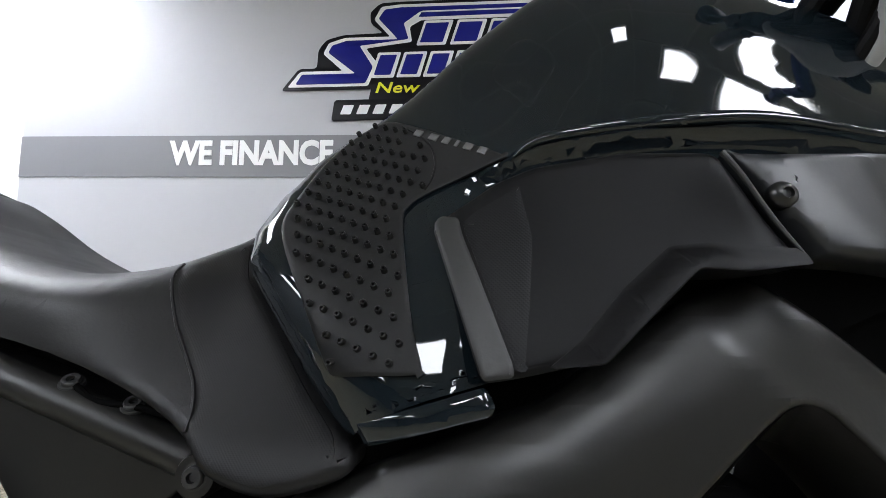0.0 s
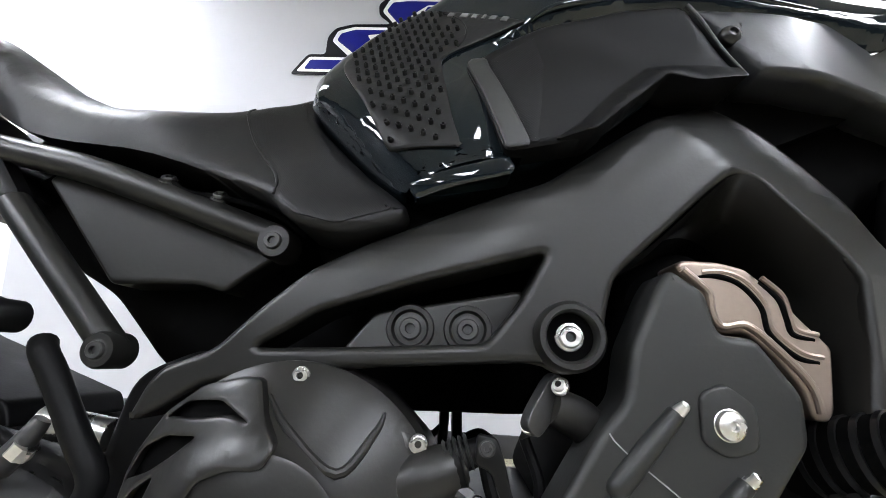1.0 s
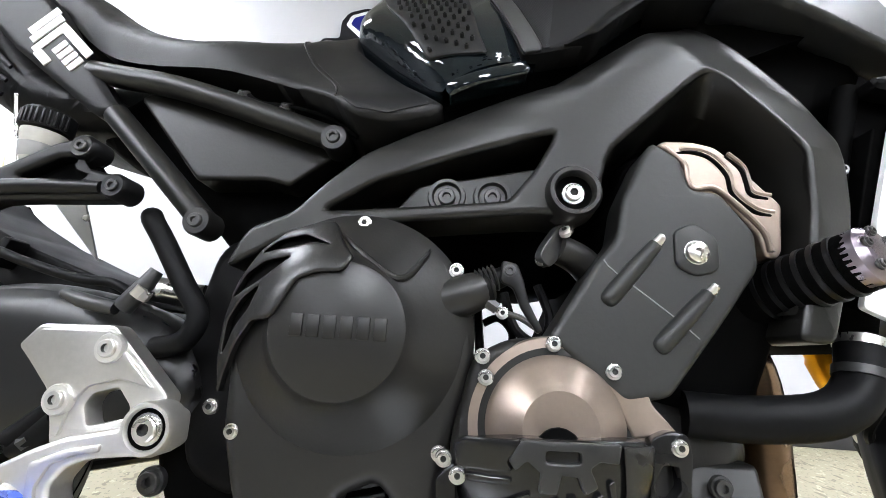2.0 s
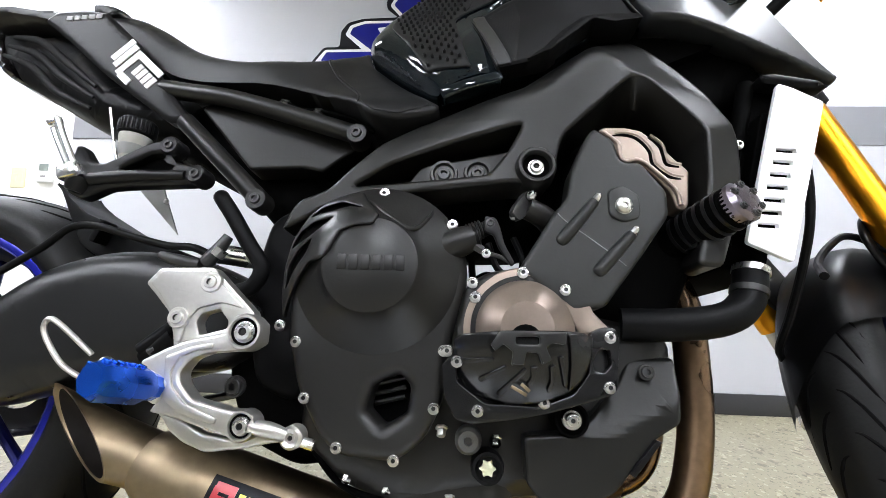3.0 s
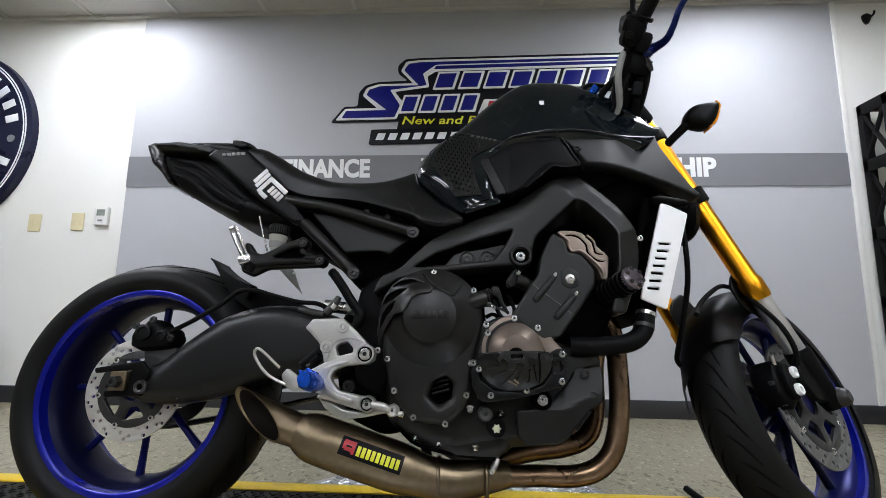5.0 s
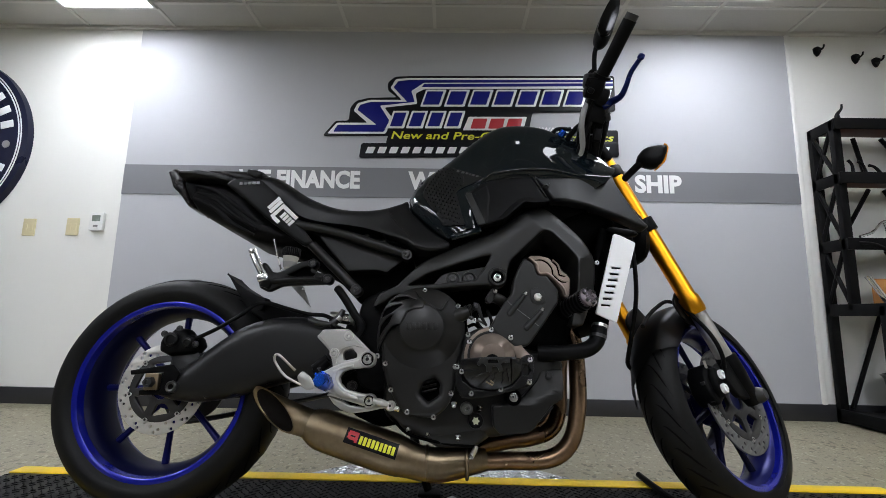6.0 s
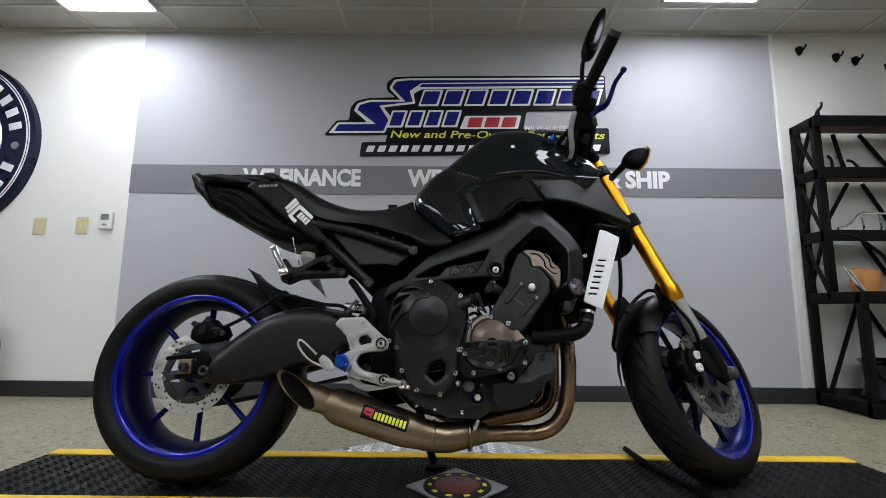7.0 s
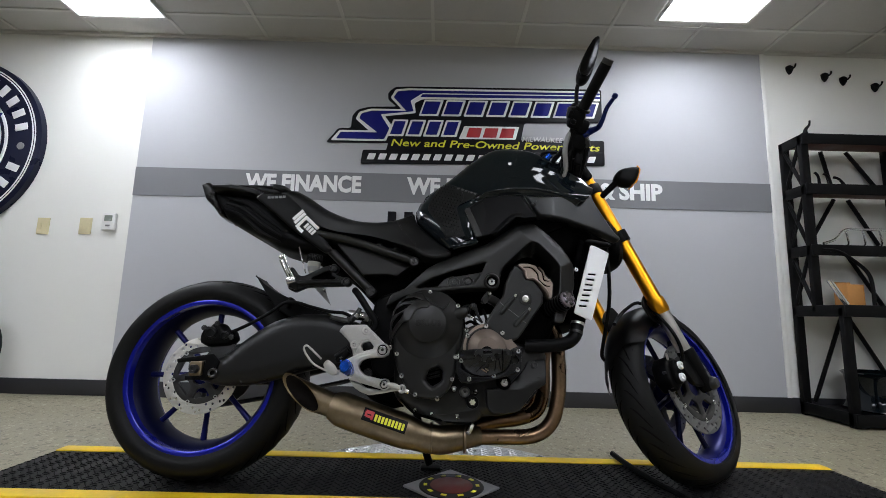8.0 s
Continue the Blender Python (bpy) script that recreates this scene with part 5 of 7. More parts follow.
def shroud_w(x, z, d):
    def soft(v):
        return 0.003 * math.log(1 + math.exp(max(-40, min(40, v / 0.003)))) if v < 0.1 else v

    c = z - 0.757 + 0.49 * (x - 0.20)
    return 0.196 - 0.26 * soft(c - 0.003) - 0.34 * soft(-c - 0.003) - 0.20 * soft(x - 0.25) - 0.005 * ramp(x + 0.53 * (z - 0.78), 0.225, 0.180)


for s in (-1, 1):
    out = [(p[0], p[1]) for p in SHROUD]
    bm = slab(out, lambda x, z, d: 0.022 * prof((d + 0.001) / 0.0065), 0, 0.006)
    for v in bm.verts:
        base = shroud_w(v.co.x, v.co.z, 0.02) - 0.022
        v.co.y = s * (base + (-v.co.y))
    sh = mp("shroud", bm, "shroud", "matte charcoal intake shroud", None, 60)
    if s < 0:
        mp("screw", lathe([(0, 0.0012), (0.0026, 0.0010), (0.0032, 0.0030), (0.0056, 0.0020), (0.0072, 0.0002), (0.0080, -0.0012), (0.0080, -0.006)], at=(0.194, -shroud_w(0.194, 0.782, 0) - 0.0010, 0.782), n=28), "guard", "black dome screw", sh)
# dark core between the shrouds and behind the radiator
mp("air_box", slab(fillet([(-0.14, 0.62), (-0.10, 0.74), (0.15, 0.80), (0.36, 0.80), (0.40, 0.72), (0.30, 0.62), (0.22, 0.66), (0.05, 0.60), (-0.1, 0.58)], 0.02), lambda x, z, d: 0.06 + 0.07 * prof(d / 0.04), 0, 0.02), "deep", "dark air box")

# -- seat --
SEAT = crs([(-0.590, 0.852), (-0.545, 0.857), (-0.500, 0.836), (-0.430, 0.790), (-0.353, 0.757), (-0.286, 0.745), (-0.221, 0.751), (-0.180, 0.771), (-0.162, 0.783), (-0.156, 0.775), (-0.147, 0.744), (-0.114, 0.706), (-0.080, 0.670), (-0.050, 0.643), (-0.0425, 0.633), (-0.050, 0.622), (-0.088, 0.612), (-0.125, 0.621), (-0.158, 0.646), (-0.263, 0.683), (-0.384, 0.706), (-0.455, 0.735), (-0.53, 0.80)], 4)
SEAT_FRONT = [(0.60, 0.188), (0.62, 0.185), (0.64, 0.176), (0.67, 0.152), (0.70, 0.130), (0.745, 0.104), (0.775, 0.082), (0.80, 0.07)]


SEAT_TOP = [(-0.590, 0.854), (-0.545, 0.857), (-0.500, 0.836), (-0.430, 0.790), (-0.353, 0.757), (-0.286, 0.745), (-0.221, 0.751), (-0.180, 0.771), (-0.150, 0.785)]
SEAT_LOW = [(-0.590, 0.835), (-0.530, 0.800), (-0.455, 0.735), (-0.384, 0.706), (-0.263, 0.683), (-0.158, 0.646), (-0.100, 0.612)]


def seat_w(x, z, d):
    """The seat's half width: rounded over its top behind, pinched between the knees in front."""
    u = ramp(x, -0.30, -0.15)
    zb, zt = smooth(x, SEAT_LOW), smooth(x, SEAT_TOP)
    v = max(0, min(1, (z - zb) / max(0.01, zt - zb)))
    back = (0.085 + 0.080 * ramp(x, -0.62, -0.10)) * (1 - 0.34 * v**5)
    f = smooth(z, SEAT_FRONT) * (0.88 + 0.12 * prof((d + 0.003) / 0.012))
    return back * (1 - u) + f * u


bm = slab(SEAT, seat_w, 0, 0.009, (), False, (0.003, 0.006))
seat = mp("rider_seat", bm, "vinyl", "black vinyl rider seat with stitched front", None, 60)
SL = [(p[0], p[1]) for p in SEAT]
mp("seam_piping", tube([(x, -seat_w(x, z, seg_d(x, z, SL)) - 0.0004, z) for x, z in ((-0.206, 0.752), (-0.204, 0.738), (-0.187, 0.706), (-0.168, 0.683), (-0.154, 0.668), (-0.145, 0.654), (-0.143, 0.642))], 0.0013, 6), "vinyl", "", seat)
mp("woven_panel", skin(fillet([(-0.196, 0.756), (-0.165, 0.772), (-0.152, 0.742), (-0.118, 0.704), (-0.084, 0.668), (-0.056, 0.643), (-0.052, 0.632), (-0.090, 0.618), (-0.122, 0.625), (-0.139, 0.642), (-0.141, 0.655), (-0.150, 0.669), (-0.183, 0.706), (-0.200, 0.738)], 0.005), lambda x, z: seat_w(x, z, seg_d(x, z, SL)), 0.0012, 0.008, 0.006, 0.004), "vinyl_weave", "finely embossed front panel", seat)
mp("pillion_seat", slab(crs([(-0.735, 0.872), (-0.68, 0.876), (-0.615, 0.874), (-0.585, 0.866), (-0.572, 0.845), (-0.60, 0.820), (-0.68, 0.838), (-0.730, 0.856)], 4), lambda x, z, d: 0.085 * (0.4 + 0.6 * prof(d / 0.02)), 0, 0.012), "vinyl", "black vinyl pillion seat", None, 60)
mp("seat_strap", slab(crs([(-0.612, 0.871), (-0.59, 0.873), (-0.562, 0.863), (-0.56, 0.845), (-0.585, 0.840), (-0.61, 0.850)], 4), lambda x, z, d: 0.09 * (0.6 + 0.4 * prof(d / 0.01)), 0, 0.012), "vinyl")

# -- tail --
TAILP = fillet([(-0.640, 0.806), (-0.622, 0.822), (-0.585, 0.824), (-0.545, 0.818), (-0.500, 0.778), (-0.440, 0.706), (-0.393, 0.650), (-0.398, 0.640), (-0.415, 0.638), (-0.470, 0.676), (-0.530, 0.718), (-0.590, 0.768)], 0.006)
for s in (-1, 1):
    bm = slab([(p[0], p[1]) for p in TAILP], lambda x, z, d: 0.012 * prof((d + 0.003) / 0.012), s * 0.115, 0.012)
    tp = mp("tail_panel", bm, "tail", "matte black tail side panel with white decal")
    if s < 0:
        tilt = pose(-0.490, -0.1275, 0.728, 0, 42, 0) @ Matrix.Diagonal((0.86, 1, 0.92, 1))
        for dx, dz, w, h in ((0.0, 0.010, 0.011, 0.044), (0.013, 0.006, 0.011, 0.046), (0.028, 0.002, 0.011, 0.050), (0.045, -0.020, 0.026, 0.011), (0.060, 0.022, 0.058, 0.011), (0.050, 0.003, 0.009, 0.020), (0.062, 0.003, 0.009, 0.020), (0.074, 0.003, 0.009, 0.020), (0.086, 0.003, 0.009, 0.020)):
            ob = mp("decal_bar", block(dx - 0.03, 0, dz, w, 0.002, h, 0.0006), "sign_white", "white decal bar", tp)
            ob.matrix_basis = tilt
        for k in range(5):
            mp("model_mark", block(-0.598 + k * 0.0112, -0.1275, 0.806 + k * 0.0008, 0.009, 0.002, 0.0075, 0.0005), "mark_grey", "small grey printed bar", tp)
mp("under_tail", slab(fillet([(-0.765, 0.845), (-0.69, 0.845), (-0.61, 0.80), (-0.52, 0.72), (-0.44, 0.690), (-0.395, 0.652), (-0.42, 0.636), (-0.50, 0.645), (-0.575, 0.664), (-0.640, 0.700), (-0.700, 0.732), (-0.755, 0.762), (-0.785, 0.80)], 0.01), lambda x, z, d: (0.05 + 0.05 * ramp(x, -0.80, -0.5)) * (0.55 + 0.45 * prof(d / 0.03)), 0, 0.014), "plastic", "black under-tail tray")
for k in range(3):
    mp("tail_rib", tube([(-0.755, -0.066 - 0.004 * k, 0.826 - 0.020 * k), (-0.69, -0.080, 0.806 - 0.024 * k), (-0.62, -0.098, 0.756 - 0.026 * k), (-0.555, -0.104, 0.708 - 0.018 * k)], [0.003, 0.006, 0.006, 0.003], 12, 6, False, 0.5), "plastic")
mp("tail_spine", slab(fillet([(-0.80, 0.862), (-0.74, 0.866), (-0.66, 0.852), (-0.60, 0.826), (-0.60, 0.812), (-0.66, 0.826), (-0.74, 0.842), (-0.80, 0.846)], 0.005), lambda x, z, d: 0.095 * (0.75 + 0.25 * prof(d / 0.008)), 0, 0.014), "satin", "sloping upper tail fairing")
mp("tail_light", slab(fillet([(-0.862, 0.880), (-0.838, 0.892), (-0.808, 0.872), (-0.800, 0.842), (-0.772, 0.786), (-0.762, 0.768), (-0.786, 0.774), (-0.812, 0.805), (-0.838, 0.828)], 0.006), lambda x, z, d: 0.05 * (0.6 + 0.4 * prof(d / 0.012)), 0, 0.012), "smoked", "smoked tail light")
mp("tail_arm", slab(fillet([(-0.812, 0.872), (-0.75, 0.858), (-0.69, 0.84), (-0.70, 0.79), (-0.78, 0.786), (-0.806, 0.824)], 0.01), lambda x, z, d: 0.047 * (0.6 + 0.4 * prof(d / 0.02)), 0, 0.014), "plastic")

# -- subframe --
for s in (-1, 1):
    sf = mp("subframe_tube", tube([(-0.392, s * 0.125, 0.640), (-0.264, s * 0.135, 0.521)], 0.0125, 18, 0), "frame_paint", "black steel subframe tube")
    mp("subframe_tube", tube([(-0.44, s * 0.115, 0.697), (-0.40, s * 0.12, 0.688), (-0.31, s * 0.13, 0.667), (-0.150, s * 0.135, 0.616)], 0.0125, 18), "frame_paint", "black steel subframe tube")
    if s < 0:
        for bx, bz in ((-0.267, 0.5215), (-0.148, 0.612)):
            mp("lug", lathe([(0, 0.004), (0.0125, 0.004), (0.0140, 0.001), (0.0140, -0.022)], at=(bx, -0.145, bz), n=28), "frame_paint", "", sf)
            bolt(bx, bz, -0.149, 0.0068, "dark_bolt", sf)
        for bx, bz in ((-0.252, 0.664), (-0.205, 0.651)):
            bolt(bx, bz, -0.135, 0.006, "dark_bolt", sf, axis=(0.2, -0.6, 0.8))
        mp("clip_wire", tube([(-0.252, -0.135, 0.664), (-0.23, -0.138, 0.652), (-0.205, -0.137, 0.650), (-0.16, -0.135, 0.640), (-0.13, -0.13, 0.622)], 0.0025, 8), "deep", "", sf)
mp("battery_cover", plate(fillet([(-0.382, 0.668), (-0.362, 0.684), (-0.212, 0.640), (-0.150, 0.612), (-0.178, 0.592), (-0.20, 0.574), (-0.225, 0.580), (-0.300, 0.576)], 0.005), -0.112, 0.112, 0.004, (), 3), "frame_paint", "dark grey side cover")
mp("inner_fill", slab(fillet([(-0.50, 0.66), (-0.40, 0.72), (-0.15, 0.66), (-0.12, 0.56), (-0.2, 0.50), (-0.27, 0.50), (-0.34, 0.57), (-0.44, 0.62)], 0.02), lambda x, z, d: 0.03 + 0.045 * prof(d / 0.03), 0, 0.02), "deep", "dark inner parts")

# -- main frame --
FRAME = fillet([(-0.221, 0.475), (-0.210, 0.504), (-0.202, 0.514), (-0.168, 0.528), (-0.139, 0.558), (-0.109, 0.587), (-0.068, 0.612), (0.008, 0.644), (0.059, 0.663), (0.108, 0.698), (0.145, 0.724), (0.186, 0.744), (0.209, 0.724), (0.248, 0.688), (0.277, 0.658), (0.299, 0.624), (0.307, 0.596), (0.305, 0.554), (0.296, 0.519), (0.283, 0.485), (0.262, 0.440), (0.236, 0.442), (0.245, 0.475), (0.250, 0.497), (0.258, 0.548), (0.261, 0.600), (0.244, 0.624), (0.204, 0.666), (0.187, 0.670), (0.170, 0.657), (0.134, 0.622), (0.101, 0.590), (0.095, 0.566), (0.093, 0.549), (0.084, 0.534), (0.068, 0.529), (0.050, 0.532), (-0.059, 0.522), (-0.132, 0.511), (-0.169, 0.505), (-0.198, 0.487)], 0.009)
FRAME_TOP = [(-0.168, 0.528), (-0.139, 0.558), (-0.109, 0.587), (-0.068, 0.612), (0.008, 0.644), (0.059, 0.663), (0.108, 0.698), (0.145, 0.724), (0.186, 0.744), (0.9, 0.744), (0.9, -0.5), (-0.9, -0.5), (-0.9, 0.0)]
FHOLE = fillet([(-0.139, 0.530), (-0.097, 0.557), (-0.023, 0.582), (0.057, 0.605), (0.040, 0.571), (0.018, 0.542), (-0.06, 0.5355)], 0.007)
for s in (-1, 1):
    bm = cut(plate(FRAME, -0.188, -0.130, 0.0052, [FHOLE], 4), 0.007)
    for v in bm.verts:
        if v.co.y < -0.165:
            v.co.y += 0.026 * ramp(v.co.x, -0.15, -0.04) * (1 - prof((seg_d(v.co.x, v.co.z, FRAME_TOP) + 0.002) / 0.046))
        f = max(0, min(1, max(v.co.x * 0.69 + v.co.z * 0.73 - 0.617, v.co.x - 0.262) / 0.045))
        g = max(0, min(1, (0.03 - v.co.x) / 0.22)) * 0.018
        v.co.y = -s * (v.co.y + 0.020 * f + g)
    fr = mp("main_frame", bm, "frame_paint", "satin black cast frame", None, 50)
    if s < 0:
        # the sloping inner face of the arch, from its ridge in towards the engine
        ridge = [(0.094, -0.184, 0.560), (0.102, -0.184, 0.590), (0.135, -0.184, 0.621), (0.171, -0.184, 0.656), (0.187, -0.184, 0.668), (0.204, -0.184, 0.664), (0.244, -0.184, 0.622), (0.2605, -0.184, 0.599), (0.2575, -0.184, 0.548), (0.249, -0.184, 0.497), (0.238, -0.184, 0.462)]
        inner = [(0.094, -0.150, 0.572), (0.106, -0.150, 0.590), (0.134, -0.150, 0.612), (0.162, -0.150, 0.637), (0.190, -0.150, 0.646), (0.214, -0.150, 0.634), (0.240, -0.150, 0.606), (0.252, -0.150, 0.585), (0.252, -0.150, 0.550), (0.244, -0.150, 0.498), (0.232, -0.150, 0.462)]
        ra, rb = crs(ridge, 4, False), crs(inner, 4, False)
        bm = bmesh.new()
        va, vb = [bm.verts.new(p) for p in ra], [bm.verts.new(p) for p in rb]
        vc = [bm.verts.new(p + Vector((0, 0.05, 0))) for p in rb]
        for p, q in ((va, vb), (vb, vc)):
            for i in range(len(p) - 1):
                bm.faces.new((p[i], p[i + 1], q[i + 1], q[i]))
        mp("arch_face", bm, "frame_paint", "", fr)
        web = plate(fillet([(-0.082, 0.531), (-0.060, 0.560), (0.046, 0.582), (0.030, 0.538)], 0.006), -0.164, -0.140, 0.003)
        mp("web", web, "frame_paint", "", fr)
        for bx, bz in ((-0.034, 0.550), (0.006, 0.5515)):
            mp("boss", lathe([(0.011, -0.001), (0.013, 0.004), (0.016, 0.004), (0.018, -0.004)], at=(bx, -0.164, bz), n=28), "frame_paint", "", fr)
            bolt(bx, bz, -0.164, 0.0078, "dark_bolt", fr)
        mp("pivot_boss", lathe([(0.0145, -0.012), (0.0155, 0.006), (0.017, 0.008), (0.020, 0.008), (0.0225, 0.004), (0.0235, -0.02)], at=(0.070, -0.190, 0.549), n=36), "frame_paint", "", fr)
        mp("boss_well", lathe([(0, 0.0), (0.0155, 0.0)], at=(0.070, -0.189, 0.549), n=28), "deep", "", fr)
        bolt(0.070, 0.549, -0.190, 0.0072, "bolt", fr)
mp("pivot_plate", plate(fillet([(-0.255, 0.505), (-0.20, 0.53), (-0.14, 0.50), (-0.17, 0.34), (-0.20, 0.28), (-0.25, 0.30), (-0.275, 0.40)], 0.02), -0.125, 0.125, 0.012), "plastic", "black swingarm pivot plate")

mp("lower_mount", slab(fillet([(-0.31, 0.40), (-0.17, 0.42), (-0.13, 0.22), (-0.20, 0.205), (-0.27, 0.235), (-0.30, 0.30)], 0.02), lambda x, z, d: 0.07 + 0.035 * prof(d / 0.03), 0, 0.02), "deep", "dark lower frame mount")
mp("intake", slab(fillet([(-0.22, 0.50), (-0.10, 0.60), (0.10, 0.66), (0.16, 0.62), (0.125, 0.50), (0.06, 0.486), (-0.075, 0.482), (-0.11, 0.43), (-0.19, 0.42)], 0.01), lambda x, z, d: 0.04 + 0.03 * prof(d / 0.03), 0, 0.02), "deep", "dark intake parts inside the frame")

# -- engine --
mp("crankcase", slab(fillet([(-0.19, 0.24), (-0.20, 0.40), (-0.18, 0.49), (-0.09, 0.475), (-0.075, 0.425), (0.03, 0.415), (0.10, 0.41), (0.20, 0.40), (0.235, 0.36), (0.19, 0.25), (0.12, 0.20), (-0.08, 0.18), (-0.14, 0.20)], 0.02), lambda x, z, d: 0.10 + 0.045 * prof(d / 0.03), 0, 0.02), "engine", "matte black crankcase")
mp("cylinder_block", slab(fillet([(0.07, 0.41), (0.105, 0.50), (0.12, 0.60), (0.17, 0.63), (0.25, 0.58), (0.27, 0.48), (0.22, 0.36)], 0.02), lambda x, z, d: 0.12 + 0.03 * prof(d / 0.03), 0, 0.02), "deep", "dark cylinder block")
COVER = fillet([(-0.194, 0.423), (-0.183, 0.470), (-0.145, 0.508), (-0.097, 0.522), (-0.051, 0.510), (-0.012, 0.474), (-0.003, 0.414), (-0.018, 0.359), (-0.024, 0.307), (-0.032, 0.280), (-0.044, 0.258), (-0.070, 0.238), (-0.127, 0.241), (-0.148, 0.258), (-0.175, 0.303), (-0.190, 0.350)], 0.012)
WINDOW = fillet([(-0.103, 0.286), (-0.096, 0.310), (-0.070, 0.322), (-0.058, 0.310), (-0.061, 0.284), (-0.085, 0.269)], 0.006)
cc = mp("clutch_cover", plate(COVER, -0.190, -0.11, 0.012, [WINDOW], 4), "engine", "matte black clutch cover")
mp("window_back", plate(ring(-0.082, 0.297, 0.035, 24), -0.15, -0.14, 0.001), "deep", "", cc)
for k in range(3):
    mp("window_rib", tube([(-0.098, -0.160, 0.290 + 0.010 * k), (-0.066, -0.160, 0.298 + 0.010 * k)], 0.0028, 8, 0), "satin", "", cc)
CC = (-0.101, 0.427)
FLANK = [(0.0, 0.0515), (0.0465, 0.0515), (0.0485, 0.0505), (0.0500, 0.0475), (0.058, 0.039), (0.074, 0.0265), (0.086, 0.0175), (0.0945, 0.0105), (0.0968, 0.0078), (0.0975, -0.02)]
mp("outer_ring", lathe(FLANK, at=(CC[0], -0.174, CC[1]), n=96), "engine", "round raised clutch housing", cc, 28)


def flank_y(x, z):
    """How far the housing's face stands out at a place."""
    return 0.174 + knots(math.hypot(x - CC[0], z - CC[1]), FLANK)


def blade_base(x, z):
    return 0.174 + smooth(math.hypot(x - CC[0], z - CC[1]), [(0.030, 0.047), (0.044, 0.046), (0.056, 0.041), (0.074, 0.0275), (0.086, 0.0185), (0.0955, 0.0095), (0.11, 0.0)])


# A bladed crescent with three open slots wraps the upper rear of the housing.
BLADES = fillet([(-0.0948, 0.4787), (-0.1001, 0.4677), (-0.1181, 0.4666), (-0.1334, 0.4601), (-0.1424, 0.4406), (-0.1482, 0.4317), (-0.166, 0.430), (-0.1782, 0.4166), (-0.194, 0.3923), (-0.2000, 0.374), (-0.203, 0.398), (-0.2015, 0.429), (-0.195, 0.4616), (-0.1800, 0.4880), (-0.158, 0.5055), (-0.1309, 0.5125), (-0.1185, 0.5125), (-0.1070, 0.4926)], 0.004, 3)
SLOTS = [fillet(q, 0.004, 3) for q in ([(-0.1786, 0.4850), (-0.1642, 0.4962), (-0.1385, 0.4990), (-0.1133, 0.4885), (-0.1302, 0.4915), (-0.15, 0.4875)], [(-0.1965, 0.4480), (-0.1880, 0.4675), (-0.1694, 0.4770), (-0.1441, 0.4798), (-0.1565, 0.4690), (-0.1724, 0.4582)], [(-0.1985, 0.4040), (-0.1960, 0.4304), (-0.1823, 0.4472), (-0.1664, 0.4572), (-0.1719, 0.4393), (-0.1840, 0.4262)])]
rim_lines = [[(p[0], p[1]) for p in q] for q in (BLADES, *SLOTS)]
bm = gridded(rim_lines[0], rim_lines[1:], 0.007, (0.0008, 0.0016))
rim = [e for e in bm.edges if len(e.link_faces) == 1]
twin = {}
for v in list(bm.verts):
    x, z = v.co.x, v.co.z
    d = min(seg_d(x, z, q) for q in rim_lines)
    low = blade_base(x, z)
    v.co.y = -(low + 0.0065 + 0.0025 * prof((d + 0.0004) / 0.0028))
    twin[v] = bm.verts.new((x, -low - 0.0005, z))
for e in rim:
    p, q = e.verts
    bm.faces.new((p, q, twin[q], twin[p]))
mp("bladed_rim", bm, "engine", "raised bladed crescent", cc, 40)
# Black sheets paint the shade into the slots; the housing below is engine paint.
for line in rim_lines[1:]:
    mp("slot_floor", skin(line, blade_base, 0.0008, 0.01, 0.004, 0.002), "deep", "slot floor blackened as shade", cc)
# the shallow pocket above the cap
mp("pocket_rim", tube([(x, -flank_y(x, z) - 0.0003, z) for x, z in ((-0.112, 0.503), (-0.0954, 0.4876), (-0.063, 0.4663), (-0.047, 0.4850), (-0.043, 0.496))], [0.001, 0.0024, 0.0030, 0.0024, 0.001], 10), "engine", "", cc)
for k in range(6):
    mp("relief_bar", block(-0.1290 + k * 0.0118, -0.2258, 0.4285, 0.0088, 0.0018, 0.0155, 0.0005), "engine", "raised bar of the cast name", cc)
for bx, bz in ((-0.098, 0.515), (-0.021, 0.480), (-0.199, 0.366), (-0.180, 0.350), (-0.165, 0.295), (-0.128, 0.250), (-0.071, 0.241), (-0.034, 0.290), (-0.026, 0.346), (-0.010, 0.335)):
    bolt(bx, bz, -0.190, 0.0046, "bolt", cc)
mp("actuator", tube([(-0.045, -0.180, 0.448), (-0.012, -0.185, 0.462), (0.006, -0.182, 0.470)], [0.016, 0.0165, 0.012], 16), "engine", "black clutch actuator", cc)
mp("actuator_shaft", tube([(-0.004, -0.184, 0.471), (0.010, -0.185, 0.475), (0.020, -0.186, 0.480)], [0.0105, 0.0085, 0.008], 16, 0), "plastic", "", cc)
mp("actuator_lever", plate(fillet([(0.014, 0.489), (0.026, 0.487), (0.031, 0.474), (0.035, 0.458), (0.046, 0.437), (0.042, 0.434), (0.029, 0.453), (0.023, 0.468), (0.013, 0.472)], 0.003), -0.196, -0.190, 0.0015), "satin", "", cc)
bolt(0.020, 0.481, -0.196, 0.0042, "dark_bolt", cc)
for k in range(5):
    mp("spring_coil", lathe([(0.0095, -0.0011), (0.0112, 0.0), (0.0095, 0.0011)], at=(-0.003 + 0.0032 * k, -0.1845, 0.472 + 0.0012 * k), axis=(0.93, 0, 0.35), n=20), "dark_bolt", "", cc)
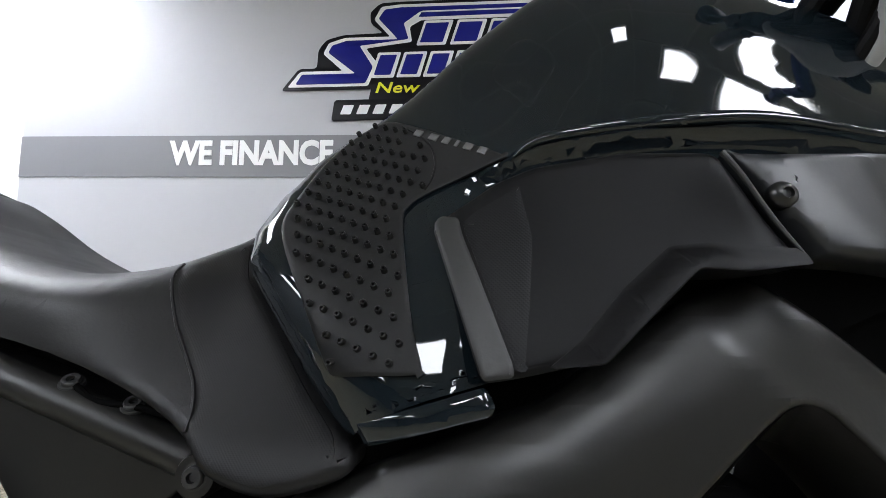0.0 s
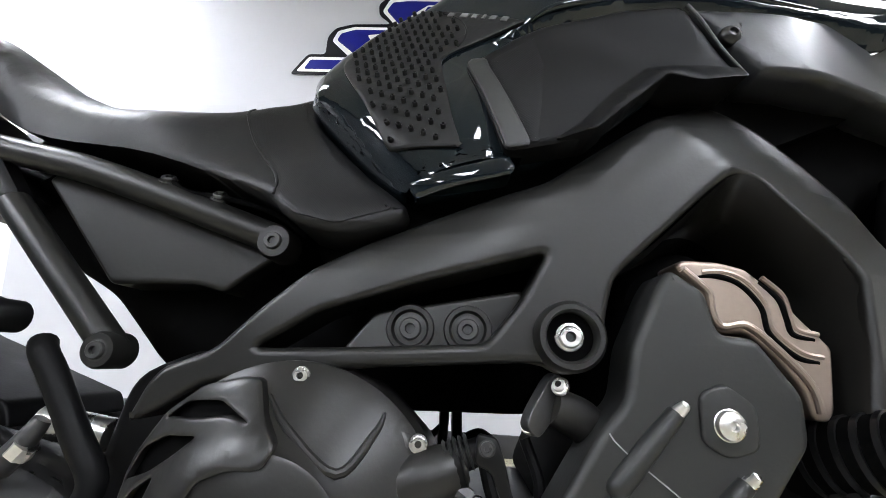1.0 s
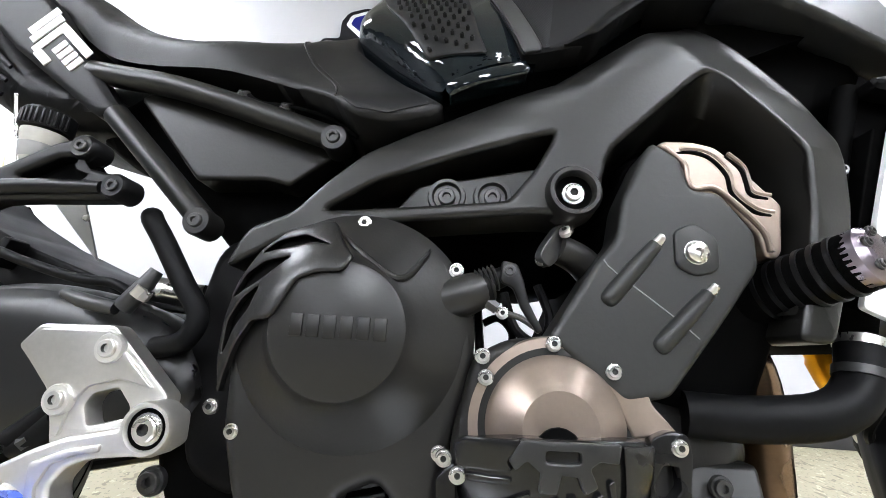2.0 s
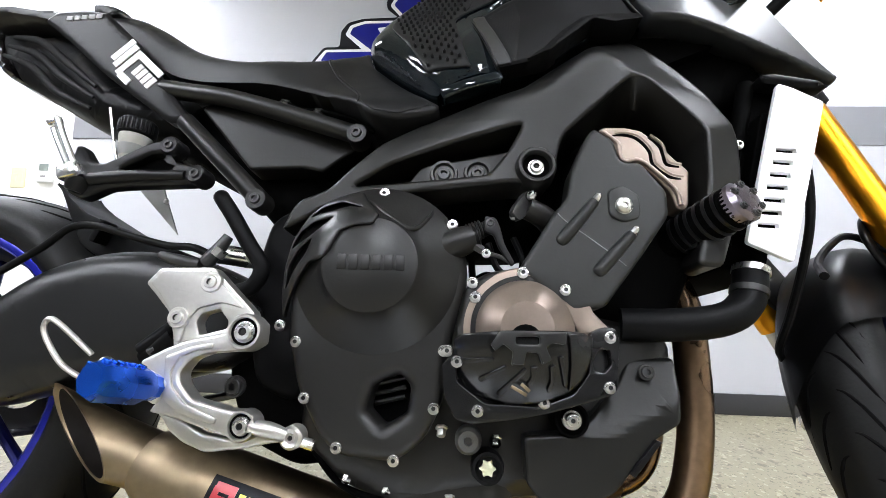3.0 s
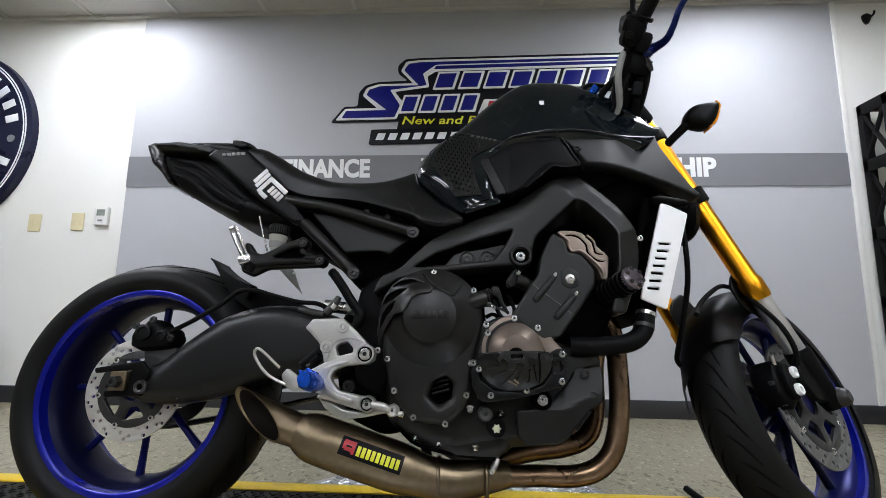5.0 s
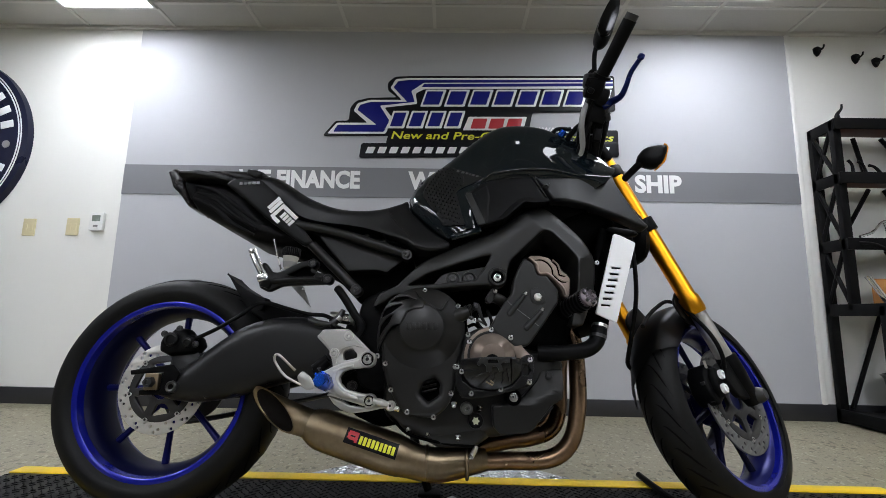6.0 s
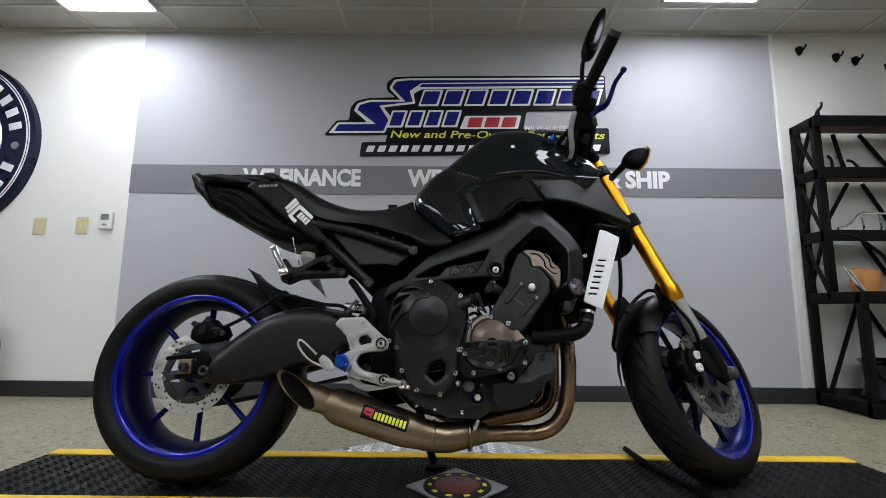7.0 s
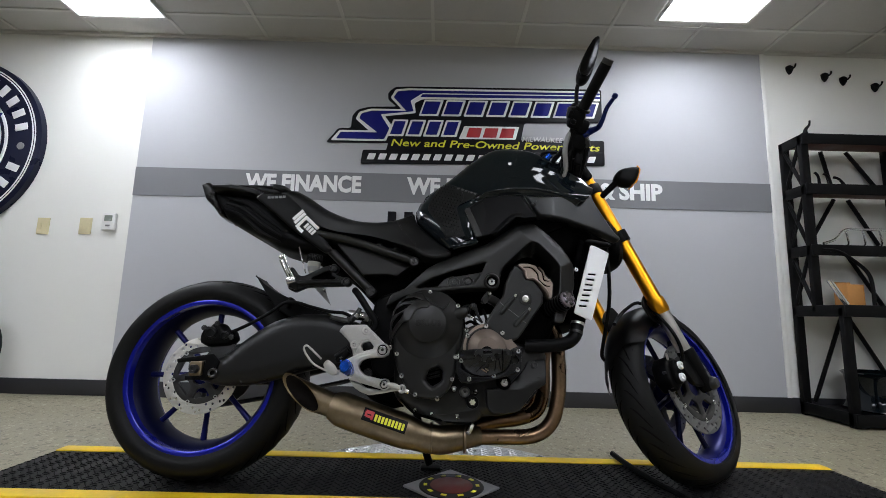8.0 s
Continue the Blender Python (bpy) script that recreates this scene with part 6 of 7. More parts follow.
mp("clutch_cable", tube([(0.044, -0.192, 0.437), (0.030, -0.188, 0.446), (0.016, -0.186, 0.450), (0.004, -0.186, 0.456)], 0.0024, 8), "dark_bolt", "steel cable end", cc)
bolt(0.016, 0.449, -0.190, 0.0038, "bolt", cc)
mp("cable_nut", tube([(0.012, -0.188, 0.452), (0.004, -0.188, 0.457)], 0.0050, 6, 0), "dark_bolt", "", cc)
mp("actuator_collar", lathe([(0.012, -0.005), (0.0145, -0.004), (0.0145, 0.004), (0.012, 0.005)], at=(0.002, -0.1825, 0.468), axis=(0.9, 0, 0.35), n=24), "plastic", "", cc)

# stator cover with its guard
ST = (0.056, 0.370)
sc = mp("stator_cover", lathe([(0, 0.032), (0.026, 0.032), (0.0285, 0.030), (0.030, 0.0285), (0.044, 0.020), (0.0525, 0.009), (0.0545, 0.0045), (0.0555, 0.0125), (0.0625, 0.012), (0.0640, 0.010), (0.065, -0.02)], at=(ST[0], -0.180, ST[1]), n=64), "bronze", "bronze round generator cover")
mp("flange", slab(fillet([(-0.005, 0.415), (0.02, 0.43), (0.056, 0.434), (0.10, 0.418), (0.115, 0.39), (0.14, 0.37), (0.14, 0.315), (0.08, 0.297), (0.01, 0.287), (-0.02, 0.30), (-0.018, 0.36)], 0.012), lambda x, z, d: 0.010 + 0.006 * min(1, d / 0.004), -0.176, 0.012), "engine", "", sc)
GUARD = fillet([(-0.013, 0.356), (0.003, 0.362), (0.029, 0.366), (0.090, 0.368), (0.115, 0.367), (0.118, 0.354), (0.113, 0.326), (0.100, 0.311), (0.069, 0.299), (0.040, 0.297), (0.017, 0.301), (-0.002, 0.308), (-0.012, 0.322)], 0.005)
GSLOT = fillet([(0.0423, 0.3531), (0.065, 0.3537), (0.0647, 0.3612), (0.0423, 0.3605)], 0.003)


def guard_y(x, z):
    """The guard's domed outer face."""
    r = math.hypot((x - 0.053) / 0.070, (z - 0.362) / 0.070)
    return -0.226 + 0.026 * min(1.2, r) ** 2.4


bm = cut(plate(GUARD, -0.20, -0.18, 0.003, (), 2), 0.008)
for v in bm.verts:
    v.co.y = v.co.y + guard_y(v.co.x, v.co.z) + 0.20
gd = mp("engine_guard", bm, "guard", "black crash guard with raised facets")
mp("slot_back", plate(ring(0.0536, 0.3571, 0.016, 20), -0.2185, -0.215, 0.0005), "deep", "", gd)
for bx in (0.0461, 0.0611):
    mp("slot_screw", lathe([(0, 0.001), (0.0028, 0.001), (0.0032, -0.001)], at=(bx, -0.2190, 0.3571), n=10), "dark_bolt", "", gd)
GUARD_PLATES = (("bridge", [(0.0283, 0.3657), (0.0915, 0.3664), (0.0893, 0.3544), (0.0768, 0.356), (0.0703, 0.3516), (0.0757, 0.3405), (0.0672, 0.3357), (0.0633, 0.3462), (0.0524, 0.3469), (0.0499, 0.3352), (0.0389, 0.3349), (0.0402, 0.3466), (0.0314, 0.3536), (0.0242, 0.3468), (0.0199, 0.3524)], 0.005),
                ("wing", [(-0.0161, 0.3572), (-0.0083, 0.3624), (0.0268, 0.3653), (0.0289, 0.3609), (0.0189, 0.3517), (0.0227, 0.3451), (-0.0131, 0.3412)], 0.003),
                ("wing", [(0.0933, 0.365), (0.1195, 0.3646), (0.1177, 0.342), (0.1084, 0.3227), (0.0948, 0.312), (0.0958, 0.337)], 0.0036),
                ("slat", [(-0.0072, 0.3391), (0.0215, 0.341), (0.0224, 0.3373), (-0.0058, 0.334)], 0.003),
                ("slat", [(0.0083, 0.3214), (0.0333, 0.3341), (0.035, 0.331), (0.011, 0.3173)], 0.0032),
                ("slat", [(0.0257, 0.3078), (0.0512, 0.3324), (0.0538, 0.3296), (0.0308, 0.3051)], 0.0032),
                ("slat", [(0.0567, 0.3333), (0.0634, 0.334), (0.0612, 0.3216), (0.0549, 0.3111), (0.0525, 0.3162), (0.0577, 0.3236)], 0.0034),
                ("slat", [(0.0747, 0.3343), (0.0796, 0.3365), (0.079, 0.318), (0.0747, 0.3095), (0.0727, 0.3126), (0.0762, 0.321)], 0.0034),
                ("slat", [(0.0833, 0.3428), (0.087, 0.345), (0.0932, 0.3183), (0.0899, 0.3151)], 0.0032),
                ("slat", [(-0.0118, 0.3187), (-0.0069, 0.3211), (0.0004, 0.3085), (0.0145, 0.3051), (-0.004, 0.3047)], 0.0032))
for name, pts, up in GUARD_PLATES:
    line = [(p[0], p[1]) for p in fillet(pts, 0.0016, 2)]
    holes = [[(p[0], p[1]) for p in GSLOT]] if name == "bridge" else []
    bm = gridded(line, holes, 0.008, (0.0006, 0.0014))
    rim, twin = [e for e in bm.edges if len(e.link_faces) == 1], {}
    for v in list(bm.verts):
        x, z = v.co.x, v.co.z
        y, d = guard_y(x, z), min(seg_d(x, z, q) for q in (line, *holes))
        v.co.y = y - up + 0.0012 * (1 - prof((d + 0.0002) / 0.0018))
        twin[v] = bm.verts.new((x, y + 0.002, z))
    for e in rim:
        p, q = e.verts
        bm.faces.new((p, q, twin[q], twin[p]))
    # The bridge is paler than the other plates, as if lit from above.
    mp(name, bm, "guard_lit" if name == "bridge" else "guard", "", gd, 25)
mp("guard_mark", block(0.046, -0.2225, 0.312, 0.016, 0.001, 0.003, 0.0003, turn=(0, 28, 0)), "titan", "worn scuff", gd)
mp("guard_mark", block(0.052, -0.2225, 0.315, 0.010, 0.001, 0.003, 0.0003, turn=(0, 40, 0)), "titan", "worn scuff", gd)
mp("ear", plate(fillet([(0.072, 0.420), (0.084, 0.425), (0.097, 0.426), (0.118, 0.411), (0.124, 0.390), (0.142, 0.371), (0.110, 0.366), (0.098, 0.392), (0.088, 0.408)], 0.003), -0.1935, -0.175, 0.002), "bronze", "bronze mounting ear", sc)
BRK = fillet([(0.118, 0.368), (0.130, 0.374), (0.143, 0.373), (0.146, 0.361), (0.142, 0.315), (0.132, 0.308), (0.080, 0.292), (0.037, 0.283), (0.005, 0.279), (-0.012, 0.282), (-0.024, 0.304), (-0.027, 0.333), (-0.014, 0.345), (-0.012, 0.318), (0.015, 0.298), (0.069, 0.297), (0.100, 0.309), (0.116, 0.330)], 0.004)
mp("guard_bracket", plate(BRK, -0.203, -0.190, 0.0015, [fillet([(0.120, 0.340), (0.126, 0.352), (0.136, 0.352), (0.137, 0.338), (0.130, 0.330), (0.122, 0.332)], 0.002)], 1), "guard", "", gd)
for k in range(9):
    mp("knurl", block(0.1285 + 0.0012 * k - 0.001, -0.2033, 0.314 + 0.0007 * k, 0.0006, 0.0008, 0.010, 0.0001, turn=(0, 30, 0)), "satin", "", gd)
for bx, bz in ((0.002, 0.416), (0.005, 0.401), (0.054, 0.428), (0.097, 0.411), (0.137, 0.364), (0.134, 0.317), (0.072, 0.301), (0.009, 0.291), (0.098, 0.286), (-0.022, 0.346), (-0.012, 0.336)):
    bolt(bx, bz, -0.204 if bz < 0.38 else -0.196, 0.0046, "bolt", sc)

# timing side cover and cam cover plate
TIMING = fillet([(0.134, 0.597), (0.156, 0.582), (0.162, 0.556), (0.184, 0.555), (0.209, 0.522), (0.209, 0.494), (0.180, 0.452), (0.138, 0.395), (0.105, 0.388), (0.050, 0.432), (0.088, 0.495), (0.103, 0.513), (0.108, 0.545), (0.126, 0.586)], 0.006)
tm = mp("timing_cover", plate(TIMING, -0.194, -0.15, 0.006, (), 3), "timing", "dark grey moulded engine side cover")
for a, b in (((0.131, 0.508), (0.092, 0.460)), ((0.168, 0.472), (0.129, 0.428))):
    a3, b3 = Vector((a[0], -0.1955, a[1])), Vector((b[0], -0.192, b[1]))
    mp("rib", tube([a3, a3.lerp(b3, 0.3), a3.lerp(b3, 0.8), a3.lerp(b3, 0.95), b3], [0.0052, 0.0065, 0.0075, 0.0065, 0.003], 12, 3), "timing", "", tm)
    mp("rib_pin", lathe([(0, 0.008), (0.003, 0.0065), (0.0042, 0), (0.0042, -0.01)], at=(a[0] + 0.001, -0.197, a[1] + 0.001), axis=(0.35, -0.5, 0.6), n=16), "bolt", "silver pin", tm)
mp("cover_line", tube([(0.092, -0.1940, 0.494), (0.100, -0.1942, 0.485), (0.140, -0.1942, 0.455), (0.160, -0.194, 0.438)], 0.0005, 6, 3), "mark_grey", "", tm)
mp("cap_screw", lathe([(0, 0.001), (0.0024, 0.001), (0.003, 0.0045), (0.0062, 0.0042), (0.0080, 0.0028), (0.0088, 0.0), (0.0098, -0.0005), (0.0102, -0.008)], at=(0.161, -0.1968, 0.503), n=32), "bolt", "silver cap screw", tm)
mp("screw_dish", plate(fillet([(0.145, 0.52), (0.160, 0.527), (0.178, 0.515), (0.178, 0.49), (0.160, 0.484), (0.145, 0.492)], 0.006), -0.1965, -0.19, 0.002), "timing", "", tm)
CAM = fillet([(0.145, 0.603), (0.151, 0.607), (0.175, 0.607), (0.193, 0.603), (0.209, 0.589), (0.229, 0.567), (0.243, 0.553), (0.239, 0.513), (0.234, 0.506), (0.225, 0.508), (0.221, 0.526), (0.206, 0.545), (0.189, 0.560), (0.171, 0.558), (0.163, 0.570), (0.162, 0.583)], 0.004)
bz = mp("cam_cover", plate(CAM, -0.176, -0.145, 0.003, (), 2), "bronze", "bronze cam cover with curved ribs")
RAIL = [(0.150, 0.600), (0.160, 0.5915), (0.1665, 0.584), (0.1675, 0.571), (0.173, 0.563), (0.189, 0.5645), (0.208, 0.549), (0.2255, 0.529), (0.2295, 0.512)]
mp("rim_rail", tube([(x, -0.1765, z) for x, z in RAIL], 0.0028, 10), "bronze", "", bz)
for line in (((0.160, 0.5955), (0.174, 0.5965), (0.188, 0.5915), (0.200, 0.577), (0.2035, 0.560), (0.219, 0.5460), (0.233, 0.5430)), ((0.200, 0.594), (0.212, 0.583), (0.2155, 0.571), (0.2185, 0.5605), (0.232, 0.5575))):
    mp("groove", tube([(x, -0.1755, z) for x, z in line], [0.0010] + [0.0021] * (len(line) - 2) + [0.0012], 8), "deep", "dark groove", bz)
    mp("rib", tube([(x + 0.0032, -0.1750, z + 0.0036) for x, z in line], 0.0020, 8), "bronze", "", bz)
mp("coolant_stub", tube([(0.100, -0.150, 0.484), (0.082, -0.165, 0.498), (0.060, -0.175, 0.506)], [0.014, 0.0135, 0.0125], 16), "engine", "black sensor boss")
mp("sensor_flange", moved(plate(fillet([(-0.021, -0.006), (-0.012, -0.0085), (0.012, -0.0085), (0.021, -0.006), (0.021, 0.006), (0.012, 0.0085), (-0.012, 0.0085), (-0.021, 0.006)], 0.004), -0.004, 0.004, 0.001), pose(0.056, -0.179, 0.507, 0, -52, 35)), "dark_bolt")
for bx, bz2 in ((0.046, 0.495), (0.065, 0.519)):
    bolt(bx, bz2, -0.184, 0.0046, "bolt", None, axis=(-0.5, -0.6, 0.4))
mp("loom", tube([(0.02, -0.15, 0.47), (0.03, -0.155, 0.44), (0.05, -0.15, 0.43), (0.06, -0.145, 0.45), (0.05, -0.14, 0.48)], 0.004, 8), "rubber_hose", "black cable loom")

for pts, r in (([(-0.012, 0.0, 0.52), (-0.010, 0.0, 0.47), (-0.014, -0.02, 0.41)], 0.005), ([(0.002, 0.01, 0.52), (0.003, 0.01, 0.47), (0.008, -0.02, 0.41)], 0.0055), ([(-0.010, 0.0, 0.468), (-0.030, 0.0, 0.452), (-0.058, 0.01, 0.452)], 0.0035), ([(0.010, 0.0, 0.455), (0.028, 0.0, 0.462), (0.044, 0.0, 0.445), (0.040, 0.0, 0.415)], 0.0045)):
    mp("loom", tube(pts, r, 8), "rubber_hose", "black cable loom")

# lower covers
bm = cut(plate(fillet([(0.056, 0.266), (0.106, 0.270), (0.130, 0.290), (0.160, 0.322), (0.172, 0.346), (0.220, 0.348), (0.215, 0.283), (0.189, 0.268), (0.157, 0.232), (0.144, 0.217), (0.129, 0.210), (0.074, 0.206), (0.059, 0.221)], 0.006), -0.172, -0.08, 0.004, (), 3), 0.01)
for v in bm.verts:
    if v.co.y < -0.14:
        v.co.y += 0.45 * max(0, v.co.z - 0.268 - 0.55 * max(0, v.co.x - 0.14)) + 0.10 * max(0, v.co.x - 0.15)
mp("sprocket_box", bm, "frame_paint", "black plastic lower cover", None, 25)
mp("cover_label", plate([(0.158, 0.236), (0.186, 0.268), (0.191, 0.266), (0.163, 0.233)], -0.1735, -0.165, 0.0006), "satin")
mp("cover_boss", lathe([(0.0, 0.0), (0.012, 0.0), (0.014, 0.003), (0.0165, 0.003), (0.0175, 0.0), (0.0175, -0.03)], at=(0.103, -0.176, 0.284), n=28), "deep")
bolt(0.186, 0.332, -0.160, 0.0065, "dark_bolt")
bolt(0.103, 0.284, -0.180, 0.0075, "bolt")
mp("sump", slab(fillet([(-0.13, 0.245), (-0.02, 0.255), (0.05, 0.245), (0.055, 0.195), (0.02, 0.172), (-0.06, 0.170), (-0.12, 0.20)], 0.01), lambda x, z, d: 0.09 + 0.03 * prof(d / 0.02), -0.02, 0.014), "engine", "black sump")
mp("oil_cap", lathe([(0, 0.0045), (0.0035, 0.0045), (0.0045, 0.0105), (0.010, 0.0105), (0.0125, 0.008), (0.0135, 0.006), (0.0138, 0.0), (0.0138, -0.02)], at=(0.001, -0.160, 0.258), n=28), "plug", "grey filler plug")
ow = mp("oil_window", lathe([(0.0, 0.004), (0.010, 0.004), (0.0125, 0.008), (0.0155, 0.008), (0.017, 0.0), (0.017, -0.02)], at=(0.021, -0.160, 0.233), n=32), "plastic", "black filler ring")
star = [(0.021 + (0.0092 if k % 2 == 0 else 0.0058) * math.cos(math.pi * k / 6), 0.233 + (0.0092 if k % 2 == 0 else 0.0058) * math.sin(math.pi * k / 6)) for k in range(12)]
mp("star_plug", plate(fillet(star, 0.0015), -0.1672, -0.162, 0.0008), "pale_plug", "pale star plug", ow)
# sump bolts, heads downwards
for bx, by, bz2 in ((-0.128, -0.128, 0.212), (-0.084, -0.131, 0.204), (-0.017, -0.133, 0.196), (0.030, -0.146, 0.258), (-0.027, -0.150, 0.266)):
    mp("sump_bolt", lathe([(0, 0.007), (0.0042, 0.007), (0.0050, 0.006), (0.0050, 0.0), (0.0068, -0.001), (0.0068, -0.003)], at=(bx, by - 0.006, bz2), axis=(0, -0.55, -0.85), n=6), "bolt", "silver hex bolt")
mp("case_seam", tube([(-0.168, -0.132, 0.236), (-0.135, -0.134, 0.204), (-0.09, -0.134, 0.190), (-0.03, -0.134, 0.181), (0.02, -0.132, 0.178)], 0.0035, 10), "deep", "dark edge of the oil pan")
for bx, bz2 in ((-0.115, 0.225), (-0.070, 0.222), (-0.005, 0.215), (-0.02, 0.272), (0.025, 0.275)):
    bolt(bx, bz2, -0.138, 0.0045, "bolt")

# coolant hose and crash slider
hose = mp("coolant_hose", tube([(0.165, -0.150, 0.382), (0.215, -0.158, 0.382), (0.272, -0.158, 0.390), (0.302, -0.152, 0.412), (0.314, -0.145, 0.450)], 0.0178, 20), "rubber_hose", "thick black coolant hose")
for p, q in (((0.305, -0.151, 0.418), (0.307, -0.150, 0.425)), ((0.313, -0.146, 0.442), (0.315, -0.145, 0.449))):
    mp("hose_clamp", tube([p, q], 0.0190, 24, 0), "bolt" if p[2] > 0.43 else "dark_bolt", "hose clamp", hose)
sl = mp("crash_slider", tube([(0.228, -0.13, 0.476), (0.268, -0.215, 0.500)], 0.0225, 28, 0), "deep", "black crash slider with a round violet-grey end")
ax = Vector((0.038, -0.085, 0.025)).normalized()
for k in range(6):
    q = Vector((0.228, -0.13, 0.476)).lerp(Vector((0.268, -0.215, 0.500)), 0.30 + 0.115 * k)
    mp("groove_ring", lathe([(0.0215, -0.0022), (0.0238, -0.0018), (0.0238, 0.0018), (0.0215, 0.0022)], at=q, axis=(0.040, -0.085, 0.024), n=28), "satin", "", sl)
mp("slider_cap", lathe([(0, 0.012), (0.004, 0.012), (0.018, 0.010), (0.0225, 0.005), (0.0225, -0.004)], at=(0.268, -0.215, 0.500), axis=ax, n=32), "slider", "violet-grey anodised cap", sl)
for k in range(6):
    a = 2 * math.pi * k / 6
    u = ax.orthogonal().normalized()
    w = ax.cross(u)
    q = Vector((0.268, -0.215, 0.500)) + ax * 0.0112 + 0.0165 * (math.cos(a) * u + math.sin(a) * w)
    bolt(q.x, q.z, q.y, 0.0032, "dark_bolt", sl, axis=ax)

# -- radiator --
mp("radiator_core", moved(block(0, 0, 0, 0.05, 0.27, 0.25, 0.006), pose(0.345, 0.0, 0.565, 0, 15, 0)), "deep", "black radiator core")
gl = fillet([(0.357, 0.668), (0.372, 0.664), (0.409, 0.646), (0.346, 0.452), (0.298, 0.472)], 0.004)
slots = []
for k in range(7):
    u = k / 6
    cx, cz = 0.357 - 0.032 * u, 0.582 - 0.090 * u
    slots.append([(cx - 0.013, cz - 0.0022), (cx + 0.010, cz - 0.0030), (cx + 0.010, cz + 0.0024), (cx - 0.013, cz + 0.0032)])
bm = plate(gl, -0.172, -0.165, 0.001, slots)
for v in bm.verts:
    v.co.y += 0.06 * (v.co.x - 0.298 - 0.30 * (v.co.z - 0.472))
rg = mp("radiator_guard", bm, "alu_white", "bright brushed aluminium radiator side guard with slots")
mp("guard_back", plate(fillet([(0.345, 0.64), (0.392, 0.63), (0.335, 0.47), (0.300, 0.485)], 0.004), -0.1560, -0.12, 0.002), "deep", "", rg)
mp("radiator_tank", tube([(0.345, -0.135, 0.69), (0.312, -0.135, 0.56), (0.295, -0.13, 0.48)], 0.010, 14), "deep", "black radiator end tank")
mp("radiator_mount", slab(fillet([(0.345, 0.686), (0.36, 0.690), (0.415, 0.680), (0.422, 0.670), (0.40, 0.668), (0.350, 0.677)], 0.004), lambda x, z, d: 0.014 * prof((d + 0.002) / 0.008), -0.150, 0.01), "plastic")
bolt(0.318, 0.60, -0.150, 0.0045, "bolt")

# -- exhaust --
ex = new("exhaust")
ex.parent = moto
tagged(ex, label="titanium exhaust with three headers and slash-cut tip")
for yy, dx, dz in ((-0.075, 0.0, 0.0), (-0.005, -0.028, 0.038), (0.065, -0.045, 0.055)):
    mp("header_pipe", tube([(0.235 + dx * 0.3, yy, 0.47), (0.268 + dx * 0.5, yy, 0.42), (0.274 + dx, yy, 0.34), (0.268 + dx, yy, 0.25), (0.246 + dx, yy, 0.182 + dz * 0.6), (0.195 + dx, yy * 0.95, 0.146 + dz), (0.10, yy * 0.9, 0.140 + dz * 0.9), (0.02, yy * 0.6 - 0.03, 0.138 + dz * 0.5), (-0.03, -0.06 + yy * 0.3, 0.135)], 0.0200, 22), "header", "heat-browned steel header pipe", ex)
mp("collector", tube([(0.05, -0.072, 0.142), (-0.01, -0.078, 0.139), (-0.06, -0.092, 0.132), (-0.10, -0.102, 0.138)], [0.024, 0.036, 0.037, 0.037], 28, 4), "titan", "", ex)
for xx in (0.005, -0.085):
    mp("weld_ring", lathe([(0.036, -0.004), (0.0395, -0.002), (0.0395, 0.002), (0.036, 0.004)], at=(xx, -0.078 - 0.021 * (xx < 0), 0.1375), axis=(1, 0, 0.02), n=32), "titan", "", ex)
mp("clamp_spring", tube([(0.012, -0.118, 0.152), (0.020, -0.121, 0.166), (0.024, -0.118, 0.176)], 0.006, 10), "bolt", "small steel clamp", ex)
mid_line = [(-0.088, -0.100, 0.133), (-0.12, -0.108, 0.143), (-0.155, -0.115, 0.154), (-0.20, -0.122, 0.168), (-0.295, -0.130, 0.197), (-0.328, -0.131, 0.208), (-0.350, -0.131, 0.215)]
mu = mp("muffler", tube(mid_line, [0.036, 0.038, 0.0435, 0.0445, 0.0445, 0.043, 0.034], 40, 4), "titan", "brushed titanium muffler", ex)
# slash-cut tip: cut by a slanting plane that faces back, down and outwards
AXT = Vector((-0.93, -0.13, 0.34)).normalized()
CUT, CUT_AT, TIP0 = Vector((-0.50, -0.80, -0.32)), Vector((-0.430, -0.150, 0.256)), Vector((-0.343, -0.131, 0.213))
ups = (Vector((0, 0, 1)) - AXT * AXT.z).normalized()
side = AXT.cross(ups).normalized()
bm = bmesh.new()
rings = []
for r, a in ((0.037, 0.0), (0.031, 0.015), (0.0315, 0.4), (0.0345, 1.0), (0.0318, 0.995), (0.0315, 0.96)):
    row = []
    for j in range(44):
        t = 2 * math.pi * j / 44
        p = TIP0 + r * (math.cos(t) * ups + math.sin(t) * side)
        reach = (CUT_AT - p).dot(CUT) / AXT.dot(CUT)
        row.append(bm.verts.new(p + AXT * reach * a))
    rings.append(row)
for a, b in zip(rings, rings[1:]):
    for j in range(44):
        bm.faces.new((a[j - 1], a[j], b[j], b[j - 1]))
mp("tip", bm, "titan", "slash-cut tip", mu)
bm = bmesh.new()
rings = []
for r, a in ((0.0314, 0.965), (0.029, 0.5), (0.027, 0.1), (0.001, 0.1)):
    row = []
    for j in range(44):
        t = 2 * math.pi * j / 44
        p = TIP0 + r * (math.cos(t) * ups + math.sin(t) * side)
        row.append(bm.verts.new(p + AXT * (CUT_AT - p).dot(CUT) / AXT.dot(CUT) * a))
    rings.append(row)
for a, b in zip(rings, rings[1:]):
    for j in range(44):
        bm.faces.new((a[j - 1], a[j], b[j], b[j - 1]))
mp("tip_bore", bm, "soot", "sooty dark bore", mu)
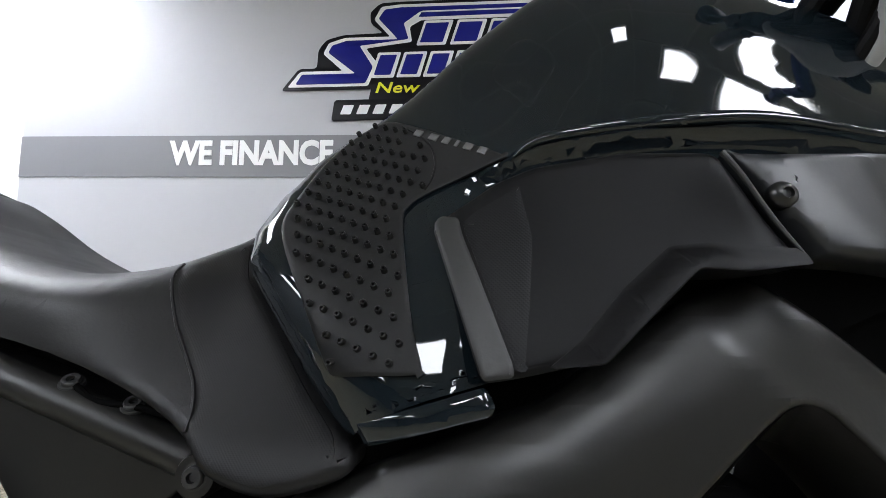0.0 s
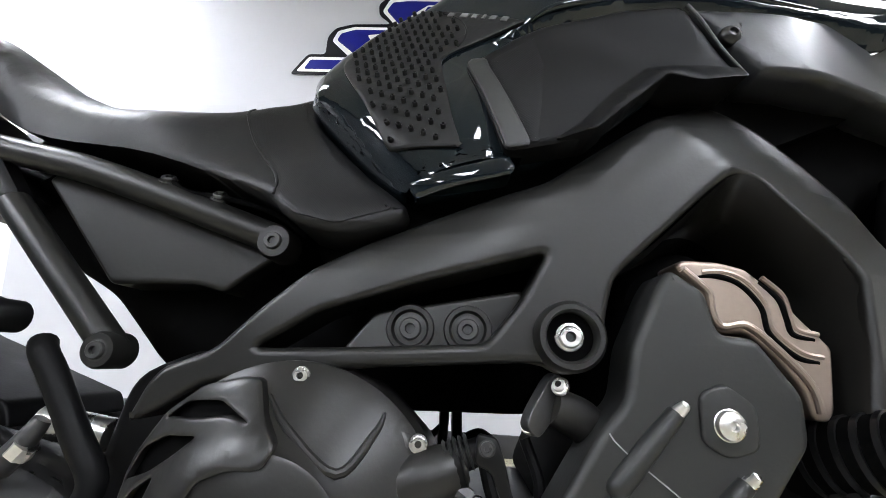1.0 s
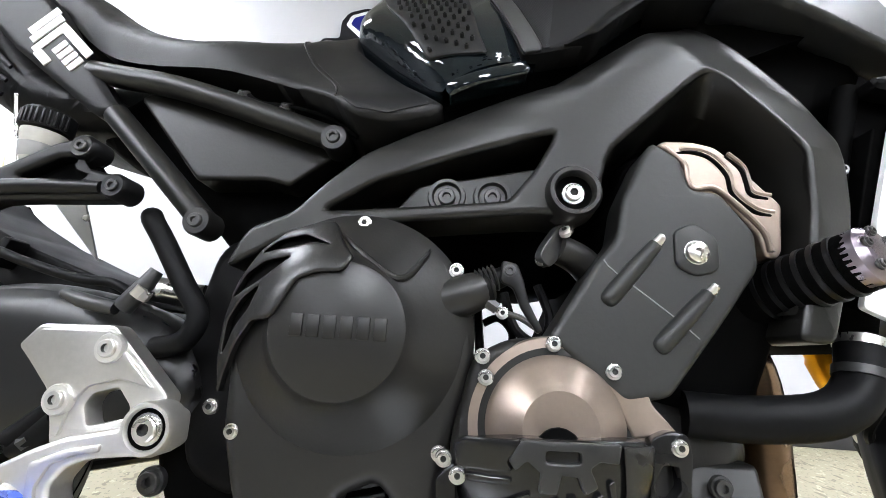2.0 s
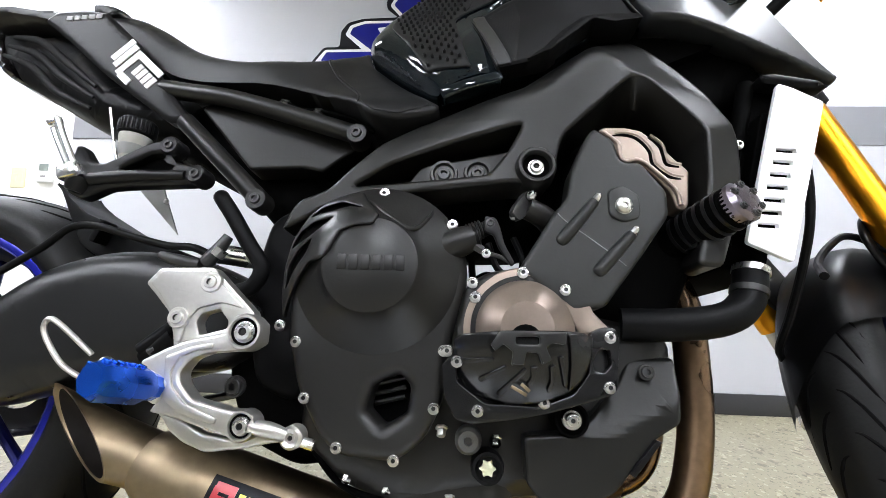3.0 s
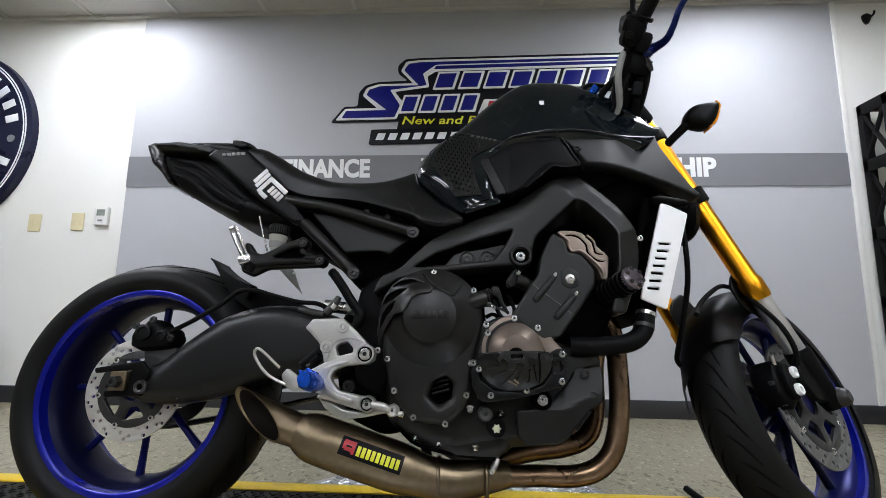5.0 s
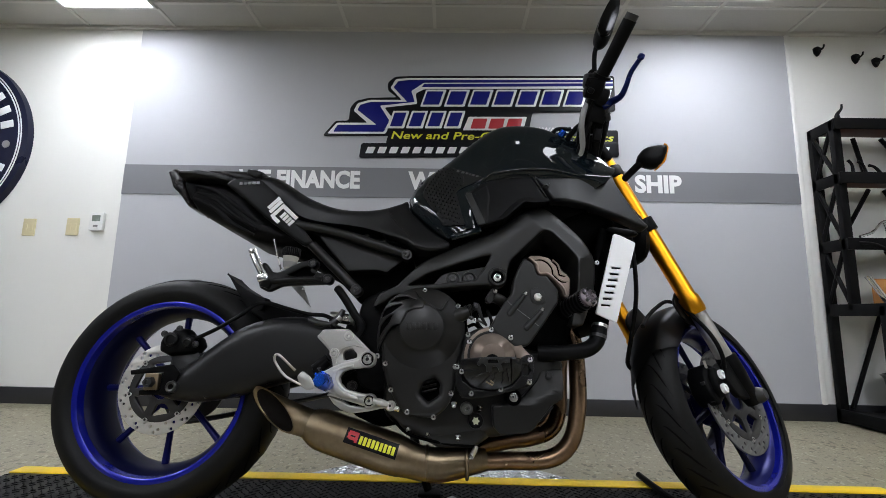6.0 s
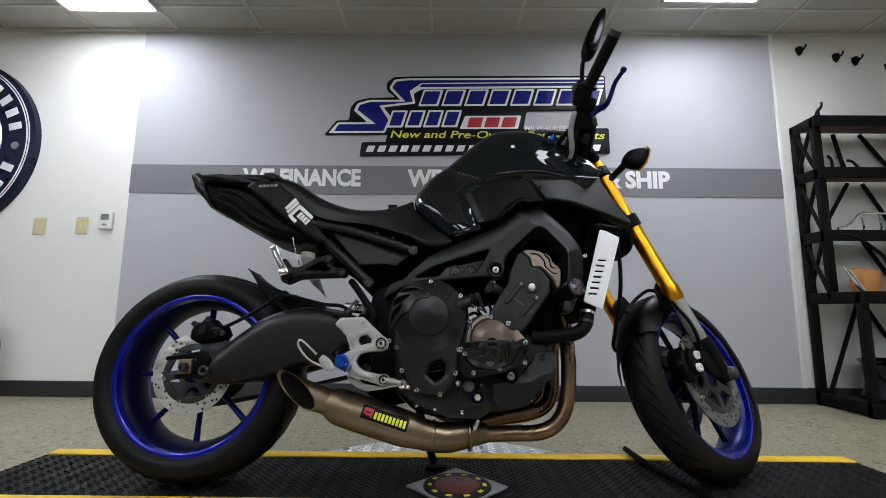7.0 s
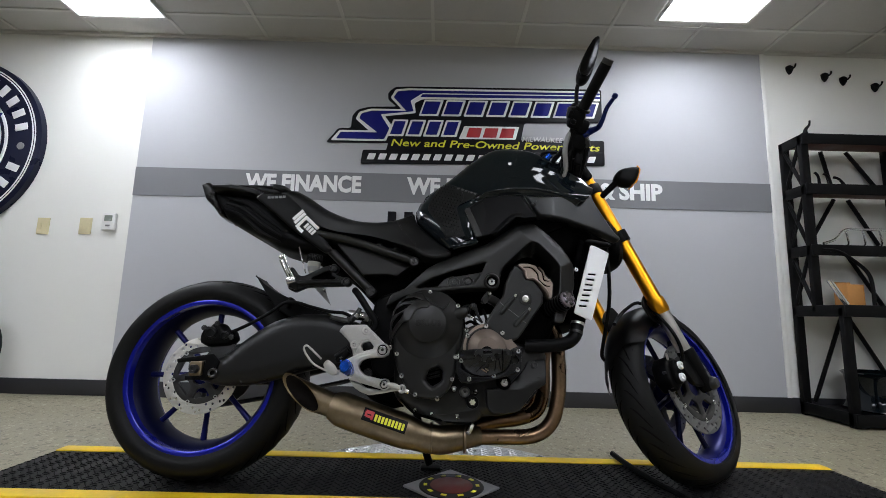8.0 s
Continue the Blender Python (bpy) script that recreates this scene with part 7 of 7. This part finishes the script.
# plate on the muffler: black with a red shape and yellow bars, bent round the can
T0, T1 = Vector((-0.155, -0.115, 0.154)), Vector((-0.295, -0.130, 0.197))
TA = (T1 - T0).normalized()
TO = (Vector((0, -1, 0)) + TA * TA.y).normalized()
TU = TO.cross(TA)
TU = TU if TU.z > 0 else -TU


def bent(u0, u1, v0, v1, lift):
    """A thin sheet on the can: u along it from the rear, v up round it, in metres."""
    bm = bmesh.new()
    rows = []
    for r in (0.0450, 0.0472 + lift):
        for u in (u0, u1):
            rows.append([bm.verts.new(T1 - TA * u + r * (math.cos(f) * TO + math.sin(f) * TU)) for f in ((v0 + (v1 - v0) * j / 6) / 0.0445 for j in range(7))])
    a, b, c, d = rows
    for p, q in ((c, d), (a, c), (d, b)):
        for j in range(6):
            bm.faces.new((p[j], q[j], q[j + 1], p[j + 1]))
    for j in (0, 6):
        bm.faces.new((a[j], c[j], d[j], b[j]))
    return bm


U0 = 0.028
mp("tag_plate", bent(U0, U0 + 0.118, -0.002, 0.029, 0.0), "sign_black", "black heat-proof plate", mu)
for u, v, w, h in ((0.006, 0.006, 0.022, 0.008), (0.009, -0.003, 0.018, 0.006), (0.005, -0.001, 0.006, 0.011), (0.022, -0.006, 0.006, 0.012)):
    ob = mp("tag_mark", bent(U0 + u, U0 + u + w, v + 0.010, v + 0.010 + h, 0.0006), "sign_red", "red emblem bar", mu)
for k in range(9):
    mp("tag_bar", bent(U0 + 0.032 + k * 0.0092, U0 + 0.0385 + k * 0.0092, 0.004, 0.020, 0.0006), "sign_yellow", "yellow bar of lettering", mu)

# -- swingarm, rear brake, hugger --
SWING = crs([(-0.755, 0.312), (-0.735, 0.330), (-0.67, 0.333), (-0.604, 0.386), (-0.534, 0.434), (-0.443, 0.458), (-0.349, 0.450), (-0.27, 0.42), (-0.24, 0.36), (-0.29, 0.318), (-0.338, 0.312), (-0.40, 0.308), (-0.489, 0.284), (-0.56, 0.264), (-0.638, 0.256), (-0.70, 0.264), (-0.745, 0.285)], 4)
for s in (-1, 1):
    bm = slab(SWING, lambda x, z, d: 0.006 + 0.030 * prof(d / 0.035), 0, 0.012, (), False, FINE)
    for v in bm.verts:
        v.co.y = s * (0.105 - v.co.y)
    sw = mp("swingarm", bm, "arm", "satin black curved swingarm", None, 60)
    mp("axle_plate", plate(fillet([(-0.775, 0.324), (-0.68, 0.340), (-0.660, 0.320), (-0.670, 0.272), (-0.745, 0.270), (-0.746, 0.281), (-0.700, 0.283), (-0.697, 0.322), (-0.772, 0.314)], 0.003), s * 0.142 - 0.004, s * 0.142 + 0.004, 0.002), "plastic", "", sw)
    mp("axle_block", plate(fillet([(-0.734, 0.318), (-0.702, 0.319), (-0.701, 0.282), (-0.733, 0.281)], 0.003), s * 0.147 - 0.006, s * 0.147 + 0.006, 0.002), "titan", "dull metal axle block", sw)
    mp("axle_nut", lathe([(0, 0.010), (0.005, 0.010), (0.006, 0.014), (0.011, 0.014), (0.0125, 0.011), (0.0125, 0.0)], at=(-0.718, s * 0.152, 0.299), axis=(0, s, 0), n=6), "dark_bolt", "dark axle nut", sw)
    mp("adjuster_boss", lathe([(0.006, 0.004), (0.010, 0.006), (0.013, 0.003), (0.014, -0.01)], at=(-0.672, s * 0.146, 0.290), axis=(0, s, 0), n=24), "dark_bolt", "", sw)
mp("swingarm_bridge", block(-0.36, 0.0, 0.40, 0.10, 0.20, 0.06, 0.02), "satin")
rc = mp("rear_caliper", slab(fillet([(-0.745, 0.392), (-0.735, 0.418), (-0.722, 0.416), (-0.712, 0.428), (-0.688, 0.426), (-0.676, 0.412), (-0.656, 0.408), (-0.645, 0.385), (-0.658, 0.366), (-0.72, 0.360), (-0.742, 0.370)], 0.005), lambda x, z, d: 0.010 + 0.018 * prof(d / 0.012), -0.085, 0.01), "plastic", "black rear brake caliper")
for bx, bz2 in ((-0.735, 0.412), (-0.655, 0.388), (-0.70, 0.425)):
    bolt(bx, bz2, -0.112, 0.006, "dark_bolt", rc)
for bx, bz2, r in ((-0.712, 0.398, 0.017), (-0.672, 0.392, 0.011)):
    mp("piston_boss", lathe([(0, 0.004), (r * 0.6, 0.004), (r * 0.7, 0.007), (r * 0.95, 0.006), (r, 0.002), (r, -0.01)], at=(bx, -0.112, bz2), n=24), "satin", "", rc)
mp("caliper_bracket", plate(fillet([(-0.72, 0.36), (-0.65, 0.37), (-0.64, 0.33), (-0.70, 0.325)], 0.006), -0.094, -0.082, 0.002), "dark_bolt", "dark bracket", rc)
mp("rear_brake_hose", tube([(-0.655, -0.11, 0.402), (-0.60, -0.125, 0.425), (-0.545, -0.13, 0.458), (-0.51, -0.133, 0.484), (-0.474, -0.134, 0.486), (-0.436, -0.135, 0.476), (-0.38, -0.135, 0.463), (-0.341, -0.137, 0.460), (-0.311, -0.14, 0.447)], 0.0048, 12), "rubber_hose", "black rear brake hose")
bm = cut(plate(fillet([(-0.643, 0.584), (-0.610, 0.556), (-0.560, 0.526), (-0.494, 0.500), (-0.40, 0.470), (-0.39, 0.448), (-0.50, 0.448), (-0.556, 0.478), (-0.600, 0.528)], 0.006), -0.072, 0.072, 0.003, (), 2), 0.012)
for v in bm.verts:
    v.co.y *= 0.55 + 0.45 * ramp(v.co.x, -0.65, -0.52)
hug = mp("hugger", bm, "plastic", "black rear hugger", None, 40)
mp("hose_clip", block(-0.512, -0.082, 0.492, 0.012, 0.026, 0.034, 0.004, turn=(0, 20, 0)), "plastic", "", hug)
mp("rear_sprocket", lathe([(0.05, -0.003), (0.085, -0.003), (0.085, 0.003), (0.05, 0.003), (0.05, -0.003)], at=(RW[0], 0.085, RW[1]), n=44), "dark_bolt", "black rear sprocket")
mp("drive_chain", tube([(RW[0], 0.085, RW[1] + 0.088), (-0.30, 0.085, 0.415), (-0.15, 0.085, 0.36), (-0.30, 0.085, 0.29), (RW[0], 0.085, RW[1] - 0.088), (RW[0] - 0.062, 0.085, RW[1] - 0.062), (RW[0] - 0.088, 0.085, RW[1]), (RW[0] - 0.062, 0.085, RW[1] + 0.062)], 0.007, 8, 5, True), "dark_bolt", "dark drive chain")
mp("shock", tube([(-0.30, -0.03, 0.45), (-0.20, -0.03, 0.40)], 0.03, 16, 0), "dark_bolt", "dark rear shock")
mp("shock_reservoir", tube([(-0.335, -0.10, 0.462), (-0.275, -0.10, 0.455)], 0.013, 16, 0), "bolt", "silver fitting")
mp("brake_pipe", tube([(-0.312, -0.145, 0.524), (-0.305, -0.15, 0.517), (-0.291, -0.150, 0.499), (-0.265, -0.150, 0.462), (-0.246, -0.150, 0.435), (-0.256, -0.148, 0.412), (-0.285, -0.14, 0.405)], 0.0095, 14), "rubber_hose", "thick black hose")

# -- rearset, peg, brake pedal --
rs = new("rearset")
rs.parent = moto
tagged(rs, label="machined aluminium rearset with blue folding peg")
UPPER = fillet([(-0.329, 0.402), (-0.316, 0.418), (-0.260, 0.420), (-0.211, 0.375), (-0.214, 0.356), (-0.234, 0.348), (-0.263, 0.344), (-0.288, 0.338), (-0.291, 0.351), (-0.299, 0.373), (-0.317, 0.391)], 0.004)
mp("bracket", plate(UPPER, -0.223, -0.206, 0.0025, [fillet([(-0.269, 0.365), (-0.265, 0.373), (-0.248, 0.378), (-0.237, 0.366), (-0.238, 0.359), (-0.264, 0.352)], 0.003)], 1), "alu", "machined aluminium bracket", rs)
mp("bracket_face", plate(fillet([(-0.322, 0.402), (-0.312, 0.4145), (-0.263, 0.4165), (-0.222, 0.379), (-0.246, 0.384), (-0.268, 0.378), (-0.278, 0.364), (-0.281, 0.345), (-0.286, 0.344), (-0.288, 0.352), (-0.296, 0.374), (-0.310, 0.391)], 0.003), -0.2255, -0.221, 0.0012, (), 1), "alu", "", rs)
for bx, bz2 in ((-0.258, 0.404), (-0.286, 0.368)):
    mp("washer", lathe([(0.0, 0.001), (0.0098, 0.001), (0.0105, 0.0), (0.0105, -0.004)], at=(bx, -0.2268, bz2), n=28), "steel", "", rs)
    bolt(bx, bz2, -0.227, 0.0066, "alu", rs)
CLEVIS = fillet([(-0.310, 0.326), (-0.286, 0.339), (-0.266, 0.347), (-0.231, 0.355), (-0.212, 0.372), (-0.197, 0.366), (-0.196, 0.346), (-0.208, 0.338), (-0.221, 0.338), (-0.248, 0.335), (-0.262, 0.329), (-0.270, 0.317), (-0.267, 0.307), (-0.254, 0.294), (-0.217, 0.286), (-0.203, 0.286), (-0.191, 0.278), (-0.192, 0.266), (-0.206, 0.260), (-0.228, 0.266), (-0.273, 0.278), (-0.293, 0.281), (-0.283, 0.296), (-0.287, 0.311), (-0.305, 0.317)], 0.004)
mp("link_arm", plate(CLEVIS, -0.236, -0.214, 0.0035, (), 2), "alu", "forked aluminium link arm", rs)
mp("link_face", plate(fillet([(-0.284, 0.331), (-0.262, 0.3405), (-0.240, 0.345), (-0.240, 0.340), (-0.254, 0.3375), (-0.270, 0.331), (-0.2765, 0.317), (-0.273, 0.304), (-0.258, 0.2895), (-0.226, 0.279), (-0.228, 0.273), (-0.262, 0.281), (-0.280, 0.293)], 0.003), -0.2385, -0.233, 0.0015, (), 1), "alu", "", rs)
for bx, bz2, r in ((-0.212, 0.356, 1.0), (-0.203, 0.273, 0.82)):
    mp("eye", lathe([(0.0125 * r, -0.010), (0.0130 * r, 0.002), (0.0140 * r, 0.0035), (0.0160 * r, 0.0035), (0.0172 * r, 0.001), (0.0172 * r, -0.016)], at=(bx, -0.236, bz2), n=36), "alu", "", rs)
    mp("eye_well", lathe([(0, 0), (0.0129 * r, 0)], at=(bx, -0.2365, bz2), n=28), "deep", "", rs)
    bolt(bx, bz2, -0.237, 0.0082 * r, "bolt", rs)
bolt(-0.259, 0.300, -0.150, 0.009, "dark_bolt", rs)
mp("brake_pedal", plate(fillet([(-0.293, 0.281), (-0.280, 0.264), (-0.265, 0.254), (-0.242, 0.246), (-0.207, 0.251), (-0.180, 0.257), (-0.166, 0.259), (-0.168, 0.270), (-0.187, 0.266), (-0.214, 0.259), (-0.248, 0.263), (-0.266, 0.273)], 0.004), -0.222, -0.210, 0.003), "alu", "aluminium brake pedal", rs)
mp("pedal_joint", lathe([(0.004, 0.004), (0.008, 0.006), (0.0105, 0.003), (0.011, -0.012)], at=(-0.161, -0.222, 0.263), n=24), "alu", "", rs)
bolt(-0.161, 0.263, -0.224, 0.005, "bolt", rs)
mp("pedal_clevis", tube([(-0.196, -0.236, 0.273), (-0.180, -0.232, 0.270), (-0.166, -0.226, 0.265)], [0.0055, 0.0075, 0.006], 12), "alu", "", rs)
mp("pedal_rod", tube([(-0.156, -0.218, 0.260), (-0.142, -0.216, 0.256)], 0.005, 10, 0), "bolt", "", rs)
pg = mp("foot_peg", tube([(-0.288, -0.238, 0.303), (-0.288, -0.250, 0.305), (-0.289, -0.258, 0.306), (-0.290, -0.304, 0.312), (-0.290, -0.312, 0.3125)], [0.0115, 0.0125, 0.0165, 0.0165, 0.0130], 8, 0, False, 0.82), "blue_anod", "faceted blue anodised foot peg", rs, 20)
for k in range(6):
    for dx, dz in ((-0.009, 0.0115), (0.003, 0.0145)):
        mp("tooth", block(-0.2895 + dx, -0.262 - 0.0082 * k, 0.3065 + 0.0010 * k + dz, 0.007, 0.004, 0.005, 0.001, turn=(0, 20, 0)), "blue_anod", "", pg)
mp("peg_mount", block(-0.292, -0.232, 0.303, 0.026, 0.016, 0.024, 0.004, turn=(0, 25, 0)), "alu", "", rs)
mp("heel_plate", plate(fillet([(-0.360, 0.318), (-0.350, 0.330), (-0.332, 0.318), (-0.318, 0.296), (-0.335, 0.290), (-0.352, 0.300)], 0.005), -0.232, -0.222, 0.002), "alu", "", rs)
mp("heel_loop", tube([(-0.350, -0.232, 0.302), (-0.382, -0.236, 0.318), (-0.402, -0.238, 0.340), (-0.409, -0.239, 0.354), (-0.405, -0.239, 0.362), (-0.394, -0.236, 0.356), (-0.366, -0.226, 0.330)], 0.0026, 10), "alu", "bent wire heel guard", rs)
mp("switch_spring", tube([(-0.335, -0.20, 0.335), (-0.305, -0.20, 0.36)], 0.009, 12, 0), "plastic", "", rs)

# passenger peg hanger with brake reservoir
HANG = fillet([(-0.497, 0.534), (-0.493, 0.580), (-0.485, 0.580), (-0.468, 0.558), (-0.452, 0.556), (-0.400, 0.584), (-0.373, 0.591), (-0.358, 0.582), (-0.360, 0.570), (-0.372, 0.562), (-0.339, 0.555), (-0.320, 0.547), (-0.322, 0.534), (-0.338, 0.530), (-0.357, 0.529), (-0.408, 0.527), (-0.442, 0.524), (-0.471, 0.509), (-0.492, 0.518)], 0.006)
hg = mp("peg_hanger", plate(HANG, -0.172, -0.152, 0.005, [fillet([(-0.430, 0.549), (-0.394, 0.569), (-0.378, 0.570), (-0.362, 0.553), (-0.372, 0.546)], 0.004)], 3), "satin", "black cast passenger peg hanger")
mp("hanger_back", plate(fillet([(-0.435, 0.546), (-0.394, 0.572), (-0.372, 0.574), (-0.352, 0.552), (-0.372, 0.542)], 0.004), -0.158, -0.150, 0.001), "deep", "", hg)
mp("arm_rib", tube([(-0.345, -0.171, 0.541), (-0.41, -0.172, 0.539), (-0.462, -0.172, 0.534)], [0.006, 0.0075, 0.008], 12), "satin", "", hg)
for bx, bz2 in ((-0.370, 0.579), (-0.331, 0.542)):
    mp("lug", lathe([(0, 0.004), (0.010, 0.005), (0.012, 0.002), (0.012, -0.02)], at=(bx, -0.172, bz2), n=24), "satin", "", hg)
    bolt(bx, bz2, -0.176, 0.0058, "dark_bolt", hg)
mp("folding_peg", tube([(-0.478, -0.182, 0.548), (-0.496, -0.185, 0.580), (-0.510, -0.187, 0.608)], [0.0045, 0.0038, 0.0042], 10), "chrome", "silver folded passenger peg", hg)
mp("peg_rail", tube([(-0.490, -0.176, 0.548), (-0.507, -0.178, 0.575), (-0.519, -0.180, 0.598)], [0.0042, 0.0036, 0.004], 10), "chrome", "", hg)
mp("peg_end", block(-0.5155, -0.184, 0.605, 0.015, 0.012, 0.010, 0.003, turn=(0, -28, 0)), "chrome", "", hg)
mp("peg_knuckle", block(-0.482, -0.176, 0.540, 0.026, 0.026, 0.020, 0.005, turn=(0, -20, 0)), "chrome", "", hg)
mp("knuckle_base", lathe([(0, 0.006), (0.012, 0.006), (0.014, 0.0), (0.014, -0.012)], at=(-0.478, -0.170, 0.524), axis=(-0.3, 0, -1), n=20), "satin", "", hg)
res = new("brake_reservoir")
res.parent = moto
tagged(res, label="milky brake fluid reservoir with black cap")
mp("cup", lathe([(0, 0.0), (0.011, 0.001), (0.014, 0.008), (0.0185, 0.030), (0.0185, 0.036), (0, 0.036)], at=(-0.433, -0.155, 0.565), axis=(0.05, 0, 1), n=28), "fluid", "milky cup", res)
mp("fluid_line", lathe([(0.0128, 0.006), (0.0148, 0.008), (0.0172, 0.020), (0.0160, 0.021)], at=(-0.433, -0.155, 0.565), axis=(0.05, 0, 1), n=28), "mark_grey", "", res)
mp("cap", lathe([(0, 0.056), (0.019, 0.056), (0.0215, 0.053), (0.0215, 0.036), (0.019, 0.034), (0, 0.034)], at=(-0.433, -0.155, 0.565), axis=(0.05, 0, 1), n=18), "plastic", "ribbed black cap", res)
for k in range(14):
    a = radians(180 + 180 * (k + 0.5) / 14)
    mp("cap_rib", block(-0.4305 + 0.0215 * math.cos(a), -0.155 + 0.0215 * math.sin(a), 0.6095, 0.0022, 0.0022, 0.015, 0.0006), "satin", "", res)
mp("reservoir_wire", tube([(-0.481, -0.150, 0.645), (-0.468, -0.150, 0.605), (-0.454, -0.150, 0.568)], 0.0018, 8), "bolt", "bright wire", res)
mp("plate_bracket", plate([(-0.448, 0.545), (-0.413, 0.546), (-0.383, 0.483)], -0.113, -0.110, 0.0008), "mark_grey", "thin grey pointed bracket")
mp("bracket_bolt", lathe([(0, 0.003), (0.003, 0.002), (0.004, 0)], at=(-0.406, -0.113, 0.528), n=12), "bolt")
# fittings in front of the swingarm
mp("brake_switch", tube([(-0.372, -0.150, 0.447), (-0.345, -0.155, 0.440), (-0.318, -0.155, 0.436)], [0.005, 0.007, 0.006], 12), "dark_bolt", "brake switch")
mp("union", lathe([(0.004, -0.006), (0.009, -0.005), (0.009, 0.005), (0.004, 0.006)], at=(-0.300, -0.152, 0.452), axis=(0.6, 0, 0.8), n=8), "bolt", "silver hose union")
mp("union_body", tube([(-0.315, -0.150, 0.438), (-0.300, -0.152, 0.456), (-0.292, -0.150, 0.472)], [0.009, 0.008, 0.006], 12), "dark_bolt")
mp("master_cylinder", tube([(-0.303, -0.200, 0.352), (-0.322, -0.198, 0.336), (-0.335, -0.20, 0.328)], [0.010, 0.0105, 0.007], 14), "plastic", "black rear master cylinder")
mp("clevis_nut", tube([(-0.318, -0.203, 0.338), (-0.324, -0.203, 0.334)], 0.0065, 6, 0), "dark_bolt")
# side stand on the far side
mp("side_stand", tube([(-0.145, 0.095, 0.22), (-0.112, 0.117, 0.10), (-0.090, 0.130, 0.034)], 0.0115, 12, 0), "plastic", "black side stand")
mp("stand_foot", block(-0.086, 0.134, 0.0245, 0.06, 0.045, 0.009, 0.003, turn=(8, 0, 0)), "plastic")

# flat castings keep flat shading up to their rounded edges
for ob in bpy.data.objects:
    if ob.type == "MESH" and ob.name.split(".")[0] in ("main_frame", "bracket", "bracket_face", "link_arm", "timing_cover", "clutch_cover", "battery_cover", "cam_cover", "engine_guard", "sprocket_box", "peg_hanger", "radiator_guard", "guard_bracket", "brake_pedal"):
        wn = ob.modifiers.new("even_normals", "WEIGHTED_NORMAL")
        wn.keep_sharp = True
